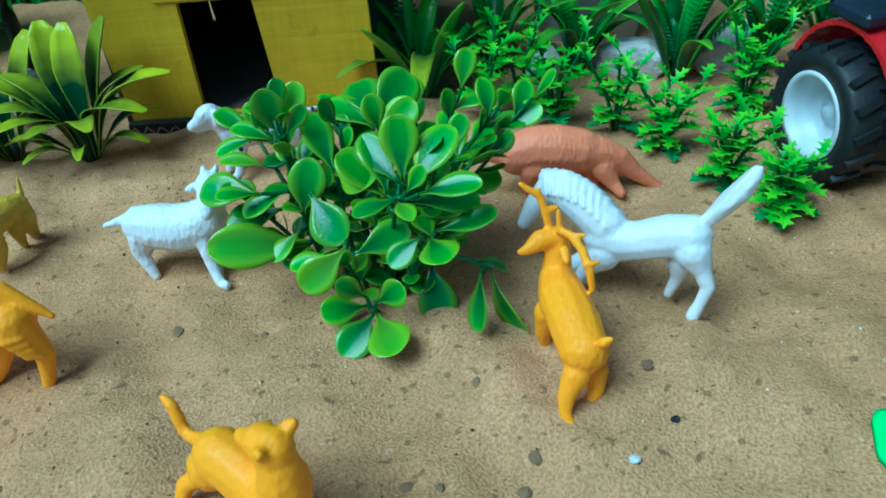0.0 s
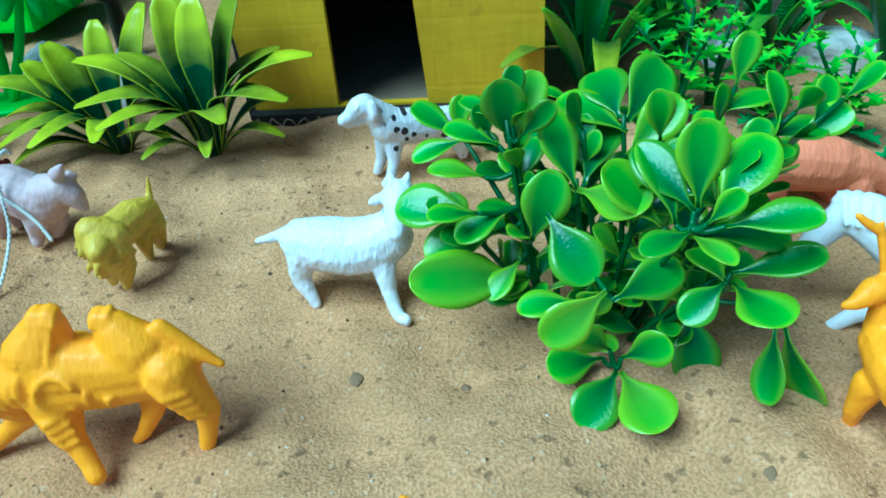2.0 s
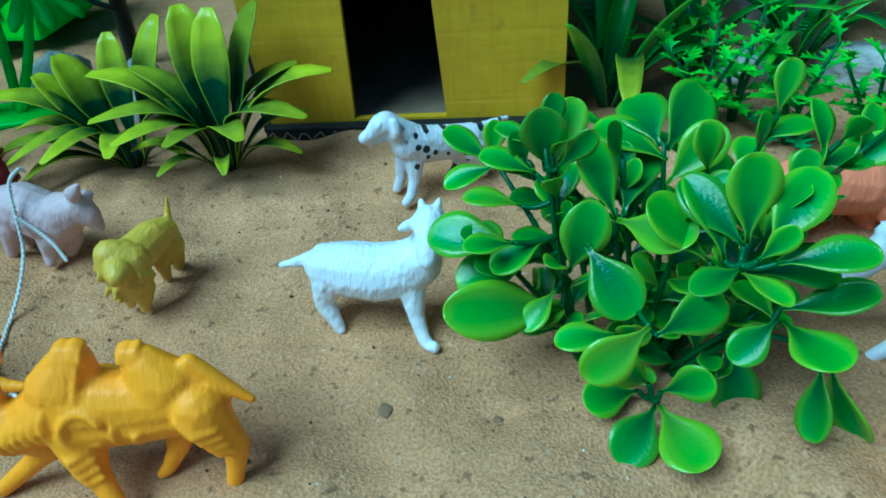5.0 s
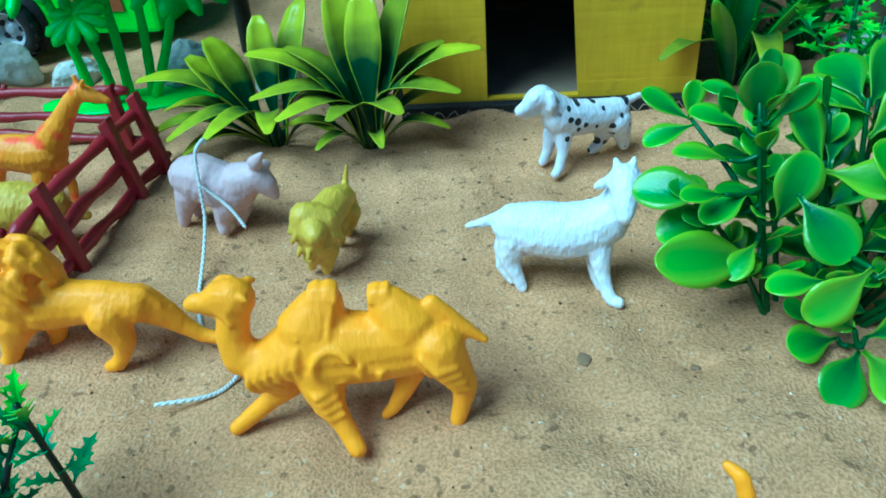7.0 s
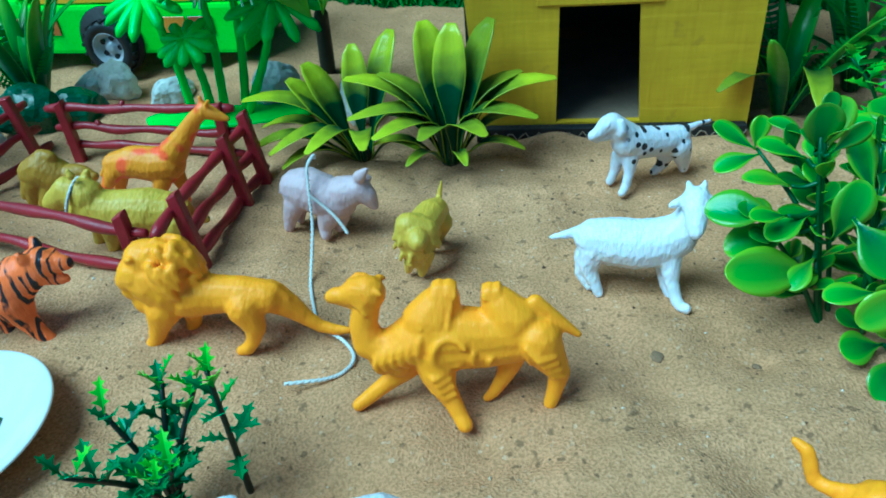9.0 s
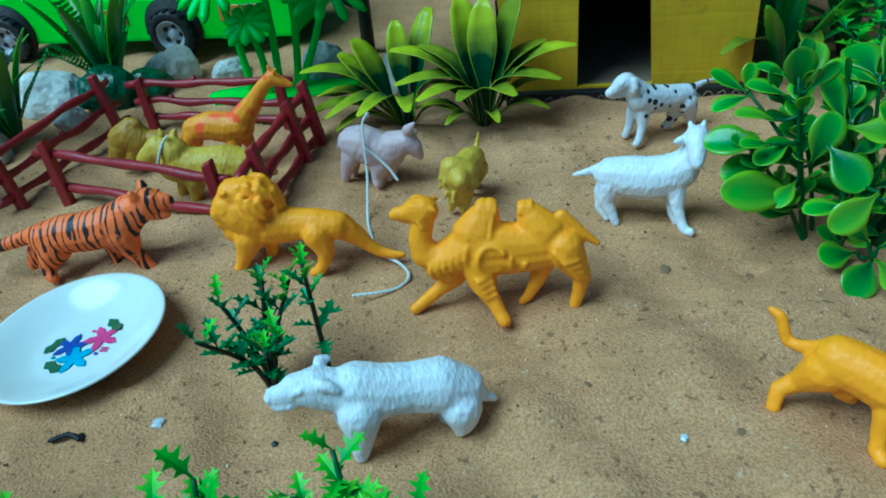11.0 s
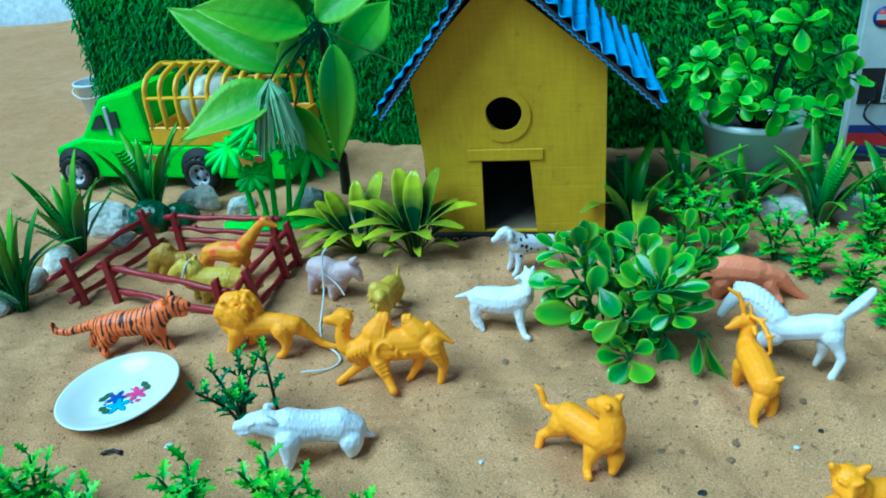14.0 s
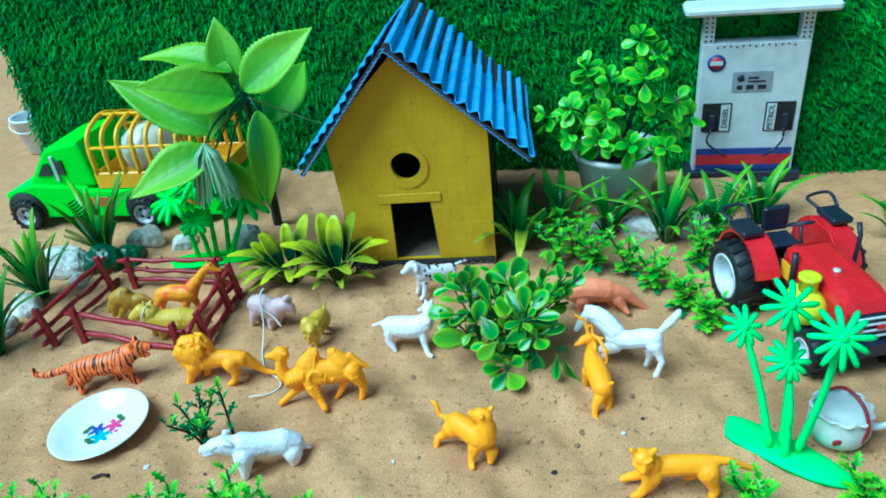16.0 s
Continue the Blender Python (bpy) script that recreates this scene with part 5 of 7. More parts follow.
def wild_leaves(b, origin, pts, r, n, size, low=0.3):
    """Alternate leaves up a stem, steeper towards its end."""
    mm = [tuple(Vector(p) / 1000 - origin) for p in pts]
    stem(b, mm, 0.0010, 0.0007, STEM)
    line = smooth_path(mm, 10)
    for i in range(n):
        u = low + (1 - low) * i / (n - 1)
        k = min(len(line) - 1, int(u * (len(line) - 1)))
        ax = (line[k] - line[max(0, k - 2)]).normalized()
        side = ax.cross(Vector((0.2, 0.9, 0.35))).normalized()
        a = i * 2.4 + r.uniform(-0.5, 0.5)
        tilt = radians(82 - 55 * u + r.uniform(-15, 15))
        d = ax * math.cos(tilt) + (side * math.cos(a) + ax.cross(side) * math.sin(a)) * math.sin(tilt)
        up = ax * 0.6 + Vector((r.uniform(-0.35, 0.35), r.uniform(-0.75, 0.0), 0.7))
        put_leaf(r.choice(M_SPOON), b, d, up, size * (1.0 - 0.3 * u) * r.uniform(0.75, 1.15), line[k], r.uniform(0.85, 1.05))


def build_bush():
    r = random.Random(4)
    bx, by = -0.032, 0.234
    o = Vector((bx, by, ground_z(bx, by)))
    b = thing("bush", Matrix.Translation(o), "glossy green plastic bush with round spoon-shaped leaves", "plastic plant")
    front, flat, up = (0, -0.75, 0.65), (0, -0.25, 0.97), (0, -0.95, 0.3)
    # the shoot on one side, with a pale tuft of its own
    shoot(b, o, [(-48, 240, -4), (-55, 240, 30), (-60, 246, 68)], [
        ((-60, 247, 62), (-61, 242, 79), up, 1.25), ((-57, 244, 63), (-48, 244, 74), up, 0.85), ((-62, 247, 60), (-76, 250, 66), flat, 1.0), ((-66, 244, 52), (-79, 243, 59), flat, 0.9),
        ((-69, 239, 44), (-90, 240, 49), (0.1, -0.6, 0.8), 1.15), ((-68, 236, 46), (-80, 230, 51), flat, 0.95), ((-60, 240, 44), (-74, 232, 42), flat, 1.1), ((-62, 242, 36), (-84, 238, 33), (-0.2, -0.5, 0.8), 1.1),
        ((-55, 236, 24), (-84, 222, 35), (0.1, -0.75, 0.65), 0.88), ((-54, 234, 38), (-49, 231, 57), up, 1.2), ((-58, 246, 62), (-52, 256, 76), front, 1.0), ((-62, 250, 66), (-72, 258, 70), flat, 0.9),
        ((-57, 236, 30), (-66, 226, 26), flat, 1.0)], r)
    shoot(b, o, [(-56, 242, 34), (-64, 250, 46), (-73, 262, 56)], [
        ((-73, 261, 56), (-87, 268, 61), flat, 1.0), ((-74, 261, 56), (-72, 266, 66), up, 1.1), ((-72, 260, 55), (-87, 256, 53), flat, 1.0)], r, 0.001)
    # the middle of the bush
    shoot(b, o, [(-36, 236, -4), (-40, 236, 26), (-42, 242, 52)], [
        ((-50, 233, 47), (-40, 218, 37), (-0.1, -0.8, 0.6), 1.25), ((-42, 240, 50), (-25, 224, 54), (-0.1, -0.6, 0.8), 1.05), ((-37, 213, 38), (-52, 205, 28), (0.1, -0.85, 0.5), 1.15),
        ((-42, 222, 27), (-58, 219, 29), flat, 1.0), ((-35, 213, 35), (-18, 224, 36), front, 1.05), ((-42, 240, 50), (-50, 252, 66), flat, 0.95), ((-40, 242, 50), (-32, 262, 62), flat, 0.95)], r)
    # leaves lying low in front
    shoot(b, o, [(-32, 228, -3), (-32, 221, 4), (-32, 215, 9)], [
        ((-32, 215, 8), (-42, 201, 3), (-0.1, -0.75, 0.65), 1.35), ((-31, 215, 8), (-23, 196, 5), (0.1, -0.75, 0.65), 1.35), ((-35, 222, 6), (-51, 217, 7), (-0.2, -0.6, 0.75), 1.25),
        ((-31, 216, 12), (-19, 213, 21), (0, -0.8, 0.6), 1.25), ((-34, 217, 14), (-42, 214, 23), (0, -0.8, 0.6), 1.2)], r)
    # the large rosette
    shoot(b, o, [(-30, 238, -4), (-24, 226, 30), (-19, 214, 55)], [
        ((-23, 222, 50), (-38, 230, 62), (0.3, -0.5, 0.8), 1.1), ((-22, 216, 55), (-25, 228, 72), (0.4, -0.8, 0.4), 1.1), ((-19, 213, 54), (-14, 199, 59), flat, 0.75), ((-16, 214, 53), (7, 220, 51), (0, -0.5, 0.85), 0.9),
        ((-12, 212, 57), (6, 208, 64), (0, -0.35, 0.93), 0.9), ((-14, 214, 58), (-3, 222, 75), (-0.4, -0.8, 0.4), 1.05), ((-16, 213, 57), (-9, 213, 66), (-0.1, -0.7, 0.6), 0.95), ((-19, 213, 55), (-31, 205, 57), flat, 0.95),
        ((-17, 218, 58), (-17, 226, 77), (0, -0.95, 0.2), 1.1), ((-18, 217, 58), (-30, 228, 70), (0.1, -0.8, 0.5), 1.0)], r)
    shoot(b, o, [(-26, 234, -4), (-16, 222, 22), (-10, 207, 44)], [
        ((-10, 207, 45), (-4, 189, 46), (0.1, -0.7, 0.7), 1.2), ((-8, 214, 42), (12, 212, 47), (0, -0.3, 0.95), 0.85), ((-12, 206, 46), (-22, 199, 41), (0, -0.6, 0.8), 1.2), ((-9, 212, 40), (-14, 226, 44), flat, 1.0),
        ((-12, 230, 18), (-9, 213, 4), (0.1, -0.9, 0.4), 1.15)], r)
    # hanging leaves on a side twig
    shoot(b, o, [(-22, 232, 10), (-6, 222, 26), (9, 216, 24)], [
        ((5, 213, 25), (5, 205, 7), (-0.7, -0.7, 0.1), 0.85), ((9, 216, 22), (14, 205, 1), (-0.8, -0.6, 0.1), 0.9), ((3, 218, 26), (16, 222, 22), flat, 0.85)], r, 0.001)
    # tall leaves behind
    shoot(b, o, [(-30, 240, -4), (-28, 248, 36), (-29, 254, 64)], [
        ((-30, 254, 63), (-35, 271, 71), (0.1, -0.95, 0.2), 1.3), ((-28, 252, 60), (-45, 262, 68), flat, 1.1), ((-28, 254, 62), (-17, 274, 68), up, 1.25), ((-28, 250, 54), (-14, 258, 66), front, 1.1)], r)
    for pts, n, size in (([(-28, 242, -4), (-14, 252, 34), (2, 264, 66)], 11, 0.0205), ([(-26, 240, -4), (-6, 246, 34), (26, 254, 66)], 12, 0.0180), ([(-30, 244, -4), (-30, 258, 30), (-40, 272, 58)], 9, 0.019),
                         ([(-28, 238, -4), (-14, 238, 26), (-2, 236, 58)], 8, 0.018), ([(-34, 240, -4), (-38, 250, 28), (-52, 262, 48)], 8, 0.018), ([(-26, 242, -4), (-8, 254, 22), (10, 256, 42)], 8, 0.018),
                         ([(-47, 240, -4), (-54, 241, 30), (-59, 247, 70)], 16, 0.014), ([(-47, 239, -4), (-60, 240, 22), (-74, 240, 42)], 9, 0.014), ([(-34, 238, -4), (-30, 236, 26), (-24, 232, 68)], 14, 0.016), ([(-28, 236, -4), (-20, 228, 14), (-8, 224, 32)], 8, 0.015), ([(-38, 234, -4), (-38, 228, 10), (-40, 224, 24)], 7, 0.014),
                         ([(-44, 242, -4), (-50, 250, 34), (-66, 252, 62)], 13, 0.016), ([(-32, 240, -4), (-36, 246, 30), (-40, 250, 62)], 12, 0.017), ([(-26, 238, -4), (-12, 232, 34), (-6, 226, 66)], 13, 0.016), ([(-28, 246, -4), (-20, 262, 28), (-16, 274, 54)], 11, 0.019),
                         ([(-26, 244, -4), (-4, 250, 40), (14, 252, 64)], 12, 0.018)):
        wild_leaves(b, o, pts, r, n, size)


build_bush()


def clump(name, label, x, y, leaves, r, meshes, category="plastic plant", ferns=0, fern_size=0.06, group="", stalk=STEM_BLACK):
    """A tuft of long leaves from one foot. leaves: (azimuth degrees, steepness degrees, length, mesh, width)."""
    c = thing(name, pose(x, y, ground_z(x, y)), label, category, group)
    for az, el, ln, k, wide in leaves:
        a, e = radians(az), radians(el)
        d = Vector((math.cos(a) * math.cos(e), math.sin(a) * math.cos(e), math.sin(e)))
        put_leaf(meshes[k], c, d, (0, 0, 1) if el < 75 else (-math.cos(a), -math.sin(a), 0.2), ln, (0.004 * math.cos(a), 0.004 * math.sin(a), 0.0), wide)
    for i in range(ferns):
        a, e = r.uniform(0, 6.28), radians(r.uniform(50, 80))
        put_leaf(M_FERN, c, (math.cos(a) * math.cos(e), math.sin(a) * math.cos(e), math.sin(e)), (-math.cos(a), -math.sin(a), 0.3), fern_size * r.uniform(0.7, 1.1), (0, 0, 0), 1.0, "frond")
    v, f = tube([(0, 0, -0.006), (0, 0, 0.004), (0, 0, 0.010)], [0.004, 0.0038, 0.002], 8)
    part("stalk", mesh_of("stalk", v, f, True), stalk, c)
    return c


def build_clumps():
    r = random.Random(9)
    lab = "plastic plant with broad yellow-green leaves, dark at the foot"
    # azimuth, steepness, length, mesh, width
    tall = [(120, 78, 0.068, 0, 1.25), (80, 84, 0.066, 0, 1.2), (40, 74, 0.070, 0, 1.25), (165, 68, 0.056, 1, 1.1), (20, 64, 0.056, 1, 1.1)]
    arch = [(178, 58, 0.066, 1, 1.15), (200, 60, 0.056, 2, 1.2), (4, 54, 0.066, 1, 1.15), (-20, 60, 0.054, 2, 1.2), (-55, 66, 0.044, 2, 1.35), (255, 68, 0.042, 2, 1.35), (225, 60, 0.050, 2, 1.2)]
    dark_low = [(190, 34, 0.038, 1, 0.9), (345, 32, 0.038, 1, 0.9), (240, 38, 0.034, 1, 0.9), (30, 36, 0.042, 1, 0.9), (150, 38, 0.042, 1, 0.9), (290, 40, 0.034, 1, 0.9)]
    clump("leafy_plant", lab, -0.189, 0.354, tall + arch + dark_low, r, M_BROM, group="yellow-tipped plants")
    tall = [(100, 80, 0.058, 0, 1.1), (62, 68, 0.066, 0, 1.1), (150, 62, 0.056, 0, 1.4), (168, 56, 0.054, 0, 1.4)]
    arch = [(186, 48, 0.068, 1, 1.0), (215, 46, 0.050, 2, 1.1), (10, 56, 0.050, 2, 1.1), (285, 60, 0.042, 2, 1.25), (245, 56, 0.046, 2, 1.2)]
    dark_low = [(198, 28, 0.058, 1, 0.85), (175, 32, 0.056, 1, 0.85), (220, 28, 0.044, 1, 0.9), (330, 36, 0.040, 1, 0.9), (140, 40, 0.046, 1, 0.9)]
    clump("leafy_plant", lab, -0.236, 0.366, tall + arch + dark_low, r, M_BROM, group="yellow-tipped plants")
    # spiky clumps with fern fronds behind the pen
    lab = "spiky plastic plant with dark strap leaves and toothed fronds"
    for x, y, s in ((-0.484, 0.352, 1.0), (-0.459, 0.432, 1.05), (-0.480, 0.268, 0.9)):
        leaves = [(i * 47 + r.uniform(-12, 12), r.uniform(62, 88), s * r.uniform(0.062, 0.090), r.choice((0, 0, 1)), r.uniform(0.70, 0.95)) for i in range(11)]
        clump("spiky_plant", lab, x, y, leaves, r, M_STRAP, ferns=7, fern_size=0.062 * s, group="spiky plants")
    # the row beside the house
    for x, y, s, fe in ((-0.020, 0.405, 1.0, 5), (0.022, 0.432, 0.95, 4), (0.067, 0.425, 0.95, 5), (0.120, 0.408, 1.1, 5), (0.166, 0.412, 1.0, 5), (0.215, 0.44, 0.9, 4), (0.320, 0.385, 0.8, 8)):
        leaves = [(i * 51 + r.uniform(-15, 15), r.uniform(55, 86), s * r.uniform(0.050, 0.078), r.choice((0, 1, 1, 2)), r.uniform(0.75, 1.05)) for i in range(11)]
        clump("strap_leaved_plant", "plastic grass-like plant with arching leaves and toothed fronds", x, y, leaves, r, M_STRAP, ferns=fe, fern_size=0.055 * s, group="grass-like plants")
    put_leaf(M_BROM[2], bpy.data.objects["strap_leaved_plant"], (-0.1, -0.9, 0.75), (0, 0, 1), 0.055, (0.006, -0.004, 0.01), 1.0)
    put_leaf(M_BROM[1], bpy.data.objects["strap_leaved_plant"], (-0.9, -0.6, 0.7), (0, 0, 1), 0.055, (0.0, -0.004, 0.01), 0.8)


build_clumps()


def sprig(x, y, high, r, stems=3, dark=False, size=0.0135, lean=0.25, name="sprig_plant", label="", group="lobed-leaf plants", head=False):
    """A small branching plant of lobed leaves."""
    c = thing(name, pose(x, y, ground_z(x, y), 0, 0, r.uniform(0, 360)), label or "small plastic plant with pointed lobed light-green leaves", "plastic plant", group)
    for s in range(stems):
        a = 6.28 * s / stems + r.uniform(-0.5, 0.5)
        k = lean * r.uniform(0.5, 1.3) if stems > 1 else lean * 0.3
        end = Vector((math.cos(a) * high * k * 1.4, math.sin(a) * high * k * 1.4, high * r.uniform(0.78, 1.0)))
        pts = [(0, 0, -0.004), (end.x * 0.3, end.y * 0.3, high * 0.45), tuple(end)]
        stem(c, pts, 0.0012, 0.0007, STEM_BLACK if dark else STEM)
        path = smooth_path(pts, 8)
        n = 11 if dark else 12
        low = 0.42 if dark else 0.22
        for i in range(n):
            u = low + (1 - low) * i / (n - 1)
            p = path[min(len(path) - 1, int(u * (len(path) - 1)))]
            w = i * 2.4 + a
            el = radians((26 if dark else 8) + 50 * u ** 2 + r.uniform(-12, 12))
            d = Vector((math.cos(w) * math.cos(el), math.sin(w) * math.cos(el), math.sin(el)))
            me = M_LOBED_DARK if (dark and u < 0.88 + r.uniform(-0.15, 0.15)) or (not dark and u < 0.25) else M_LOBED
            put_leaf(me, c, d, (0, 0, 1), size * r.uniform(0.75, 1.15) * (1.1 - 0.25 * u), p, 0.75 if dark else 1.0)
    return c


def build_sprigs():
    r = random.Random(21)
    for x, y, h, n in ((0.014, 0.368, 0.048, 3), (0.048, 0.362, 0.042, 4), (0.076, 0.352, 0.040, 3), (0.094, 0.327, 0.036, 4), (0.113, 0.297, 0.034, 4), (0.127, 0.272, 0.028, 4), (0.140, 0.362, 0.045, 4), (0.032, 0.385, 0.052, 3)):
        sprig(x, y, h, r, n)
    lab = "leafy plastic plant with bright green lobed leaves"
    for x, y, h, n in ((-0.350, 0.080, 0.030, 4), (-0.318, 0.076, 0.036, 4), (-0.292, 0.068, 0.028, 4), (-0.236, 0.076, 0.035, 4), (-0.196, 0.081, 0.039, 4), (-0.178, 0.073, 0.028, 3),
                       (-0.150, 0.072, 0.022, 4), (-0.121, 0.072, 0.022, 4), (0.108, 0.092, 0.030, 3), (0.172, 0.090, 0.030, 4)):
        sprig(x, y, h, r, n, label=lab, group="front plants")
    lab = "dark-stemmed plastic plant with toothed green leaves"
    sprig(-0.248, 0.154, 0.042, r, 6, True, 0.0122, 0.34, label=lab, group="dark-stemmed plants")
    sprig(-0.230, 0.163, 0.052, r, 1, True, 0.0122, 0.10, label=lab, group="dark-stemmed plants")


build_sprigs()


def build_tree():
    r = random.Random(8)
    x, y = -0.287, 0.490
    t = thing("broad_leaved_tree", pose(x, y, 0), "plastic tree with a black trunk and very large green leaves", "plastic plant")
    trunk = stem(t, [(0, 0, -0.01), (0.004, -0.006, 0.05), (0.010, -0.030, 0.105), (0.026, -0.070, 0.168)], 0.0052, 0.0030, STEM_BLACK, "trunk", 10)
    stem(t, [(0.004, -0.004, 0.03), (-0.008, -0.010, 0.038), (-0.014, -0.010, 0.046)], 0.002, 0.0012, STEM_BLACK, "twig")
    home = Vector((x, y, 0))
    top = Vector((-0.2605, 0.4190, 0.168))
    # foot, tip, facing, width
    for p, q, up, wide, k in (((-0.261, 0.415, 0.175), (-0.191, 0.432, 0.223), (0, -0.8, 0.5), 1.05, 0), ((-0.272, 0.422, 0.180), (-0.281, 0.440, 0.237), (0.2, -0.9, 0.2), 1.15, 0),
                              ((-0.268, 0.420, 0.190), (-0.357, 0.430, 0.224), (0, -0.35, 0.93), 0.75, 1), ((-0.266, 0.408, 0.172), (-0.343, 0.378, 0.196), (0, -0.7, 0.7), 1.2, 0),
                              ((-0.292, 0.412, 0.138), (-0.395, 0.430, 0.191), (0.2, -0.8, 0.5), 0.72, 0), ((-0.294, 0.398, 0.127), (-0.370, 0.360, 0.100), (0.1, -0.65, 0.75), 1.0, 0),
                              ((-0.249, 0.430, 0.138), (-0.223, 0.500, 0.176), (0.3, -0.7, 0.6), 1.0, 0), ((-0.249, 0.408, 0.158), (-0.253, 0.392, 0.065), (0.5, -0.85, 0), 0.72, 0),
                              ((-0.290, 0.410, 0.110), (-0.266, 0.410, 0.058), (-0.2, -0.9, 0.3), 1.1, 0), ((-0.272, 0.405, 0.165), (-0.300, 0.392, 0.140), (0, -0.5, 0.85), 1.1, 1)):
        p, q = Vector(p) - home, Vector(q) - home
        node = top - home
        stem(t, [tuple(node), tuple((node + p) * 0.5 + Vector((0, 0, 0.004))), tuple(p)], 0.0016, 0.001, STEM, "leaf_stalk", 5)
        put_leaf(M_BROAD[k], t, q - p, up, (q - p).length, p, wide)
    node = top - home
    # pale seed tassel
    tassel = []
    for i in range(110):
        a = r.uniform(0, 6.28)
        p0 = Vector((-0.297, 0.386, 0.128 + r.uniform(-0.008, 0.010))) - home
        p1 = p0 + Vector((math.cos(a) * 0.010, math.sin(a) * 0.008, -0.010))
        p2 = p0 + Vector((math.cos(a) * 0.020, math.sin(a) * 0.014, -0.036 - r.uniform(0, 0.012)))
        tassel.append(tube([p0, p1, p2], [0.0013, 0.0012, 0.0007], 4))
    v, f = join(tassel)
    part("seed_tassel", mesh_of("seed_tassel", v, f), plastic("pale_green_tassel", (0.34, 0.58, 0.30), rough=0.5), t, "pale green hanging tassel")
    stem(t, [tuple(node), tuple(node + Vector((-0.022, -0.026, -0.012))), tuple(Vector((-0.297, 0.386, 0.136)) - home)], 0.0014, 0.001, STEM, "tassel_stalk", 5)
    stem(t, [tuple(node), tuple(node + Vector((0.035, 0.01, -0.022))), tuple(node + Vector((0.072, 0.02, -0.044)))], 0.0014, 0.0008, plastic("yellow_green_stalk", (0.22, 0.36, 0.03)), "long_stalk", 5)


build_tree()


def build_pot():
    r = random.Random(14)
    x, y = 0.084, 0.490
    pot = thing("plant_pot", pose(x, y, -0.008), "grey-white plastic flower pot standing on the sand", "flower pot")
    part("pot", lathe([(0.0, 0.0), (0.027, 0.0), (0.030, 0.004), (0.043, 0.068), (0.045, 0.069), (0.045, 0.074), (0.041, 0.074), (0.040, 0.068), (0.037, 0.060), (0.0, 0.060)], 40), plastic("grey_white_pot", (0.76, 0.79, 0.80), (0.66, 0.69, 0.70), rough=0.5), pot)
    part("soil", lathe([(0.0, 0.0635), (0.037, 0.0620)], 24), plastic("dark_soil", (0.03, 0.022, 0.015), rough=0.95), pot)
    b = thing("potted_shrub", pose(x, y, 0.0545), "plastic shrub with light green round leaves in a pot", "plastic plant")
    for tx, ty, tz, n in ((-0.074, -0.015, 0.052, 9), (-0.050, -0.03, 0.062, 10), (-0.034, -0.02, 0.098, 9), (0.018, -0.01, 0.122, 10), (0.034, -0.02, 0.106, 9), (0.020, -0.035, 0.090, 8), (-0.018, -0.04, 0.056, 10),
                          (0.066, -0.02, 0.042, 8), (0.052, -0.03, 0.062, 8), (-0.05, -0.03, 0.035, 8), (0.004, -0.054, 0.030, 8), (0.040, -0.05, 0.022, 8), (-0.026, -0.05, 0.036, 9), (-0.010, 0.0, 0.08, 7)):
        end = Vector((tx, ty, tz + 0.006))
        stem(b, [(tx * 0.1, ty * 0.1, 0), tuple(end * 0.55 + Vector((0, 0, 0.01))), tuple(end)], 0.0015, 0.0008, STEM_BLACK)
        rosette(r, b, end, end.normalized() + Vector((0, -0.5, 0.4)), n, 0.0215, (30, 105), M_SHRUB)
        rosette(r, b, end * 0.8, end.normalized() + Vector((0, -0.5, 0.3)), 5, 0.0205, (60, 110), M_SHRUB)


build_pot()


# ---- the pen ----
MAROON = plastic("maroon_plastic", (0.30, 0.012, 0.026), (0.20, 0.008, 0.016), rough=0.4, bump=0.5)


def rail(parent, a, b, r, seed, rad=0.0024):
    """A rail moulded like a crooked branch."""
    q = random.Random(seed)
    a, b = Vector(a), Vector(b)
    pts = []
    for i in range(7):
        p = a.lerp(b, i / 6)
        pts.append(p + Vector((0, 0, q.uniform(-0.0013, 0.0013))) + Vector((q.uniform(-1, 1), q.uniform(-1, 1), 0)) * 0.0005)
    path = smooth_path(pts, 4)
    radii = [rad * (1 + 0.16 * math.sin(i * 0.9 + seed)) for i in range(len(path))]
    radii[0] = radii[-1] = rad * 0.75
    v, f = tube(path, radii, 8)
    bits = [(v, f)]
    if q.random() < 0.6:
        k = path[int(len(path) * q.uniform(0.2, 0.8))]
        bits.append(tube([k, k + Vector((q.uniform(-0.002, 0.002), 0, 0.0042))], [rad * 0.8, rad * 0.5], 7))
    v, f = join(bits)
    return part("rail", mesh_of("rail", v, f, True), MAROON, parent)


def post(parent, p, high, lean=(0, 0), w=0.0030):
    bm = bmesh.new()
    box(bm, (-w, -w * 0.8, -0.006), (w, w * 0.8, high), 0.0006)
    for v in bm.verts:
        k = max(0, v.co.z) / high
        v.co.x += lean[0] * k
        v.co.y += lean[1] * k
        if v.co.z > high * 0.9:
            v.co.x *= 0.85
            v.co.z += 0.0012 * math.sin(v.co.x * 900)
    return part("post", bm, MAROON, parent, at=Matrix.Translation(p))


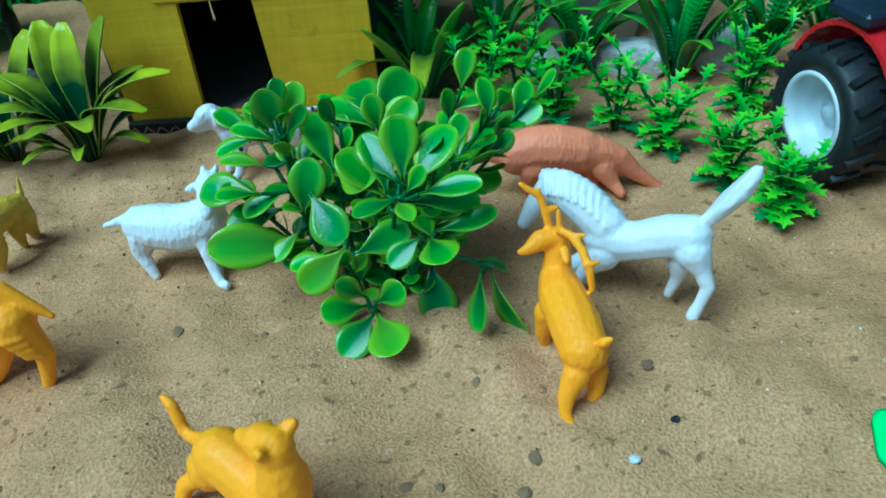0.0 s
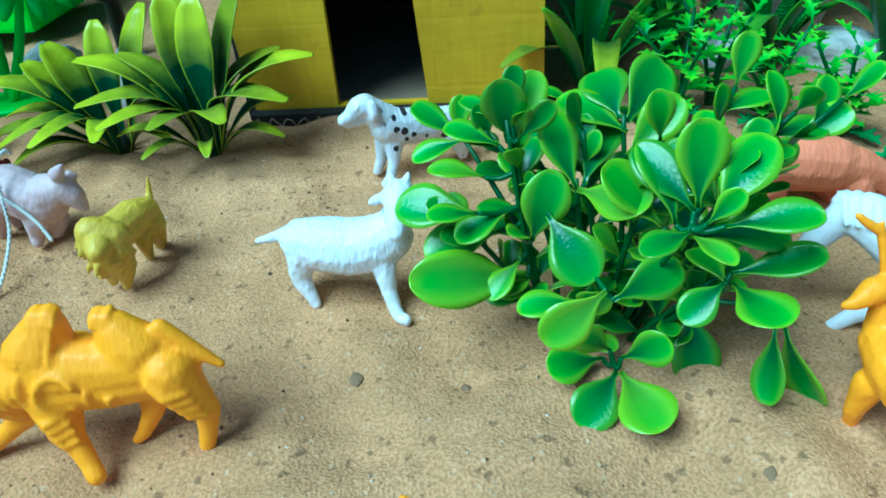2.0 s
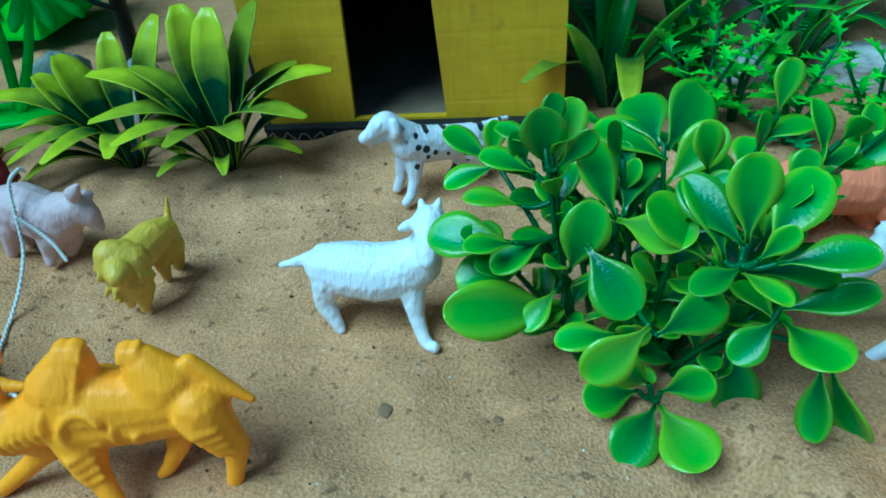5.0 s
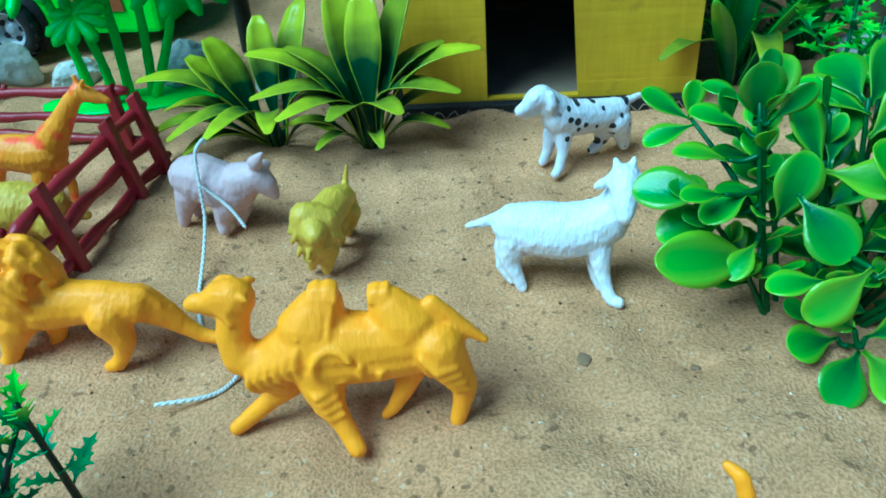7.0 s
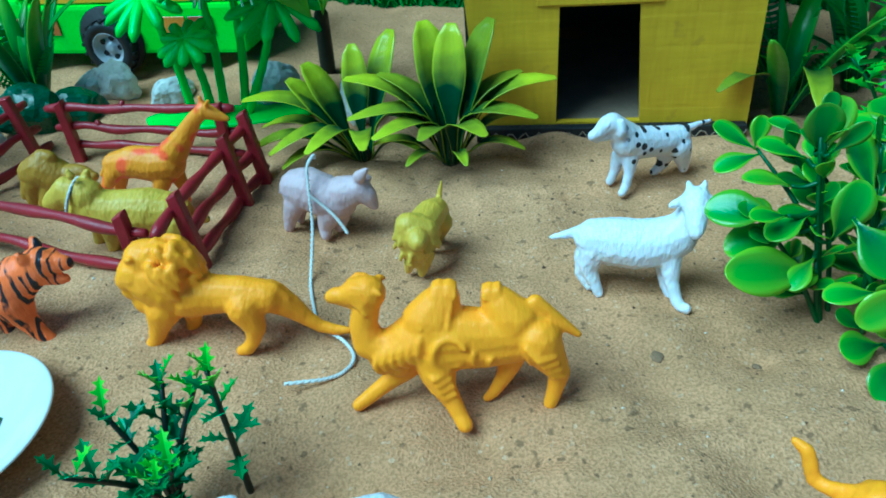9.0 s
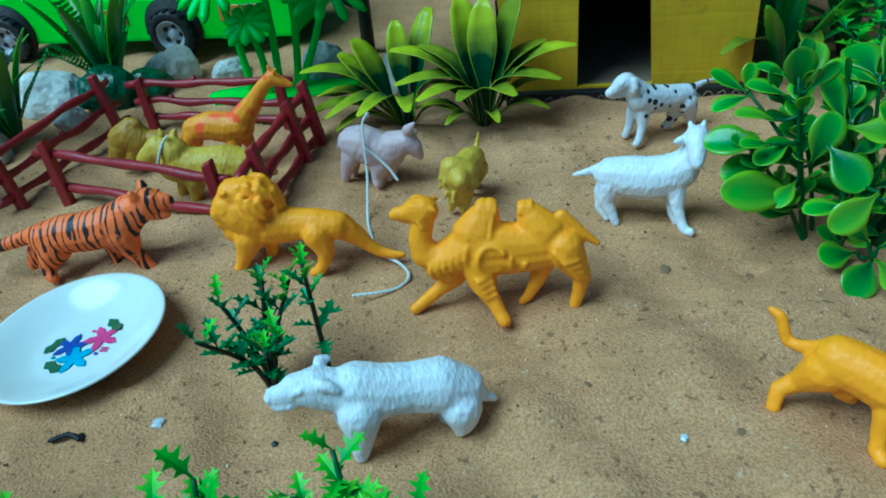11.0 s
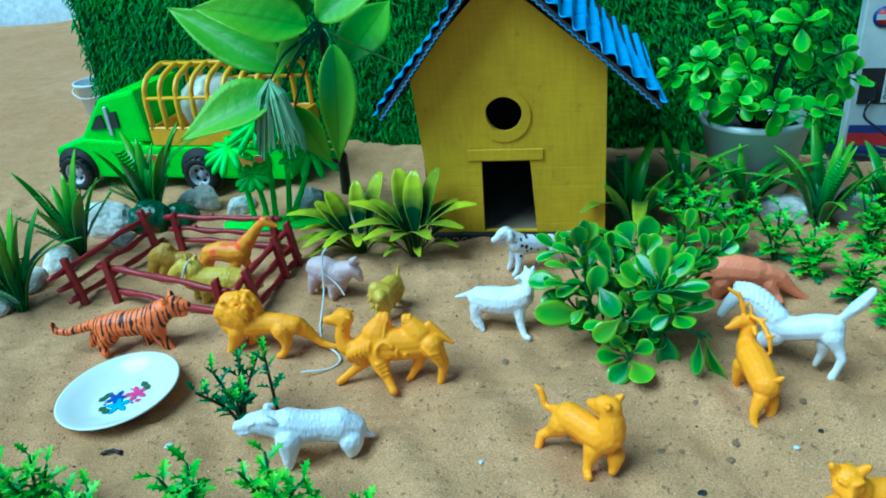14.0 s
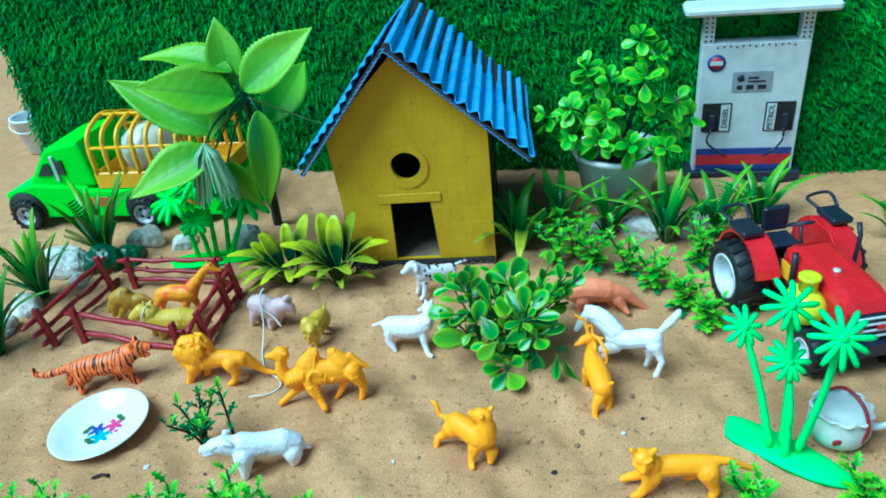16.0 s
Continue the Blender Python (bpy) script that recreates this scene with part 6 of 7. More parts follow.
def fence(a, b, heights, seed, posts=(0.04, 0.96), over=0.010, high=0.033, name="fence_panel", lean=(0, 0), label="maroon plastic fence panel moulded like rough branches"):
    a, b = Vector((*a, 0)), Vector((*b, 0))
    c = thing(name, Matrix.Translation(a), label, "toy fence", "fence panels of the pen")
    d = b - a
    n = d.normalized()
    ln = Vector((lean[0], lean[1], 0))
    for i, z in enumerate(heights):
        s = ln * z / high
        rail(c, -n * over * (1 - 0.3 * i) + s + Vector((0, 0, z + 0.0008 * i)), d + n * over * 0.6 + s + Vector((0, 0, z - 0.0008 * i)), 0, seed + i)
    for u in posts:
        post(c, d * u - Vector((n.y, -n.x, 0)) * -0.0022, high, lean)
    return c


fence((-0.402, 0.372), (-0.304, 0.363), (0.029, 0.017, 0.006), 31, (0.03, 0.97), 0.008)
fence((-0.407, 0.283), (-0.301, 0.254), (0.028, 0.009), 41, (0.02, 0.98), 0.010, 0.037)
fence((-0.285, 0.260), (-0.283, 0.344), (0.028, 0.016, 0.005), 51, (0.06, 0.66, 0.96), 0.012, 0.036, lean=(-0.008, 0.004))
fence((-0.434, 0.272), (-0.420, 0.370), (0.028, 0.016, 0.005), 61, (0.06, 0.94), 0.012, 0.037, lean=(-0.010, 0.003))
fence((-0.232, 0.062), (-0.205, 0.052), (0.016, 0.008), 71, (0.1,), 0.004, 0.020, label="maroon plastic fence piece among the front plants")


# ---- rocks ----
def rock_material(name, a, b):
    m = Mat(name, 0.85, spec=0.25)
    n1, n2 = m.noise(55, 6), m.noise(260, 5)
    c = m.mix(m.ramp(n1, (0.35, 0.0), (0.65, 1.0)), a, b)
    c = m.mix(m.ramp(n2, (0.3, 0.5), (0.5, 0.0)), c, tuple(v * 0.45 for v in a))
    m.colour(c)
    m.bump(n1, 0.6, 0.003)
    m.bump(n2, 0.5, 0.0012)
    return m.m


ROCK_WHITE, ROCK_GREY = rock_material("white_stone", (0.58, 0.55, 0.48), (0.76, 0.74, 0.68)), rock_material("grey_stone", (0.50, 0.51, 0.48), (0.72, 0.72, 0.68))


def rock(x, y, sx, sy, sz, seed, mat, label, turn=0):
    q = random.Random(seed)
    bm = bmesh.new()
    bmesh.ops.create_icosphere(bm, subdivisions=4, radius=1)
    cuts = [(Vector((q.gauss(0, 1), q.gauss(0, 1), q.gauss(0, 1))).normalized(), q.uniform(0.62, 0.9)) for _ in range(11)]
    for v in bm.verts:
        p = v.co.copy()
        for n, d in cuts:
            k = p.dot(n) - d
            if k > 0:
                p -= n * k * 0.75
        p += p.normalized() * (0.10 * noise.noise(p * 2.5 + Vector((seed, 0, 0))) + 0.04 * noise.noise(p * 8 + Vector((0, seed, 0))))
        v.co = Vector((p.x * sx, p.y * sy, p.z * sz + sz * 0.55)) * 1.2
    ob = part("rock", bm, mat, at=pose(x, y, ground_z(x, y) - 0.002, 0, 0, turn), smooth=False)
    return tagged(ob, label, "rock", "rocks on the sand")


for i, (x, y, sx, sy, sz, m, lab) in enumerate((
        (-0.492, 0.408, 0.024, 0.017, 0.016, ROCK_GREY, "large grey-white stone behind the pen"), (-0.418, 0.454, 0.014, 0.011, 0.014, ROCK_WHITE, "white rough stone behind the pen"),
        (-0.379, 0.450, 0.015, 0.010, 0.009, ROCK_GREY, "flat grey stone behind the pen"), (-0.432, 0.452, 0.015, 0.011, 0.010, ROCK_GREY, "grey stone behind the pen"),
        (-0.488, 0.330, 0.017, 0.012, 0.011, ROCK_WHITE, "white stone beside a spiky plant"), (-0.492, 0.296, 0.014, 0.011, 0.010, ROCK_WHITE, "white stone beside a spiky plant"),
        (-0.500, 0.262, 0.018, 0.012, 0.009, ROCK_GREY, "grey stone beside a spiky plant"), (-0.306, 0.446, 0.018, 0.012, 0.013, ROCK_GREY, "grey stone under the tree"),
        (-0.246, 0.415, 0.013, 0.010, 0.016, ROCK_GREY, "grey stone behind the leafy plants"), (0.100, 0.424, 0.020, 0.011, 0.012, ROCK_GREY, "grey flat stone before the flower pot"),
        (0.150, 0.426, 0.020, 0.012, 0.015, ROCK_GREY, "grey stone before the fuel pump"), (0.050, 0.432, 0.014, 0.010, 0.010, ROCK_GREY, "grey stone before the flower pot"),
        (-0.462, 0.378, 0.010, 0.008, 0.008, ROCK_WHITE, "small white stone by the pen"))):
    rock(x, y, sx, sy, sz, 100 + i, m, lab, i * 37)
LUMP = plastic("dark_green_gloss", (0.010, 0.10, 0.035), (0.006, 0.06, 0.02), rough=0.3)
for i, (x, y, s) in enumerate(((-0.442, 0.402, 0.015), (-0.422, 0.412, 0.012))):
    ob = rock(x, y, s * 1.3, s, s, 140 + i, LUMP, "dark green glossy plastic mound by the pen", 20 * i)
    ob.name = "plastic_mound"
    ob["category"] = "plant base"
    ob["group"] = "plastic mounds"


# ---- toy palms ----
PALM = plastic("bright_green_plastic", (0.04, 0.84, 0.20), (0.03, 0.74, 0.16), rough=0.35, wash=0.1, bump=0.1)


PALM_FAR = plastic("grass_green_plastic", (0.045, 0.74, 0.030), (0.035, 0.60, 0.025), rough=0.35, wash=0.1, bump=0.1)


def palm_crown(r, n=11, size=0.022, flat=1.0, wide=1.0):
    bits = []
    for i in range(n):
        a = 6.283 * i / n + r.uniform(-0.08, 0.08)
        d = Vector((math.cos(a), math.sin(a), 0))
        ln = size * r.uniform(0.85, 1.1)
        pts = [d * (ln * k) + Vector((0, 0, 0.15 * ln - 0.28 * ln * k * k)) for k in (0.0, 0.3, 0.6, 0.85, 1.0)]
        bits.append(tube(pts, [0.0016 * wide, 0.0019 * wide, 0.0021 * wide, 0.0021 * wide, 0.0012], 8))
    bits.append(tube([Vector((0, 0, 0.15 * size - 0.0015)), Vector((0, 0, 0.15 * size + 0.0022))], [0.20 * size, 0.15 * size], 12))
    v, f = join(bits)
    v = [(p[0], p[1], p[2] * flat) for p in v]
    return mesh_of("palm_crown", v, f, True)


def palm_group(x, y, turn, heads, base, seed, label, shade, form=(1.0, 1.0)):
    r = random.Random(seed)
    c = thing("toy_palm_tree", pose(x, y, ground_z(x, y), 0, 0, turn), label, "toy palm", "toy palms")
    bx, by = base
    ring = [(bx * math.cos(a) * (1 + 0.12 * math.sin(3 * a + 1)), by * math.sin(a) * (1 + 0.15 * math.cos(2 * a))) for a in np.linspace(0, 2 * math.pi, 33)[:-1]]
    v, f = [], []
    for k, (s, z) in enumerate(((1.0, 0.0), (1.0, 0.0022), (0.95, 0.0030), (0.0, 0.0034))):
        v += [(px * s, py * s, z) for px, py in ring]
    for k in range(3):
        for i in range(32):
            j = (i + 1) % 32
            f.append((k * 32 + i, k * 32 + j, (k + 1) * 32 + j, (k + 1) * 32 + i))
    f.append(tuple(range(31, -1, -1)))
    part("base", mesh_of("palm_base", v, f, True), shade, c, "flat wavy-edged base")
    for (hx, hy, hz), (fx, fy), tilt, size in heads:
        foot, top = Vector((fx, fy, 0.003)), Vector((hx, hy, hz))
        pts = smooth_path([foot, foot.lerp(top, 0.5) + Vector((0.002, 0, 0.0)), top], 6)
        v, f = tube(pts, [0.0026 - 0.0008 * i / (len(pts) - 1) + 0.00025 * (i % 2) for i in range(len(pts))], 9)
        t = part("trunk", mesh_of("palm_trunk", v, f, True), shade, c)
        part("crown", palm_crown(r, r.choice((10, 11, 12)), size, *form), shade, t, at=Matrix.Translation(top) @ pose(0, 0, 0, 0, 0, -turn) @ pose(0, 0, 0, tilt[0], tilt[1], 0) @ pose(0, 0, 0, 0, 0, tilt[2]))
    return c


palm_group(0.140, 0.137, -42, [((-0.037, 0.008, 0.077), (-0.006, -0.003), (52, 14, 50), 0.0140), ((-0.012, 0.0077, 0.104), (0.0, 0.002), (56, 8, 10), 0.0160), ((0.018, 0.0076, 0.095), (0.008, 0.004), (54, -8, 80), 0.0185),
                             ((-0.007, 0.0068, 0.066), (0.004, -0.004), (56, 5, 30), 0.0135)], (0.041, 0.015), 3, "bright green plastic palm cluster on a wavy base", PALM, (1.0, 0.92))
palm_group(-0.331, 0.412, 8, [((-0.022, -0.004, 0.074), (-0.016, 0.0), (24, -10, 0), 0.028), ((0.004, 0.004, 0.092), (0.002, 0.002), (26, 0, 20), 0.031), ((0.044, 0.0, 0.066), (0.016, 0.0), (26, 18, 40), 0.030),
                             ((-0.006, -0.008, 0.050), (-0.004, -0.004), (34, 0, 60), 0.016), ((0.022, 0.004, 0.086), (0.014, 0.003), (22, 8, 0), 0.028)], (0.050, 0.016), 5, "bright green plastic palm cluster behind the pen", PALM_FAR, (0.7, 1.6))


# ---- the plate ----
def build_plate():
    x, y = -0.3315, 0.1675
    p = thing("plate", pose(x, y, ground_z(x, y) + 0.002, 1.5, -2.5, 0) @ Matrix.Scale(0.97, 4), "white saucer with a printed flower pattern, half sunk in sand", "plate")
    CH = plastic("white_glaze", (0.80, 0.82, 0.80), (0.74, 0.77, 0.76), rough=0.12, wash=0.1, bump=0.05)
    part("dish", lathe([(0.0, 0.0), (0.019, 0.0), (0.022, 0.0008), (0.030, 0.0056), (0.0365, 0.0098), (0.0373, 0.0105), (0.0369, 0.0112), (0.0356, 0.0109), (0.030, 0.0078), (0.021, 0.0031), (0.017, 0.0024), (0.0, 0.0022)], 72), CH, p)

    def star(cx, cy, r0, r1, n, rot, mat, name, lab):
        v, f = [(cx, cy, 0.0029)], []
        for i in range(n * 4):
            a = 2 * math.pi * i / (n * 4) + rot
            k = (r0, (r0 + r1) * 0.52, r1, (r0 + r1) * 0.52)[i % 4]
            v.append((cx + k * math.cos(a), cy + k * math.sin(a), 0.00285 + (0.0006 if k > 0.8 * r1 and math.hypot(cx, cy) > 0.014 else 0)))
        for i in range(n * 4):
            f.append((0, 1 + i, 1 + (i + 1) % (n * 4)))
        return part(name, mesh_of(name, v, f), mat, p, lab)

    pr = lambda n, c: plastic(n, c, rough=0.15, bump=0.02)
    star(0.007, 0.005, 0.0028, 0.0082, 5, 0.3, pr("pink_print", (0.75, 0.07, 0.30)), "printed_flower", "pink printed flower")
    star(-0.0050, 0.0005, 0.0025, 0.0074, 5, 0.8, pr("blue_print", (0.06, 0.10, 0.50)), "printed_flower", "dark blue printed flower")
    star(0.0010, -0.0065, 0.0030, 0.0084, 5, 0.1, pr("cyan_print", (0.05, 0.45, 0.70)), "printed_flower", "light blue printed flower")
    gl = pr("green_print", (0.08, 0.17, 0.07))
    for cx, cy, rot in ((-0.0125, 0.001, 2.7), (0.0090, 0.0125, 0.9), (-0.006, -0.0110, 4.2)):
        star(cx, cy, 0.0016, 0.0052, 2, rot, gl, "printed_leaf", "dull green printed leaf")
    for cx, cy, m in ((-0.009, -0.006, "cyan_print"), (0.009, -0.004, "blue_print"), (0.001, 0.009, "pink_print"), (0.012, 0.0045, "pink_print")):
        star(cx, cy, 0.0007, 0.0009, 5, 0, bpy.data.materials[m], "printed_dot", "printed dot")
    for k in range(3):
        part("printed_bar", boxes(((0.0100, -0.001 - 0.001 * k, 0.0027), (0.0132, -0.0005 - 0.001 * k, 0.00295))), bpy.data.materials["pink_print"], p, "pink illegible print")


build_plate()


# ---- string ----
STRING = plastic("white_cotton_string", (0.78, 0.78, 0.74), (0.60, 0.60, 0.57), rough=0.9, grain=2500, bump=0.6)


def cord(name, pts, label, rad=0.00068, closed=False):
    path = [Vector((p[0], p[1], max(p[2], ground_z(p[0], p[1]) + rad * 0.8))) for p in smooth_path(pts, 14)]
    bits = []
    for k in range(2):
        tw = []
        n = len(path)
        for i, p in enumerate(path):
            d = (path[min(i + 1, n - 1)] - path[max(i - 1, 0)]).normalized()
            s = d.cross(Vector((0, 0, 1)))
            if s.length < 0.1:
                s = d.cross(Vector((1, 0, 0)))
            s.normalize()
            u = s.cross(d)
            w = i * 1.4 + math.pi * k
            tw.append(p + (s * math.cos(w) + u * math.sin(w)) * rad * 0.5)
        bits.append(tube(tw, rad * 0.72, 6))
    v, f = join(bits)
    return tagged(part(name, mesh_of(name, v, f, True), STRING), label, "string")


cord("string", [(-0.2395, 0.300, 0.0345), (-0.2385, 0.296, 0.0375), (-0.2400, 0.291, 0.0350), (-0.2400, 0.287, 0.0250), (-0.2395, 0.282, 0.0130), (-0.238, 0.270, 0.0050), (-0.235, 0.255, 0.0016), (-0.230, 0.241, 0.0012), (-0.225, 0.231, 0.001),
                (-0.215, 0.224, 0.001), (-0.209, 0.216, 0.001), (-0.210, 0.209, 0.001), (-0.216, 0.2045, 0.001), (-0.230, 0.2015, 0.001)], "white cotton string tied to the pig, trailing over sand")
cord("string", [(-0.2400, 0.2868, 0.0240), (-0.2345, 0.286, 0.0190), (-0.229, 0.284, 0.0140), (-0.2245, 0.281, 0.0085)], "short loose end of the white string")
_collar = pose(-0.329, 0.282, 0, 0, 0, 6)
cord("cord_collar", [_collar @ Vector((-0.0125 + 0.0035 * math.cos(a), 0.0085 * math.sin(a), 0.0270 + 0.0088 * math.cos(a))) for a in np.linspace(0.3, 6.5, 14)], "white cord tied round the neck of the cow")


# ---- the truck ----
GREEN = plastic("lime_plastic", (0.11, 0.84, 0.006), (0.09, 0.74, 0.006), rough=0.28, wash=0.08, bump=0.05)
YELLOW = plastic("yellow_orange_plastic", (0.86, 0.50, 0.006), (0.74, 0.40, 0.006), rough=0.3, wash=0.1, bump=0.05)
TYRE = plastic("black_tyre", (0.010, 0.014, 0.018), (0.006, 0.008, 0.010), rough=0.55)
CHROME = plastic("silver_paint", (0.55, 0.57, 0.62), (0.42, 0.44, 0.50), rough=0.3)
CREAM = plastic("cream_plastic", (0.70, 0.74, 0.62), rough=0.3)
PANE = plastic("dark_window", (0.03, 0.05, 0.055), rough=0.08)


def profile_body(name, side, y0, y1, bevel=0.002):
    """A form drawn from the side (x, z) and drawn out across y."""
    bm = bmesh.new()
    vs = [bm.verts.new((x, y0, z)) for x, z in side]
    f = bm.faces.new(vs)
    ext = bmesh.ops.extrude_face_region(bm, geom=[f])
    bmesh.ops.translate(bm, vec=(0, y1 - y0, 0), verts=[g for g in ext["geom"] if isinstance(g, bmesh.types.BMVert)])
    bmesh.ops.recalc_face_normals(bm, faces=bm.faces)
    bmesh.ops.bevel(bm, geom=[e for e in bm.edges if e.calc_face_angle(0) > 0.3], offset=bevel, segments=2, profile=0.6, affect="EDGES")
    return bm


def wheel(parent, c, rad, wide, rim_mat, turn=0, lugs=18, spokes=5, rim=0.60, slant=0.0):
    """A wheel on a cross axle, with tread blocks; c is its centre in the parent's frame, outer side at -y turned by turn."""
    at = Matrix.Translation(c) @ pose(0, 0, 0, 90, 0, turn)
    h = wide / 2
    ty = part("wheel", lathe([(rad * rim, -h * 0.9), (rad * 0.90, -h), (rad * 0.985, -h * 0.8), (rad, 0), (rad * 0.985, h * 0.8), (rad * 0.90, h), (rad * rim, h * 0.9), (rad * rim * 0.97, 0), (rad * rim, -h * 0.9)], 40), TYRE, parent, "black rubber tyre and wheel", at=at)
    bits = []
    for i in range(lugs):
        for s in (-1, 1):
            a = 2 * math.pi * (i + (0.5 if s > 0 else 0)) / lugs
            bm = bmesh.new()
            box(bm, (rad * 0.955, -rad * 0.055, -h * 0.95 if s < 0 else h * 0.02), (rad * 1.045, rad * 0.055, -h * 0.02 if s < 0 else h * 0.95))
            bmesh.ops.transform(bm, matrix=Matrix.Rotation(a, 4, "Z") @ Matrix.Rotation(slant * s, 4, "X"), verts=bm.verts)
            bits.append(([v.co.copy() for v in bm.verts], [[v.index for v in f.verts] for f in bm.faces]))
            bm.free()
    part("tread", mesh_of("tread", *join(bits)), TYRE, ty, "raised tread blocks")
    r0 = rad * rim
    part("rim", lathe([(0.0, h * 0.30), (r0 * 0.16, h * 0.32), (r0 * 0.20, h * 0.10), (r0 * 0.40, h * 0.02), (r0 * 0.46, -h * 0.10), (r0 * 0.74, -h * 0.12), (r0 * 0.86, h * 0.50), (r0 * 0.90, h * 0.94), (r0 * 1.04, h * 0.96), (r0 * 0.99, 0.0)] if not spokes else
         [(0.0, h * 0.45), (r0 * 0.25, h * 0.55), (r0 * 0.30, h * 0.40), (r0 * 0.62, h * 0.12), (r0 * 0.86, h * 0.55), (r0 * 0.99, h * 0.92), (r0 * 1.04, h * 0.90), (r0 * 0.99, 0.0)], 36), rim_mat, ty, "painted wheel rim")
    if spokes:
        hb = []
        for i in range(spokes):
            a = 2 * math.pi * i / spokes
            bm = bmesh.new()
            bmesh.ops.create_cone(bm, cap_ends=True, segments=10, radius1=r0 * 0.17, radius2=r0 * 0.17, depth=h * 0.3, matrix=Matrix.Translation((r0 * 0.60 * math.cos(a), r0 * 0.60 * math.sin(a), h * 0.22)))
            hb.append(([v.co.copy() for v in bm.verts], [[v.index for v in f.verts] for f in bm.faces]))
            bm.free()
        part("rim_hole", mesh_of("rim_hole", *join(hb)), TYRE, ty, "dark openings in the rim")
    return ty


def build_truck():
    t = thing("toy_truck", pose(-0.602, 0.512, 0.0, 0, 0, -4.5), "lime green toy truck with a yellow caged load bed", "toy truck")
    W = 0.086
    lower = [(-0.010, 0.018), (0.0, 0.012), (0.262, 0.012), (0.266, 0.046), (0.100, 0.046), (0.098, 0.050), (0.030, 0.054), (-0.008, 0.044)]
    part("chassis_body", profile_body("chassis_body", lower, 0.0, W, 0.003), GREEN, t, "lime green lower body")
    cab = [(0.022, 0.050), (0.048, 0.082), (0.060, 0.096), (0.104, 0.104), (0.110, 0.050)]
    c = part("cab", profile_body("cab", cab, 0.003, W - 0.003, 0.004), GREEN, t, "lime green cab")
    part("side_window", profile_body("side_window", [(0.042, 0.064), (0.053, 0.078), (0.060, 0.080), (0.061, 0.065)], 0.0012, 0.0035, 0.0004), PANE, c, "dark glossy side window")
    part("side_window", profile_body("side_window", [(0.070, 0.066), (0.071, 0.082), (0.078, 0.083), (0.078, 0.066)], 0.0012, 0.0035, 0.0004), PANE, c, "dark glossy side window")
    part("window_frame", boxes(((0.0645, 0.0004, 0.058), (0.0690, 0.0032, 0.088), 0.0005)), CHROME, c, "silver window post")
    part("windscreen", boxes(((0, 0.012, 0), (0.0015, W - 0.012, 0.034), 0.0003)), PANE, c, at=pose(0.0295, 0, 0.0605, 0, 39, 0))
    bed = part("load_bed", boxes(((0.112, 0.002, 0.0465), (0.262, 0.006, 0.066), 0.001), ((0.112, W - 0.006, 0.0465), (0.262, W - 0.002, 0.066), 0.001), ((0.112, 0.0062, 0.0465), (0.116, W - 0.0062, 0.066), 0.0008), ((0.258, 0.0062, 0.0465), (0.262, W - 0.0062, 0.066), 0.0008),
                                 ((0.1162, 0.0062, 0.0465), (0.2578, W - 0.0062, 0.050), 0.0005)), YELLOW, t, "yellow load bed")
    for i in range(9):
        x = 0.116 + 0.0176 * i
        pts = [(x, 0.004, 0.064), (x, 0.004, 0.096), (x, 0.012, 0.111), (x, 0.030, 0.118), (x, W / 2, 0.120), (x, W - 0.030, 0.118), (x, W - 0.012, 0.111), (x, W - 0.004, 0.096), (x, W - 0.004, 0.064)]
        v, f = tube(smooth_path(pts, 4), 0.0028, 6)
        part("cage_hoop", mesh_of("cage_hoop", v, f, True), YELLOW, bed, "yellow cage hoop")
    for y, z in ((0.004, 0.095), (W - 0.004, 0.095), (W / 2, 0.120)):
        v, f = tube([(0.114, y, z), (0.19, y, z + 0.0005), (0.260, y, z)], 0.0019, 6)
        part("cage_bar", mesh_of("cage_bar", v, f, True), YELLOW, bed, "yellow lengthwise cage bar")
    # stickers on the side
    for x, c1 in ((0.086, (0.70, 0.30, 0.02)), (0.108, (0.45, 0.16, 0.03)), (0.205, (0.65, 0.28, 0.03)), (0.225, (0.30, 0.10, 0.03))):
        part("sticker", boxes(((x, -0.0012, 0.026), (x + 0.018, -0.0004, 0.038), 0.0003)), plastic("sticker_print", c1, rough=0.25), t, "small printed sticker")
    for x, z, lab in ((-0.0085, 0.034, "front"), ):
        for y in (0.014, W - 0.014):
            part("headlight", lathe([(0.0, -0.002), (0.007, -0.002), (0.007, 0.0005), (0.005, 0.002), (0.0, 0.0025)], 20), CHROME, t, "silver headlight", at=pose(x + 0.001, y, z, 0, -90, 0))
    for x in (0.014, 0.164):
        for y, turn in ((0.004, 0), (W - 0.004, 180)):
            arch = lathe([(0.0, -0.0012), (0.0235, -0.0012), (0.0235, 0.0012), (0.0, 0.0012)], 32)
            part("wheel_arch", arch, DARK, t, "dark wheel arch", at=pose(x, -0.0004 if turn == 0 else W + 0.0004, 0.0222, 90, 0, 0))
            wheel(t, (x, y - 0.006 if turn == 0 else y + 0.006, 0.0185), 0.0185, 0.014, CHROME, turn)
    ball = thing("load_in_truck", pose(-0.602 + 0.170, 0.541, 0.050), "cream rounded plastic object lying in the truck bed", "toy")
    part("body", lathe([(0.0, 0.0), (0.018, 0.002), (0.030, 0.014), (0.034, 0.030), (0.029, 0.046), (0.016, 0.056), (0.0, 0.058)], 32), CREAM, ball)


build_truck()


